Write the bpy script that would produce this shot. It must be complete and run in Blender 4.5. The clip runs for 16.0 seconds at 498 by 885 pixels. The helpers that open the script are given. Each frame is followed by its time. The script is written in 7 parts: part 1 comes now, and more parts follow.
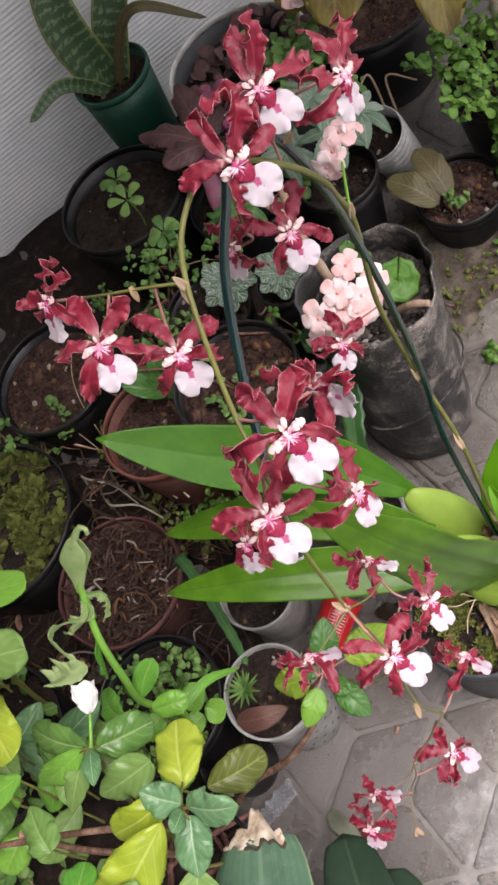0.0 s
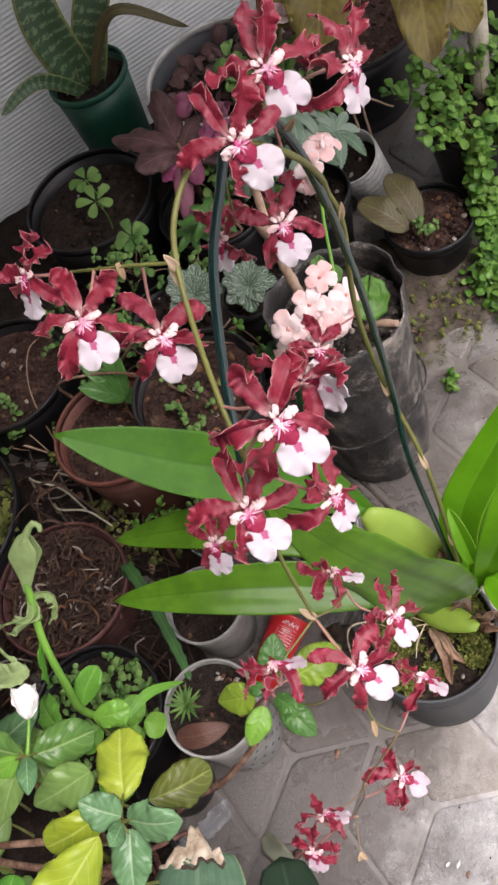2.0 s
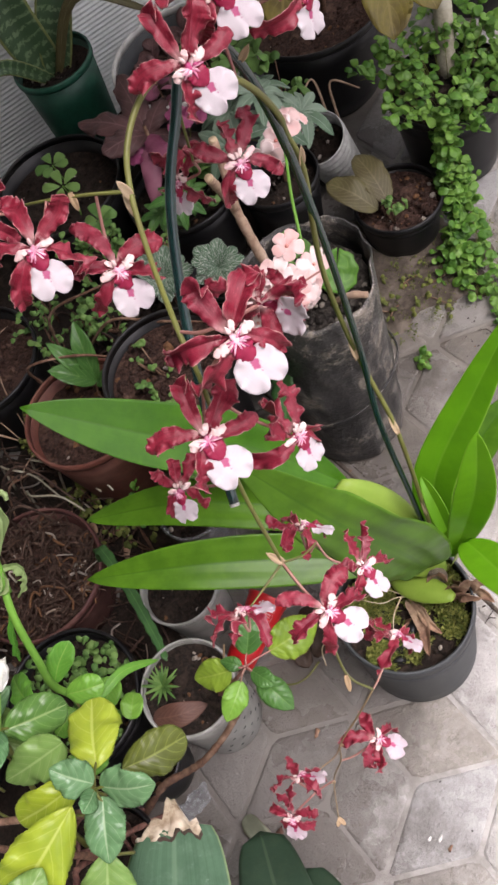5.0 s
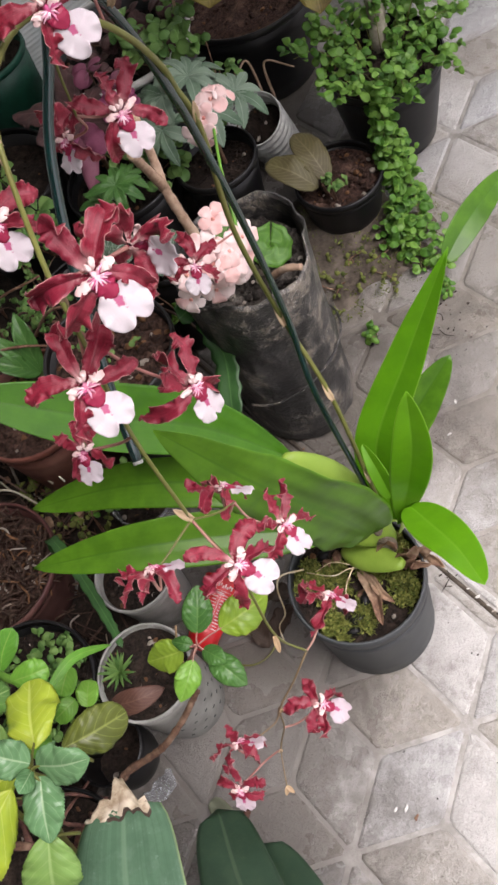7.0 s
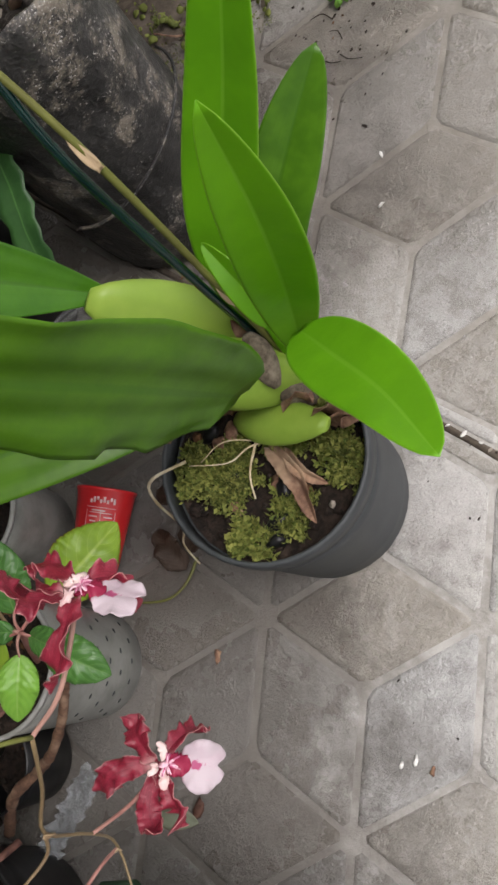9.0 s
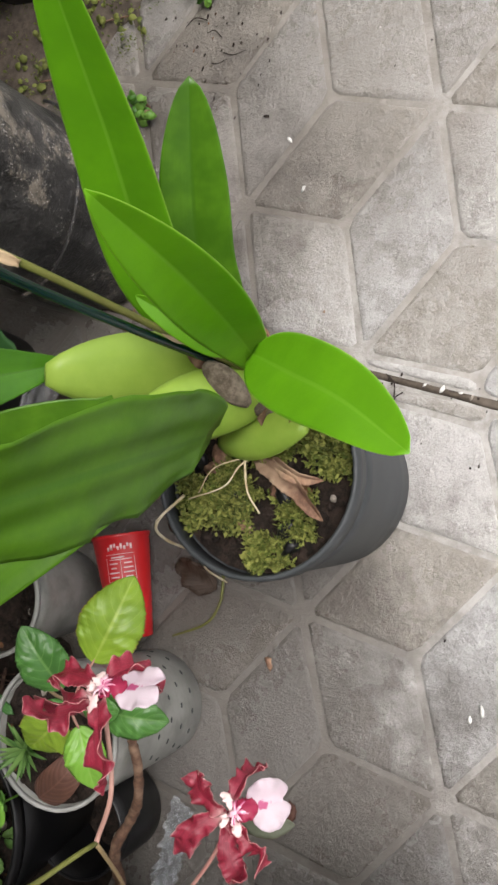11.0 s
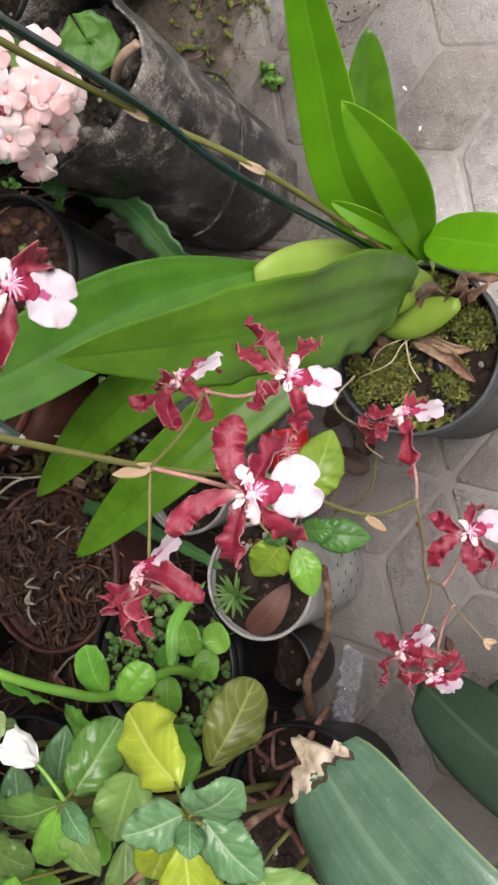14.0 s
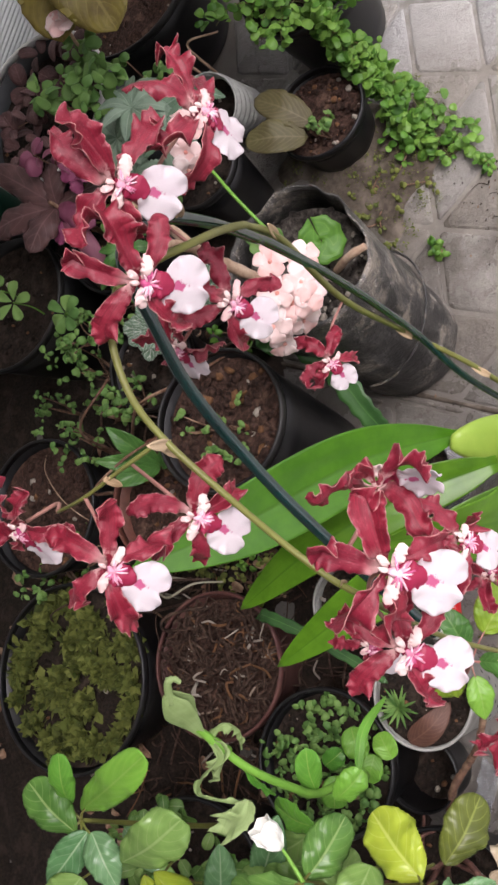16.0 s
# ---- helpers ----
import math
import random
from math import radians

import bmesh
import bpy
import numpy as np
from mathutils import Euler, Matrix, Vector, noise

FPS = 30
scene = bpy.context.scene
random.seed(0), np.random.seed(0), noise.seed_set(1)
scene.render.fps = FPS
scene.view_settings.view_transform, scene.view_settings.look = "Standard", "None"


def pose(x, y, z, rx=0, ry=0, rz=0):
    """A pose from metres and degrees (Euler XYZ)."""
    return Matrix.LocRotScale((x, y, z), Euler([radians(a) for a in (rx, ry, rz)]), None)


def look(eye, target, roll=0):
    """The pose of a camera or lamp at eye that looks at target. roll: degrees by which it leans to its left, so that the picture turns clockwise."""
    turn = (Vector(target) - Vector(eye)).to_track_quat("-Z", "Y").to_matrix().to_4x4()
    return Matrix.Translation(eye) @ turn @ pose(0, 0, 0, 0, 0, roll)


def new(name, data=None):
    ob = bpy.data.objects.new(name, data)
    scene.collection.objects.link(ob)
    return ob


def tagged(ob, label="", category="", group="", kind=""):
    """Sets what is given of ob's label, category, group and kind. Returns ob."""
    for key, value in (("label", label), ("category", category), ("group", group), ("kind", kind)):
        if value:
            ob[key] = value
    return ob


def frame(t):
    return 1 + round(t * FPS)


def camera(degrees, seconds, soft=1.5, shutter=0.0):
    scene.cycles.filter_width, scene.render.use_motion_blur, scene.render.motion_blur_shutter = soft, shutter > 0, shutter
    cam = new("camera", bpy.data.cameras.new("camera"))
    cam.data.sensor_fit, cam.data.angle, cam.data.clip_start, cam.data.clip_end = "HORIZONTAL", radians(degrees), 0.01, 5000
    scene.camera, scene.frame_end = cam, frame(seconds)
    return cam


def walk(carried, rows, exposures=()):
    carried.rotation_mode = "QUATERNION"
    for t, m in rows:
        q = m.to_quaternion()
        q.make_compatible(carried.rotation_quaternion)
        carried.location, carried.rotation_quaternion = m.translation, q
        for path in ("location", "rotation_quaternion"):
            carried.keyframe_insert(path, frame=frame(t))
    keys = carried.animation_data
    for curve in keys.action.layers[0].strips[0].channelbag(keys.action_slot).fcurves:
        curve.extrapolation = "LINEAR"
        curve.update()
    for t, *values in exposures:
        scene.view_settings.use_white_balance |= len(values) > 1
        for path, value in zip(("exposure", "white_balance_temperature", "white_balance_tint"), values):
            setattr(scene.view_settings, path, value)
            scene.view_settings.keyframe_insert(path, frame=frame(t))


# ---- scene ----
cam = camera(30.6, 16.0, soft=2.7)
PATH = [
    (0, (0.066, 0.096, 1.508), (0.029, 1.186, -0.169), -40.3),
    (0.5, (0.053, 0.059, 1.492), (0.076, 1.156, -0.18), -36.3),
    (1, (0.016, 0.066, 1.488), (0.073, 1.141, -0.197), -33.6),
    (1.5, (0.014, 0.088, 1.486), (0.099, 1.148, -0.208), -31.2),
    (2, (0.036, 0.107, 1.488), (0.13, 1.168, -0.205), -30.7),
    (2.5, (0.037, 0.113, 1.487), (0.141, 1.179, -0.203), -30.4),
    (3, (0.033, 0.104, 1.486), (0.143, 1.169, -0.202), -30.0),
    (3.5, (0.037, 0.089, 1.483), (0.158, 1.147, -0.209), -29.6),
    (3.7, (0.038, 0.09, 1.483), (0.166, 1.145, -0.211), -29.4),
    (5.8, (0.011, 0.054, 1.443), (0.156, 1.096, -0.258), -30.0),
    (6, (0.018, 0.047, 1.444), (0.168, 1.086, -0.258), -29.9),
    (6.5, (0.029, 0.037, 1.441), (0.19, 1.069, -0.265), -30.5),
    (7, (0.044, 0.03, 1.42), (0.214, 1.056, -0.288), -31.4),
    (7.5, (0.077, 0.017, 1.306), (0.234, 1.04, -0.405), -35.9),
    (8, (0.118, 0.028, 1.145), (0.192, 0.984, -0.61), -45.3),
    (8.5, (0.139, 0.127, 0.99), (0.148, 1.036, -0.792), -50.6),
    (8.7, (0.161, 0.155, 0.945), (0.119, 1.018, -0.859), -54.1),
    (10.8, (0.231, 0.161, 0.961), (0.097, 0.99, -0.854), -75.8),
    (11, (0.229, 0.153, 0.957), (0.087, 0.979, -0.859), -77.6),
    (11.5, (0.237, 0.137, 0.972), (0.069, 0.959, -0.844), -81.7),
    (12, (0.214, 0.124, 1.005), (0.04, 0.957, -0.806), -83.5),
    (12.5, (0.158, 0.135, 1.092), (-0.028, 0.998, -0.703), -83.9),
    (13, (0.103, 0.137, 1.167), (-0.081, 1.009, -0.623), -83.0),
    (13.5, (0.087, 0.159, 1.213), (-0.091, 1.049, -0.569), -82.1),
    (14, (0.093, 0.135, 1.19), (-0.101, 1.049, -0.578), -83.5),
    (14.5, (0.086, 0.163, 1.261), (-0.131, 1.1, -0.492), -85.2),
    (15, (0.083, 0.191, 1.344), (-0.136, 1.171, -0.385), -84.5),
    (15.5, (0.09, 0.21, 1.404), (-0.045, 1.231, -0.31), -77.5),
    (16, (0.115, 0.222, 1.448), (0.048, 1.268, -0.256), -72.1),
]
EXPOSURE = [(t, e, 6500, k) for t, e, k in ((0, 0.72, 23), (6, 0.68, 22), (7, 0.63, 20), (7.5, 0.4, 17), (8, 0.25, 15), (8.5, 0.2, 15), (9.8, 0.38, 14), (11, 0.57, 14), (12.5, 0.55, 15), (14, 0.68, 19), (16, 0.78, 21))]
walk(cam, [(t, look(eye, target, roll)) for t, eye, target, roll in PATH], EXPOSURE)

# ---- world, sun, exposure ----
world = bpy.data.worlds.new("sky")
scene.world = world
world.use_nodes = True
wn, wl = world.node_tree.nodes, world.node_tree.links
sky = wn.new("ShaderNodeTexSky")
sky.sky_type, sky.sun_disc = "NISHITA", False
sky.sun_elevation, sky.sun_rotation = radians(69), radians(140)
sky.air_density, sky.dust_density = 1.0, 4.0
soften = wn.new("ShaderNodeHueSaturation")
soften.inputs["Saturation"].default_value = 0.12
wl.new(sky.outputs[0], soften.inputs["Color"])
wl.new(soften.outputs[0], wn["Background"].inputs[0])
wn["Background"].inputs[1].default_value = 0.2
sun_data = bpy.data.lights.new("sun", "SUN")
sun_data.energy, sun_data.angle, sun_data.color = 2.4, radians(34), (1.0, 0.97, 0.92)
sun = new("sun", sun_data)
sun.matrix_world = look((0.75, -0.4, 3.0), (0, 0.5, 0))

# ---- helpers of this scene ----
V = Vector


def part(name, bm, material, parent, label="", smooth=True):
    """Links a bmesh or mesh as one object under a thing or a part."""
    if isinstance(bm, bmesh.types.BMesh):
        me = bpy.data.meshes.new(name)
        bm.to_mesh(me)
        bm.free()
    else:
        me = bm
    if material and not me.materials:
        me.materials.append(material)
    if smooth:
        me.polygons.foreach_set("use_smooth", [True] * len(me.polygons))
    ob = new(name, me)
    ob.parent = parent
    if label:
        ob["label"] = label
    return ob


def thing(name, label, category, group="", at=(0, 0, 0)):
    ob = new(name)
    ob.empty_display_size = 0.02
    ob.location = at
    return tagged(ob, label, category, group)


def merged(items):
    """One mesh out of (verts, faces, uvs) triples."""
    vs, fs, us, k = [], [], [], 0
    for v, f, u in items:
        vs += v
        fs += [tuple(i + k for i in q) for q in f]
        us += u
        k += len(v)
    me = bpy.data.meshes.new("joined")
    me.from_pydata([tuple(v) for v in vs], [], fs)
    uv = me.uv_layers.new(name="UVMap")
    idx = np.empty(len(me.loops), dtype=np.int32)
    me.loops.foreach_get("vertex_index", idx)
    uv.data.foreach_set("uv", np.array(us, dtype=np.float32)[idx].ravel())
    me.update()
    return me


def spline(pts, n):
    """n + 1 places and tangents on a smooth line through pts."""
    P = [V(p) for p in pts]
    P = [P[0] * 2 - P[1]] + P + [P[-1] * 2 - P[-2]]
    m = len(P) - 3
    out = []
    for i in range(n + 1):
        s = i / n * m
        k = min(int(s), m - 1)
        u = s - k
        a, b, c, d = P[k:k + 4]
        p = 0.5 * (2 * b + (c - a) * u + (2 * a - 5 * b + 4 * c - d) * u * u + (3 * b - a - 3 * c + d) * u ** 3)
        t = 0.5 * ((c - a) + 2 * (2 * a - 5 * b + 4 * c - d) * u + 3 * (3 * b - a - 3 * c + d) * u * u)
        out.append((p, t.normalized() if t.length > 1e-9 else V((0, 0, 1))))
    return out


def tube(pts, r0, r1=None, n=24, seg=8, bumps=0.0, seed=0):
    """A round stem along pts, tapering from r0 to r1."""
    r1 = r0 if r1 is None else r1
    line = spline(pts, n)
    vs, us, fs = [], [], []
    t0 = line[0][1]
    a = t0.orthogonal().normalized()
    for i, (p, t) in enumerate(line):
        a = (a - t * a.dot(t)).normalized()
        b = t.cross(a)
        v = i / n
        r = r0 + (r1 - r0) * v
        if bumps:
            r *= 1 + bumps * noise.noise((v * 31 + seed, seed * 1.7, 3.1))
        for j in range(seg):
            w = 2 * math.pi * j / seg
            vs.append(p + (a * math.cos(w) + b * math.sin(w)) * r)
            us.append((j / seg, v))
    for i in range(n):
        for j in range(seg):
            k = (j + 1) % seg
            fs.append((i * seg + j, i * seg + k, (i + 1) * seg + k, (i + 1) * seg + j))
    fs.append(tuple(range(seg - 1, -1, -1)))
    fs.append(tuple(n * seg + j for j in range(seg)))
    return vs, fs, us


def shell(rows, thick):
    """A closed sheet of a given thickness on a grid of places."""
    n, m = len(rows), len(rows[0])
    top, bot, us = [], [], []
    for i in range(n):
        for j in range(m):
            du = rows[i][min(j + 1, m - 1)] - rows[i][max(j - 1, 0)]
            dv = rows[min(i + 1, n - 1)][j] - rows[max(i - 1, 0)][j]
            q = du.cross(dv)
            q = q.normalized() if q.length > 1e-12 else V((0, 0, 1))
            edge = 0.35 if j in (0, m - 1) or i in (0, n - 1) else 1.0
            top.append(rows[i][j] + q * thick * 0.5 * edge)
            bot.append(rows[i][j] - q * thick * 0.5 * edge)
            us.append((j / (m - 1), i / (n - 1)))
    fs, k = [], n * m
    for i in range(n - 1):
        for j in range(m - 1):
            a, b, c, d = i * m + j, i * m + j + 1, (i + 1) * m + j + 1, (i + 1) * m + j
            fs += [(a, b, c, d), (k + d, k + c, k + b, k + a)]
    ring = [j for j in range(m)] + [i * m + m - 1 for i in range(1, n)] + [(n - 1) * m + j for j in range(m - 2, -1, -1)] + [i * m for i in range(n - 2, 0, -1)]
    for a, b in zip(ring, ring[1:] + ring[:1]):
        fs.append((a, k + a, k + b, b))
    return top + bot, fs, us + us


def leaf(pts, width, face, a=0.5, b=0.7, fold=0.15, ripple=0.0, waves=3.0, thick=0.0009, n=14, m=7, base=0.0, teeth=0.0, sag=0.0, curl=0.0, seed=0.0, twist=0.0, pleat=0.0, frill=0.0, quilt=0.0, ribs=6.0):
    """A leaf along pts that turns its upper side to face. a, b shape the outline, fold the keel, ripple and frill the margin, quilt the blade between its side veins."""
    line = spline(pts, n)
    f = V(face)
    peak = (a / (a + b)) ** a * (b / (a + b)) ** b
    rows = []
    for i, (p, t) in enumerate(line):
        v = i / n
        s = t.cross(f)
        s = s.normalized() if s.length > 1e-6 else t.orthogonal().normalized()
        if twist:
            s = Matrix.Rotation(twist * v, 3, t) @ s
        q = s.cross(t).normalized()
        vv = min(max(v, 0.0), 1.0)
        w = vv ** a * (1 - vv) ** b / peak if 0 < vv < 1 else 0.0
        w = max(w, base * (1 - vv) ** 0.5, 0.02)
        if teeth and 0.08 < v < 0.97:
            w *= 1 + teeth * (1 if i % 2 else -1)
        half = width * w / 2
        row = []
        for j in range(m):
            c = 2 * j / (m - 1) - 1
            h = fold * abs(c) * half - sag * c * c * half
            if ripple:
                ph = 2 * math.pi * waves * v + (1.1 if c > 0 else 2.9) + seed
                h += ripple * half * abs(c) ** 2 * (0.7 * math.sin(ph) + 0.4 * math.sin(0.57 * ph + 2 * seed) + 0.3 * math.sin(2.3 * ph + 3 * seed))
            h += curl * half * v * v
            if pleat:
                h += pleat * half * math.cos(11.0 * c + 1.5 * math.sin(3 * v + seed)) * math.sin(math.pi * min(1.0, v * 1.3)) ** 0.5
            if quilt:
                swell = abs(math.sin(math.pi * ribs * (v - 0.16 * abs(c)))) ** 0.6
                h += quilt * half * (swell * abs(c) * (1.15 - abs(c)) * 2 - 0.5 * max(0.0, 1 - abs(c) * 5))
            across = c * half
            if frill:
                side = 1.7 if c > 0 else 9.3
                f1, f2 = noise.noise((v * 7.5, side, seed)), noise.noise((v * 19, side + 4, seed))
                h += frill * half * abs(c) ** 2.5 * (1.5 * f1 + 0.8 * f2)
                across *= 1 + frill * (0.28 * f2 + 0.16 * noise.noise((v * 43, side, seed))) * abs(c) ** 4
            row.append(p + s * across + q * h)
        rows.append(row)
    return shell(rows, thick)


def lathe(profile, seg=40, wobble=0.0, seed=0, closed=False):
    """A turned body round z from a list of (radius, height)."""
    vs, us, fs = [], [], []
    n = len(profile)
    for i, (r, z) in enumerate(profile):
        for j in range(seg):
            w = 2 * math.pi * j / seg
            k = 1 + wobble * noise.noise((math.cos(w) * 1.3 + seed, math.sin(w) * 1.3, z * 6))
            vs.append(V((r * k * math.cos(w), r * k * math.sin(w), z)))
            us.append((j / seg, i / (n - 1)))
    for i in range(n - 1 + (1 if closed else 0)):
        i2 = (i + 1) % n
        for j in range(seg):
            k = (j + 1) % seg
            fs.append((i * seg + j, i * seg + k, i2 * seg + k, i2 * seg + j))
    if not closed:
        fs.append(tuple(range(seg - 1, -1, -1)))
        fs.append(tuple((n - 1) * seg + j for j in range(seg)))
    return vs, fs, us


def blob(c, r, seed=0, rough=0.25, squash=(1, 1, 1), n=8):
    """A small lumpy body, for bark, stones, crumbs and bulbs."""
    vs, us, fs = [], [], []
    m = n + 2
    for i in range(n // 2 + 2):
        th = math.pi * i / (n // 2 + 1)
        for j in range(m):
            ph = 2 * math.pi * j / m
            d = V((math.sin(th) * math.cos(ph), math.sin(th) * math.sin(ph), math.cos(th)))
            k = 1 + rough * noise.noise(d * 1.6 + V((seed * 3.1, seed * 1.3, seed)))
            vs.append(V(c) + V((d.x * squash[0], d.y * squash[1], d.z * squash[2])) * r * k)
            us.append((j / m, i / (n // 2 + 1)))
    for i in range(n // 2 + 1):
        for j in range(m):
            k = (j + 1) % m
            fs.append((i * m + j, (i + 1) * m + j, (i + 1) * m + k, i * m + k))
    return vs, fs, us


def moved(item, mat4):
    v, f, u = item
    return [mat4 @ V(p) for p in v], f, u


def rnd(a, b):
    return random.uniform(a, b)


# ---- materials ----
def material(name, rough=0.6, metal=0.0, spec=0.5):
    mt = bpy.data.materials.new(name)
    mt.use_nodes = True
    p = mt.node_tree.nodes["Principled BSDF"]
    p.inputs["Roughness"].default_value = rough
    p.inputs["Metallic"].default_value = metal
    p.inputs["Specular IOR Level"].default_value = spec
    return mt, mt.node_tree.nodes, mt.node_tree.links, p


def val(nodes, links, op, x, y=None, clamp=False):
    nd = nodes.new("ShaderNodeMath")
    nd.operation, nd.use_clamp = op, clamp
    for k, s in enumerate((x, y)):
        if s is None:
            continue
        if isinstance(s, (int, float)):
            nd.inputs[k].default_value = s
        else:
            links.new(s, nd.inputs[k])
    return nd.outputs[0]


def mix(nodes, links, fac, c1, c2):
    nd = nodes.new("ShaderNodeMix")
    nd.data_type = "RGBA"
    for k, s in ((0, fac), (6, c1), (7, c2)):
        if isinstance(s, (int, float)):
            nd.inputs[k].default_value = s
        elif isinstance(s, tuple):
            nd.inputs[k].default_value = (*s[:3], 1)
        else:
            links.new(s, nd.inputs[k])
    return nd.outputs[2]


def grain(nodes, links, scale, detail=4.0, rough=0.6, coord="Object"):
    tc = nodes.new("ShaderNodeTexCoord")
    nz = nodes.new("ShaderNodeTexNoise")
    nz.inputs["Scale"].default_value, nz.inputs["Detail"].default_value, nz.inputs["Roughness"].default_value = scale, detail, rough
    links.new(tc.outputs[coord], nz.inputs["Vector"])
    return nz.outputs["Fac"]


def ramp(nodes, links, x, lo, hi):
    mr = nodes.new("ShaderNodeMapRange")
    mr.interpolation_type = "SMOOTHSTEP"
    mr.inputs[1].default_value, mr.inputs[2].default_value = lo, hi
    links.new(x, mr.inputs[0])
    return mr.outputs[0]


def bump(nodes, links, p, height, strength, dist):
    bp = nodes.new("ShaderNodeBump")
    bp.inputs["Strength"].default_value, bp.inputs["Distance"].default_value = strength, dist
    links.new(height, bp.inputs["Height"])
    links.new(bp.outputs[0], p.inputs["Normal"])


def uv_axes(nodes, links):
    tc = nodes.new("ShaderNodeTexCoord")
    sp = nodes.new("ShaderNodeSeparateXYZ")
    links.new(tc.outputs["UV"], sp.inputs[0])
    return sp.outputs[0], sp.outputs[1]


def speckled(name, base, dark, light, scale=60, rough=0.8, bumpy=0.4, dist=0.002, scale2=9, metal=0.0, spec=0.4, grey=0.0):
    """Earth, plastic, bark, stone: two scales of variation and a relief."""
    mt, nd, ln, p = material(name, rough, metal, spec)
    fine = grain(nd, ln, scale, 6, 0.7)
    wide = grain(nd, ln, scale2, 3, 0.55)
    c = mix(nd, ln, ramp(nd, ln, fine, 0.35, 0.68), dark, base)
    c = mix(nd, ln, ramp(nd, ln, wide, 0.45, 0.75), c, light)
    info = nd.new("ShaderNodeObjectInfo")
    k = val(nd, ln, "MULTIPLY_ADD", info.outputs["Random"], 0.22)
    k.node.inputs[2].default_value = 0.89
    sc = nd.new("ShaderNodeVectorMath")
    sc.operation = "SCALE"
    ln.new(c, sc.inputs[0])
    ln.new(k, sc.inputs["Scale"])
    ln.new(sc.outputs[0], p.inputs["Base Color"])
    r = val(nd, ln, "MULTIPLY_ADD", wide, 0.3)
    r.node.inputs[2].default_value = rough - 0.15
    ln.new(r, p.inputs["Roughness"])
    if bumpy:
        bump(nd, ln, p, fine, bumpy, dist)
    return mt


def earthy(name, base, dark, light, grit=0.955):
    """Potting soil: every crumb has its own tone, a few are orange bark or pale grit."""
    mt, nd, ln, p = material(name, 0.92, 0.0, 0.25)
    fine, wide = grain(nd, ln, 170, 6, 0.75), grain(nd, ln, 30, 4, 0.6)
    c = mix(nd, ln, ramp(nd, ln, fine, 0.38, 0.66), dark, base)
    c = mix(nd, ln, val(nd, ln, "MULTIPLY", ramp(nd, ln, wide, 0.5, 0.7), 0.7), c, light)
    isl = nd.new("ShaderNodeNewGeometry").outputs["Random Per Island"]
    c = mix(nd, ln, val(nd, ln, "MULTIPLY", isl, 0.6), c, dark)
    c = mix(nd, ln, ramp(nd, ln, isl, 0.86, 0.88), c, (0.17, 0.085, 0.04))
    c = mix(nd, ln, ramp(nd, ln, isl, grit, grit + 0.005), c, (0.36, 0.32, 0.27))
    ln.new(c, p.inputs["Base Color"])
    bump(nd, ln, p, val(nd, ln, "ADD", fine, wide), 0.9, 0.006)
    return mt


def streaks(nd, ln, across, along, detail=4.0):
    """Noise drawn out along a petal."""
    tc = nd.new("ShaderNodeTexCoord")
    mp = nd.new("ShaderNodeMapping")
    mp.inputs["Scale"].default_value = (across, along, 1)
    ln.new(tc.outputs["UV"], mp.inputs["Vector"])
    nz = nd.new("ShaderNodeTexNoise")
    nz.inputs["Scale"].default_value, nz.inputs["Detail"].default_value, nz.inputs["Roughness"].default_value = 1.0, detail, 0.65
    ln.new(mp.outputs[0], nz.inputs["Vector"])
    return nz.outputs["Fac"]


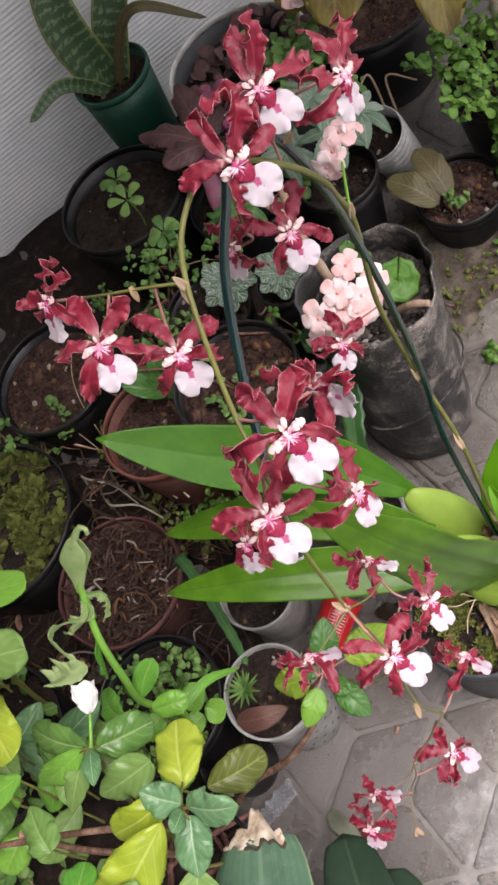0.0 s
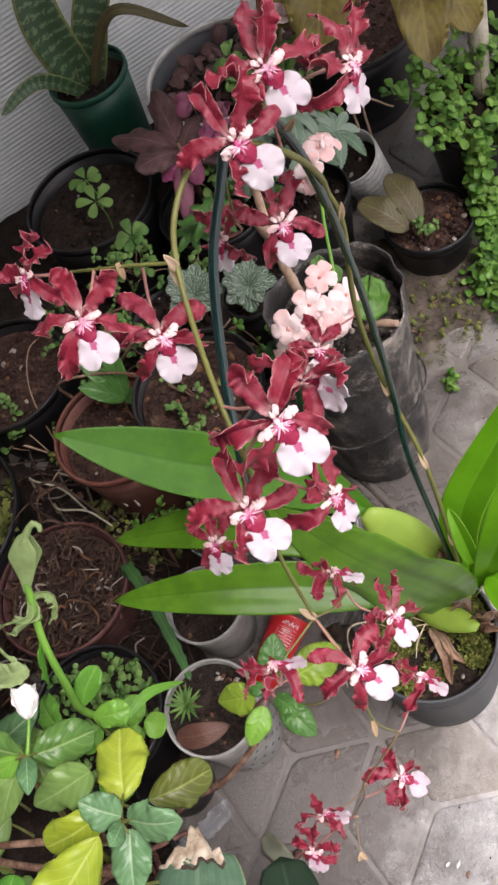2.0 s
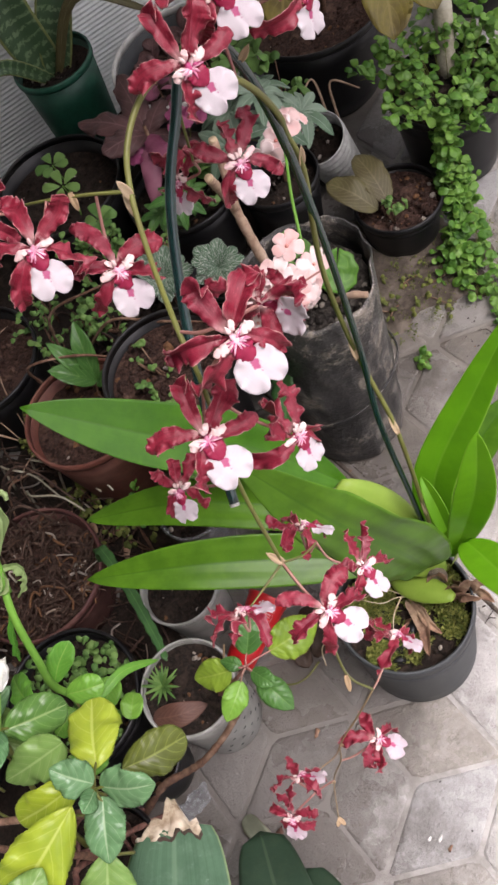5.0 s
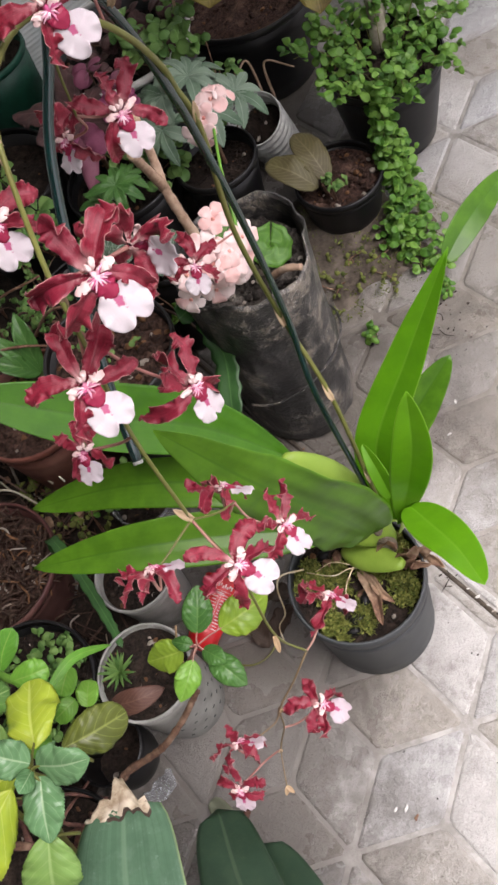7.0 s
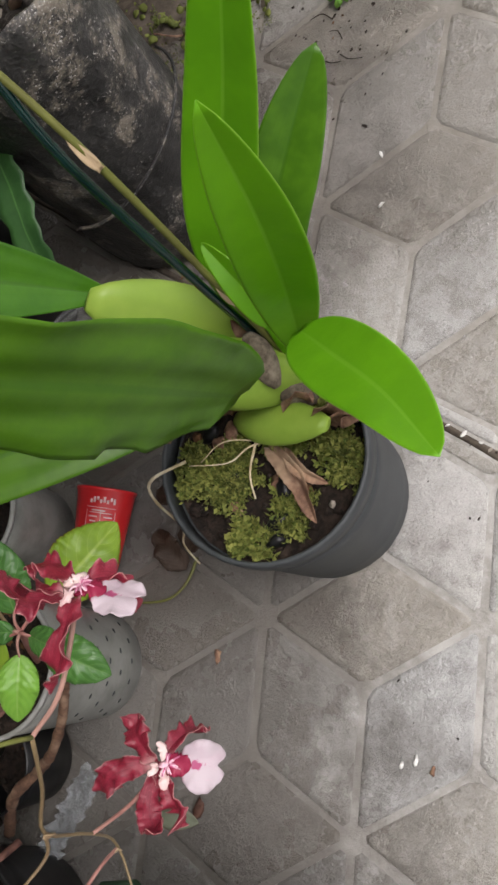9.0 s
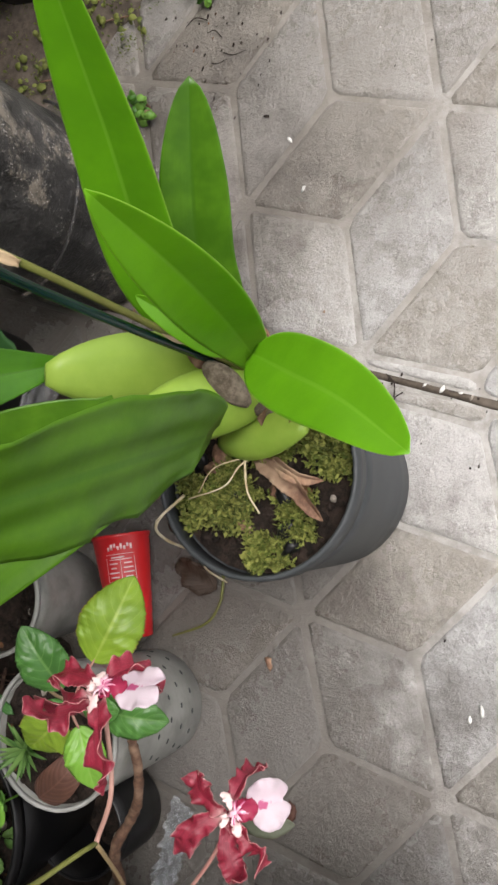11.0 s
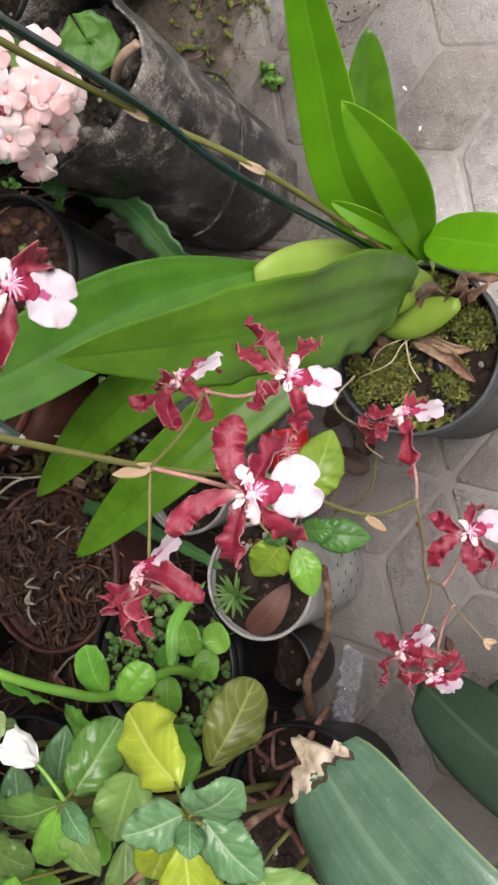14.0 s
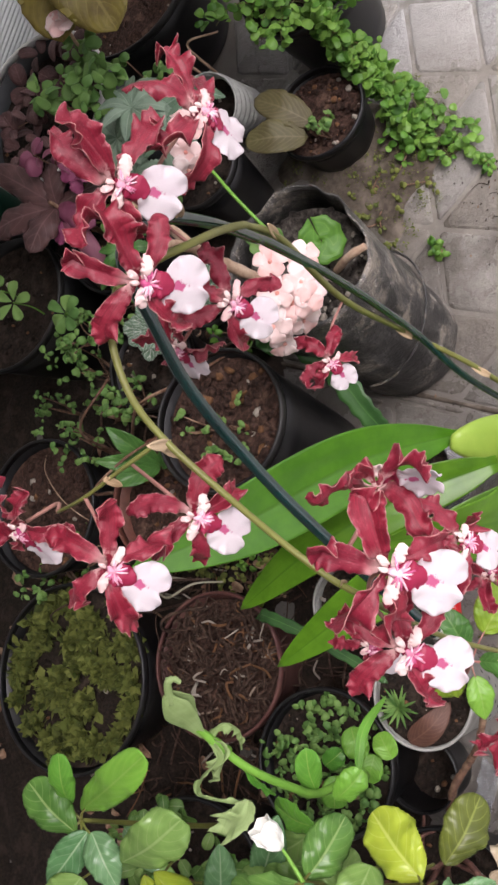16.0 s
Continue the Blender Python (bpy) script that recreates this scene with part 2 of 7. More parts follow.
def leafy(name, base, dark, light, rib=None, veins=0.0, rough=0.38, trans=0.25, edge=None, lines=0.0, spread=0.35, vein_n=9.0, spots=None, spec=0.28):
    """A leaf: mottled, with a midrib, side veins or long ribs, a margin, and light that passes through."""
    mt, nd, ln, p = material(name, rough, 0.0, spec)
    u, v = uv_axes(nd, ln)
    off = val(nd, ln, "ABSOLUTE", val(nd, ln, "SUBTRACT", u, 0.5))
    wide = grain(nd, ln, 28, 3, 0.6)
    fine = grain(nd, ln, 260, 3, 0.6)
    c = mix(nd, ln, ramp(nd, ln, wide, 0.3, 0.7), dark, base)
    rnd_i = nd.new("ShaderNodeNewGeometry").outputs["Random Per Island"]
    info = nd.new("ShaderNodeObjectInfo").outputs["Random"]
    vary = val(nd, ln, "MULTIPLY", val(nd, ln, "FRACT", val(nd, ln, "ADD", rnd_i, info)), spread)
    c = mix(nd, ln, vary, c, light)
    if spots:
        haze = ramp(nd, ln, grain(nd, ln, 55, 5, 0.7), 0.48, 0.66)
        c = mix(nd, ln, val(nd, ln, "MULTIPLY", haze, 0.14), c, spots)
        c = mix(nd, ln, val(nd, ln, "MULTIPLY", val(nd, ln, "MULTIPLY", ramp(nd, ln, fine, 0.62, 0.7), haze), 0.6), c, spots)
    hgt = fine
    if veins:
        wv = nd.new("ShaderNodeMath")
        wv.operation = "SINE"
        bow = val(nd, ln, "MULTIPLY", val(nd, ln, "POWER", off, 1.5), 1.1)
        wander = val(nd, ln, "MULTIPLY", wide, 0.06)
        ln.new(val(nd, ln, "MULTIPLY", val(nd, ln, "ADD", val(nd, ln, "SUBTRACT", v, bow), wander), vein_n * 6.283), wv.inputs[0])
        vf = ramp(nd, ln, wv.outputs[0], 0.9, 1.0)
        c = mix(nd, ln, val(nd, ln, "MULTIPLY", ramp(nd, ln, val(nd, ln, "MULTIPLY", wv.outputs[0], -1.0), 0.2, 1.0), veins * 0.8), c, dark)
        c = mix(nd, ln, val(nd, ln, "MULTIPLY", vf, min(1.0, veins * 2.0)), c, rib or light)
        hgt = val(nd, ln, "SUBTRACT", val(nd, ln, "MULTIPLY", fine, 0.5), val(nd, ln, "MULTIPLY", wv.outputs[0], 0.22))
    if lines:
        long = streaks(nd, ln, 17, 0.9, 3.0)
        c = mix(nd, ln, val(nd, ln, "MULTIPLY", ramp(nd, ln, long, 0.44, 0.62), lines), c, dark)
        hgt = val(nd, ln, "SUBTRACT", val(nd, ln, "MULTIPLY", fine, 0.6), val(nd, ln, "MULTIPLY", long, 5.0 * lines))
    if rib:
        rf = val(nd, ln, "SUBTRACT", 1.0, ramp(nd, ln, off, 0.012, 0.04))
        c = mix(nd, ln, val(nd, ln, "MULTIPLY", rf, 0.6), c, rib)
    if edge:
        c = mix(nd, ln, val(nd, ln, "MULTIPLY", ramp(nd, ln, off, 0.474, 0.5), 0.8), c, edge)
    ln.new(c, p.inputs["Base Color"])
    bump(nd, ln, p, hgt, 0.5 if veins or lines > 0.2 else 0.3, 0.0011 if veins or lines > 0.2 else 0.0007)
    if trans:
        tr = nd.new("ShaderNodeBsdfTranslucent")
        ln.new(c, tr.inputs["Color"])
        mx = nd.new("ShaderNodeMixShader")
        mx.inputs[0].default_value = trans
        ln.new(p.outputs[0], mx.inputs[1])
        ln.new(tr.outputs[0], mx.inputs[2])
        ln.new(mx.outputs[0], nd["Material Output"].inputs[0])
    return mt


def through_light(nd, ln, p, c, share):
    """Lets a share of the light pass through a thin petal."""
    tr = nd.new("ShaderNodeBsdfTranslucent")
    ln.new(c, tr.inputs["Color"])
    mx = nd.new("ShaderNodeMixShader")
    mx.inputs[0].default_value = share
    ln.new(p.outputs[0], mx.inputs[1])
    ln.new(tr.outputs[0], mx.inputs[2])
    ln.new(mx.outputs[0], nd["Material Output"].inputs[0])


def tepal_material():
    """Crimson with darker veins, a pale blotched foot and a thin pale margin."""
    mt, nd, ln, p = material("tepal_crimson", 0.4, 0.0, 0.4)
    u, v = uv_axes(nd, ln)
    off = val(nd, ln, "ABSOLUTE", val(nd, ln, "SUBTRACT", u, 0.5))
    vein, blot, fine = streaks(nd, ln, 16, 2.2), grain(nd, ln, 150, 4, 0.65), grain(nd, ln, 900, 3, 0.7)
    c = mix(nd, ln, ramp(nd, ln, vein, 0.36, 0.62), (0.15, 0.008, 0.02), (0.24, 0.016, 0.034))
    c = mix(nd, ln, val(nd, ln, "MULTIPLY", ramp(nd, ln, blot, 0.48, 0.68), 0.55), c, (0.33, 0.035, 0.06))
    isl = nd.new("ShaderNodeObjectInfo").outputs["Random"]
    c = mix(nd, ln, val(nd, ln, "MULTIPLY", isl, 0.4), c, (0.13, 0.007, 0.022))
    c = mix(nd, ln, val(nd, ln, "MULTIPLY", ramp(nd, ln, fine, 0.56, 0.7), 0.3), c, (0.5, 0.13, 0.16))
    foot = val(nd, ln, "MULTIPLY", val(nd, ln, "SUBTRACT", 1.0, ramp(nd, ln, v, 0.06, 0.3)), ramp(nd, ln, blot, 0.42, 0.52))
    c = mix(nd, ln, val(nd, ln, "MULTIPLY", foot, 0.7), c, (0.72, 0.5, 0.47))
    rim = ramp(nd, ln, val(nd, ln, "ADD", off, val(nd, ln, "MULTIPLY", val(nd, ln, "SUBTRACT", streaks(nd, ln, 3, 26), 0.5), 0.1)), 0.472, 0.5)
    c = mix(nd, ln, val(nd, ln, "MULTIPLY", rim, 0.45), c, (0.62, 0.36, 0.33))
    ln.new(c, p.inputs["Base Color"])
    bump(nd, ln, p, val(nd, ln, "ADD", val(nd, ln, "MULTIPLY", vein, 0.5), blot), 0.6, 0.0012)
    through_light(nd, ln, p, c, 0.2)
    return mt


def lip_material(name, pink):
    """White with a flame-shaped magenta mark, faint veins and a crimson apron."""
    mt, nd, ln, p = material(name, 0.5, 0.0, 0.35)
    u, v = uv_axes(nd, ln)
    du = val(nd, ln, "MULTIPLY", val(nd, ln, "ABSOLUTE", val(nd, ln, "SUBTRACT", u, 0.5)), 1.5)
    dv = val(nd, ln, "SUBTRACT", v, 0.59)
    d = val(nd, ln, "ADD", du, val(nd, ln, "ADD", val(nd, ln, "MULTIPLY", val(nd, ln, "MAXIMUM", dv, 0.0), 0.8), val(nd, ln, "MULTIPLY", val(nd, ln, "MAXIMUM", val(nd, ln, "MULTIPLY", dv, -1.0), 0.0), 1.1)))
    d = val(nd, ln, "ADD", d, val(nd, ln, "MULTIPLY", val(nd, ln, "SUBTRACT", grain(nd, ln, 330, 4, 0.7), 0.5), 0.42))
    spot = val(nd, ln, "SUBTRACT", 1.0, ramp(nd, ln, d, 0.105, 0.165))
    neck = val(nd, ln, "SUBTRACT", 1.0, ramp(nd, ln, v, 0.3, 0.42))
    wash = ramp(nd, ln, grain(nd, ln, 70, 3), 0.42, 0.75)
    c = mix(nd, ln, val(nd, ln, "MULTIPLY_ADD", wash, 0.35), (0.52, 0.475, 0.495), (0.46, 0.33, 0.39))
    c.node.inputs[0].links[0].from_node.inputs[2].default_value = pink
    vein = streaks(nd, ln, 34, 4)
    c = mix(nd, ln, val(nd, ln, "MULTIPLY", ramp(nd, ln, vein, 0.56, 0.72), 0.25), c, (0.6, 0.36, 0.45))
    c = mix(nd, ln, val(nd, ln, "MULTIPLY", spot, 0.92), c, (0.36, 0.035, 0.13))
    c = mix(nd, ln, neck, c, (0.27, 0.014, 0.05))
    ln.new(c, p.inputs["Base Color"])
    bump(nd, ln, p, val(nd, ln, "ADD", vein, grain(nd, ln, 420, 2)), 0.35, 0.0005)
    through_light(nd, ln, p, c, 0.22)
    return mt


def snake_material():
    """Dark leaf crossed by broken pale bands, with a yellowish margin."""
    mt, nd, ln, p = material("snake_plant_leaf", 0.42, 0.0, 0.35)
    u, v = uv_axes(nd, ln)
    off = val(nd, ln, "ABSOLUTE", val(nd, ln, "SUBTRACT", u, 0.5))
    wob = streaks(nd, ln, 5, 24)
    wv = nd.new("ShaderNodeMath")
    wv.operation = "SINE"
    ln.new(val(nd, ln, "ADD", val(nd, ln, "MULTIPLY", v, 95.0), val(nd, ln, "MULTIPLY", wob, 9.0)), wv.inputs[0])
    band = val(nd, ln, "MULTIPLY", ramp(nd, ln, wv.outputs[0], -0.1, 0.6), ramp(nd, ln, streaks(nd, ln, 9, 30), 0.4, 0.56))
    c = mix(nd, ln, band, (0.028, 0.06, 0.024), (0.1, 0.15, 0.075))
    c = mix(nd, ln, val(nd, ln, "MULTIPLY", ramp(nd, ln, off, 0.43, 0.46), 0.75), c, (0.15, 0.16, 0.05))
    ln.new(c, p.inputs["Base Color"])
    bump(nd, ln, p, grain(nd, ln, 200, 3), 0.25, 0.0006)
    return mt


def clear_plastic(name, tint, rough=0.25, alpha=0.45):
    mt, nd, ln, p = material(name, rough)
    wide = grain(nd, ln, 25, 4)
    c = mix(nd, ln, ramp(nd, ln, wide, 0.35, 0.7), tint, tuple(x * 0.6 for x in tint))
    ln.new(c, p.inputs["Base Color"])
    tb = nd.new("ShaderNodeBsdfTransparent")
    mx = nd.new("ShaderNodeMixShader")
    mx.inputs[0].default_value = alpha
    ln.new(tb.outputs[0], mx.inputs[1])
    ln.new(p.outputs[0], mx.inputs[2])
    ln.new(mx.outputs[0], nd["Material Output"].inputs[0])
    return mt


TEPAL = tepal_material()
LIP, LIP_PINK = lip_material("lip_white", 0.0), lip_material("lip_pink", 0.4)
CREAM = leafy("side_lobe_cream", (0.76, 0.66, 0.6), (0.66, 0.42, 0.42), (0.8, 0.75, 0.71), rough=0.5, trans=0.2, spots=(0.45, 0.06, 0.14))
MAGENTA = leafy("crest_magenta", (0.52, 0.07, 0.22), (0.36, 0.03, 0.12), (0.84, 0.62, 0.68), rough=0.45, trans=0.15, spread=0.95)
STEM = leafy("flower_stem_olive", (0.11, 0.125, 0.026), (0.07, 0.068, 0.018), (0.18, 0.18, 0.05), rough=0.42, trans=0.05)
LOWSTEM = leafy("low_stem_brown", (0.17, 0.12, 0.06), (0.11, 0.07, 0.04), (0.24, 0.19, 0.09), rough=0.5, trans=0.05)
PEDICEL = leafy("pedicel_pink", (0.36, 0.18, 0.15), (0.26, 0.09, 0.08), (0.44, 0.33, 0.25), rough=0.5, trans=0.1)
BRACT = leafy("bract_tan", (0.5, 0.37, 0.23), (0.36, 0.24, 0.13), (0.62, 0.52, 0.38), rough=0.6, trans=0.2, lines=0.3)
ORCHID_LEAF = leafy("orchid_leaf_bright_green", (0.14, 0.4, 0.009), (0.11, 0.33, 0.008), (0.19, 0.44, 0.013), rib=(0.19, 0.44, 0.03), lines=0.05, rough=0.36, trans=0.42, edge=(0.25, 0.45, 0.05))
SHEATH = leafy("pale_leaf_sheath", (0.3, 0.42, 0.07), (0.24, 0.37, 0.05), (0.38, 0.48, 0.12), lines=0.15, rough=0.4, trans=0.3)
ORCHID_MID = leafy("orchid_leaf_mid_green", (0.066, 0.2, 0.012), (0.045, 0.15, 0.009), (0.1, 0.245, 0.016), rib=(0.05, 0.145, 0.01), lines=0.14, rough=0.3, trans=0.3, spec=0.34)
ORCHID_DARK = leafy("orchid_leaf_deep_green", (0.095, 0.24, 0.013), (0.055, 0.155, 0.008), (0.13, 0.28, 0.018), rib=(0.055, 0.16, 0.009), lines=0.12, rough=0.3, trans=0.4, spec=0.34)
BULB = leafy("pseudobulb_lime", (0.24, 0.37, 0.05), (0.19, 0.32, 0.035), (0.31, 0.42, 0.08), rough=0.38, trans=0.15, lines=0.05)
HUSK = speckled("dry_husk_brown", (0.26, 0.15, 0.09), (0.11, 0.055, 0.035), (0.42, 0.3, 0.2), 90, 0.85, 0.5, 0.002, 22)
OLD_BULB = speckled("old_bulb_grey", (0.17, 0.14, 0.1), (0.07, 0.055, 0.035), (0.3, 0.26, 0.19), 170, 0.95, 0.9, 0.003, 40)
ROOT = speckled("aerial_root", (0.5, 0.42, 0.27), (0.34, 0.26, 0.15), (0.6, 0.55, 0.42), 80, 0.7, 0.2, 0.0006, 20)
STAKE = speckled("stake_green_plastic", (0.002, 0.02, 0.018), (0.0015, 0.014, 0.013), (0.004, 0.028, 0.025), 30, 0.16, 0.05, 0.0003, 12, spec=0.7)
POT_DARK = speckled("pot_charcoal_plastic", (0.035, 0.04, 0.042), (0.028, 0.032, 0.034), (0.055, 0.06, 0.062), 40, 0.52, 0.06, 0.0004, 10)
POT_BLACK = speckled("pot_black_plastic", (0.007, 0.007, 0.0075), (0.005, 0.005, 0.0055), (0.018, 0.017, 0.015), 50, 0.4, 0.1, 0.0006, 9, spec=0.32)
TERRA = speckled("terracotta_plastic", (0.13, 0.04, 0.026), (0.085, 0.027, 0.018), (0.18, 0.085, 0.06), 70, 0.65, 0.15, 0.0006, 11)
TERRA_DARK = speckled("dark_terracotta", (0.07, 0.024, 0.02), (0.045, 0.016, 0.013), (0.13, 0.06, 0.048), 70, 0.65, 0.15, 0.0006, 11)
GREYPOT = speckled("grey_tin", (0.42, 0.43, 0.4), (0.28, 0.28, 0.26), (0.55, 0.56, 0.53), 60, 0.6, 0.15, 0.0006, 14)
WHITEPL = speckled("dull_white_plastic", (0.5, 0.5, 0.47), (0.38, 0.38, 0.35), (0.6, 0.6, 0.57), 40, 0.5, 0.08, 0.0004, 10)
CUPRIM = speckled("greyed_white_rim", (0.3, 0.3, 0.28), (0.22, 0.22, 0.2), (0.38, 0.38, 0.36), 40, 0.5, 0.08, 0.0004, 10)
CLOUDY = clear_plastic("cloudy_plastic", (0.36, 0.36, 0.33), 0.3, 0.68)
CLEAR = clear_plastic("clear_plastic", (0.36, 0.37, 0.36), 0.18, 0.35)
GREENPOT = speckled("pot_dark_green", (0.008, 0.06, 0.036), (0.005, 0.04, 0.024), (0.015, 0.085, 0.05), 40, 0.5, 0.06, 0.0004, 10)
SOIL = earthy("dark_soil", (0.04, 0.026, 0.019), (0.01, 0.007, 0.005), (0.075, 0.052, 0.038))
SOIL_GREY = earthy("grey_crumbly_soil", (0.075, 0.064, 0.054), (0.015, 0.012, 0.01), (0.24, 0.215, 0.19), 0.82)
SOIL_RED = earthy("brown_soil", (0.095, 0.05, 0.035), (0.022, 0.011, 0.008), (0.17, 0.1, 0.072))
FIBRE = earthy("root_fibre", (0.115, 0.068, 0.047), (0.035, 0.02, 0.014), (0.17, 0.115, 0.085))
BARK = speckled("brown_twig", (0.16, 0.085, 0.05), (0.08, 0.04, 0.025), (0.28, 0.18, 0.12), 160, 0.85, 0.5, 0.001, 40)
RUSSET = speckled("russet_root", (0.12, 0.05, 0.035), (0.05, 0.02, 0.015), (0.22, 0.11, 0.08), 140, 0.8, 0.6, 0.0015, 35)
TANBARK = speckled("tan_branch", (0.36, 0.25, 0.17), (0.24, 0.15, 0.1), (0.47, 0.36, 0.27), 120, 0.8, 0.4, 0.001, 25)
PALEBARK = speckled("pale_trunk", (0.33, 0.31, 0.23), (0.22, 0.2, 0.14), (0.42, 0.4, 0.32), 120, 0.85, 0.4, 0.001, 25)
MOSS = leafy("moss_green", (0.1, 0.14, 0.022), (0.028, 0.045, 0.009), (0.3, 0.31, 0.08), rough=0.8, trans=0.2, spread=0.9)
MOSS_DARK = leafy("dull_moss", (0.085, 0.11, 0.02), (0.035, 0.05, 0.012), (0.19, 0.21, 0.05), rough=0.8, trans=0.2, spread=0.8)
CREEPER = leafy("creeper_green", (0.07, 0.2, 0.022), (0.035, 0.11, 0.016), (0.19, 0.36, 0.06), rough=0.4, trans=0.3, spread=0.8)
SEEDLING = leafy("seedling_green", (0.1, 0.22, 0.05), (0.06, 0.15, 0.035), (0.2, 0.33, 0.09), rough=0.5, trans=0.3, spread=0.7)
IMPAT = leafy("soft_green_leaf", (0.1, 0.23, 0.045), (0.055, 0.145, 0.028), (0.25, 0.38, 0.11), rib=(0.3, 0.42, 0.16), vein_n=6.0, veins=0.11, rough=0.26, trans=0.3, spread=0.6)
IMPAT_YEL = leafy("yellowing_leaf", (0.33, 0.43, 0.03), (0.23, 0.34, 0.025), (0.46, 0.52, 0.07), rib=(0.52, 0.58, 0.16), veins=0.14, vein_n=6.0, rough=0.28, trans=0.35, spread=0.4)
IMPAT_LIME = leafy("lime_leaf", (0.19, 0.32, 0.025), (0.12, 0.23, 0.02), (0.3, 0.4, 0.05), rib=(0.32, 0.42, 0.08), veins=0.14, vein_n=7.0, rough=0.3, trans=0.3, spread=0.5, edge=(0.2, 0.1, 0.03))
IMPAT_OLIVE = leafy("olive_leaf", (0.085, 0.105, 0.018), (0.06, 0.075, 0.015), (0.13, 0.16, 0.03), rib=(0.22, 0.26, 0.06), veins=0.22, vein_n=6.0, rough=0.35, trans=0.25, spread=0.3)
MINT = leafy("mint_green_leaf", (0.085, 0.21, 0.08), (0.05, 0.14, 0.05), (0.2, 0.34, 0.17), rib=(0.32, 0.44, 0.26), veins=0.11, vein_n=6.0, rough=0.25, trans=0.25, spread=0.5)
YOUNG = leafy("young_dark_leaf", (0.06, 0.17, 0.035), (0.04, 0.12, 0.025), (0.1, 0.23, 0.05), rib=(0.13, 0.25, 0.07), vein_n=6.0, veins=0.25, rough=0.3, trans=0.25)
SHARP = leafy("fresh_green_leaf", (0.1, 0.32, 0.035), (0.065, 0.23, 0.028), (0.24, 0.44, 0.06), rib=(0.24, 0.4, 0.09), vein_n=7.0, veins=0.13, rough=0.3, trans=0.3, spread=0.6)
WILT = leafy("wilted_leaf", (0.27, 0.38, 0.15), (0.17, 0.26, 0.08), (0.4, 0.48, 0.25), rough=0.6, trans=0.25, lines=0.25)
JUICY = leafy("green_stem", (0.14, 0.32, 0.04), (0.1, 0.25, 0.03), (0.2, 0.4, 0.07), rough=0.4, trans=0.1)
BLUEGREEN = leafy("waxy_blue_green_leaf", (0.055, 0.115, 0.065), (0.03, 0.075, 0.04), (0.11, 0.18, 0.12), rib=(0.12, 0.19, 0.12), rough=0.24, trans=0.05, spots=(0.16, 0.22, 0.17), edge=(0.2, 0.27, 0.12), lines=0.3)
DEEPGREEN = leafy("waxy_dark_leaf", (0.015, 0.034, 0.019), (0.01, 0.024, 0.013), (0.028, 0.05, 0.03), rib=(0.045, 0.07, 0.04), rough=0.4, trans=0.03, spots=(0.04, 0.06, 0.03))
TORN = speckled("torn_dry_tip", (0.33, 0.28, 0.2), (0.17, 0.12, 0.075), (0.5, 0.45, 0.36), 70, 0.85, 0.5, 0.002, 24)
PINK = leafy("pink_petal", (0.8, 0.58, 0.55), (0.77, 0.42, 0.39), (0.84, 0.75, 0.73), rough=0.5, trans=0.3, spread=0.9, edge=(0.84, 0.76, 0.74))
SALMON = leafy("salmon_eye", (0.74, 0.36, 0.3), (0.66, 0.26, 0.22), (0.78, 0.5, 0.44), rough=0.5, trans=0.2)
WHITE_PETAL = leafy("white_petal", (0.8, 0.8, 0.76), (0.7, 0.7, 0.64), (0.85, 0.85, 0.82), rough=0.5, trans=0.25)
PURPLE = leafy("purple_leaf", (0.1, 0.048, 0.046), (0.055, 0.028, 0.027), (0.16, 0.085, 0.08), rough=0.5, trans=0.15, rib=(0.16, 0.09, 0.09), veins=0.2, vein_n=5.0)
MAUVE = leafy("magenta_leaf", (0.24, 0.07, 0.12), (0.16, 0.035, 0.075), (0.36, 0.17, 0.2), rough=0.5, trans=0.25)
SILVER = leafy("silver_leaf", (0.1, 0.165, 0.1), (0.05, 0.095, 0.055), (0.24, 0.31, 0.24), rib=(0.28, 0.34, 0.28), rough=0.5, trans=0.15, spread=0.6)
BLOOM = leafy("magenta_petal", (0.3, 0.05, 0.14), (0.2, 0.03, 0.09), (0.42, 0.14, 0.24), rough=0.5, trans=0.25)
STRIPED = leafy("striped_silver_leaf", (0.08, 0.15, 0.085), (0.045, 0.095, 0.05), (0.3, 0.36, 0.3), rib=(0.5, 0.54, 0.48), veins=0.45, vein_n=5.0, rough=0.5, trans=0.15, spread=0.25, edge=(0.4, 0.45, 0.38))
GERANIUM = leafy("geranium_green", (0.075, 0.21, 0.025), (0.05, 0.15, 0.018), (0.12, 0.26, 0.04), veins=0.4, vein_n=5.0, rough=0.45, trans=0.25)
SNAKE = snake_material()
ZIGZAG = leafy("flat_cactus_green", (0.035, 0.1, 0.025), (0.02, 0.065, 0.017), (0.065, 0.14, 0.04), rough=0.4, trans=0.1, rib=(0.08, 0.18, 0.05))
PALELEAF = leafy("faded_leaf", (0.16, 0.18, 0.12), (0.1, 0.11, 0.075), (0.22, 0.23, 0.17), rough=0.6, trans=0.15, lines=0.2, edge=(0.12, 0.07, 0.04))
BROWNLEAF = leafy("fallen_brown_leaf", (0.1, 0.045, 0.03), (0.06, 0.028, 0.02), (0.14, 0.07, 0.05), rib=(0.14, 0.07, 0.05), veins=0.3, rough=0.5, trans=0.1)
DEADLEAF = leafy("dead_leaf_dark", (0.05, 0.032, 0.022), (0.03, 0.02, 0.014), (0.08, 0.052, 0.036), veins=0.3, rough=0.6, trans=0.1)
OCHRE = leafy("ochre_leaf", (0.15, 0.125, 0.022), (0.075, 0.055, 0.016), (0.23, 0.17, 0.03), rib=(0.2, 0.16, 0.05), veins=0.2, rough=0.5, trans=0.2)
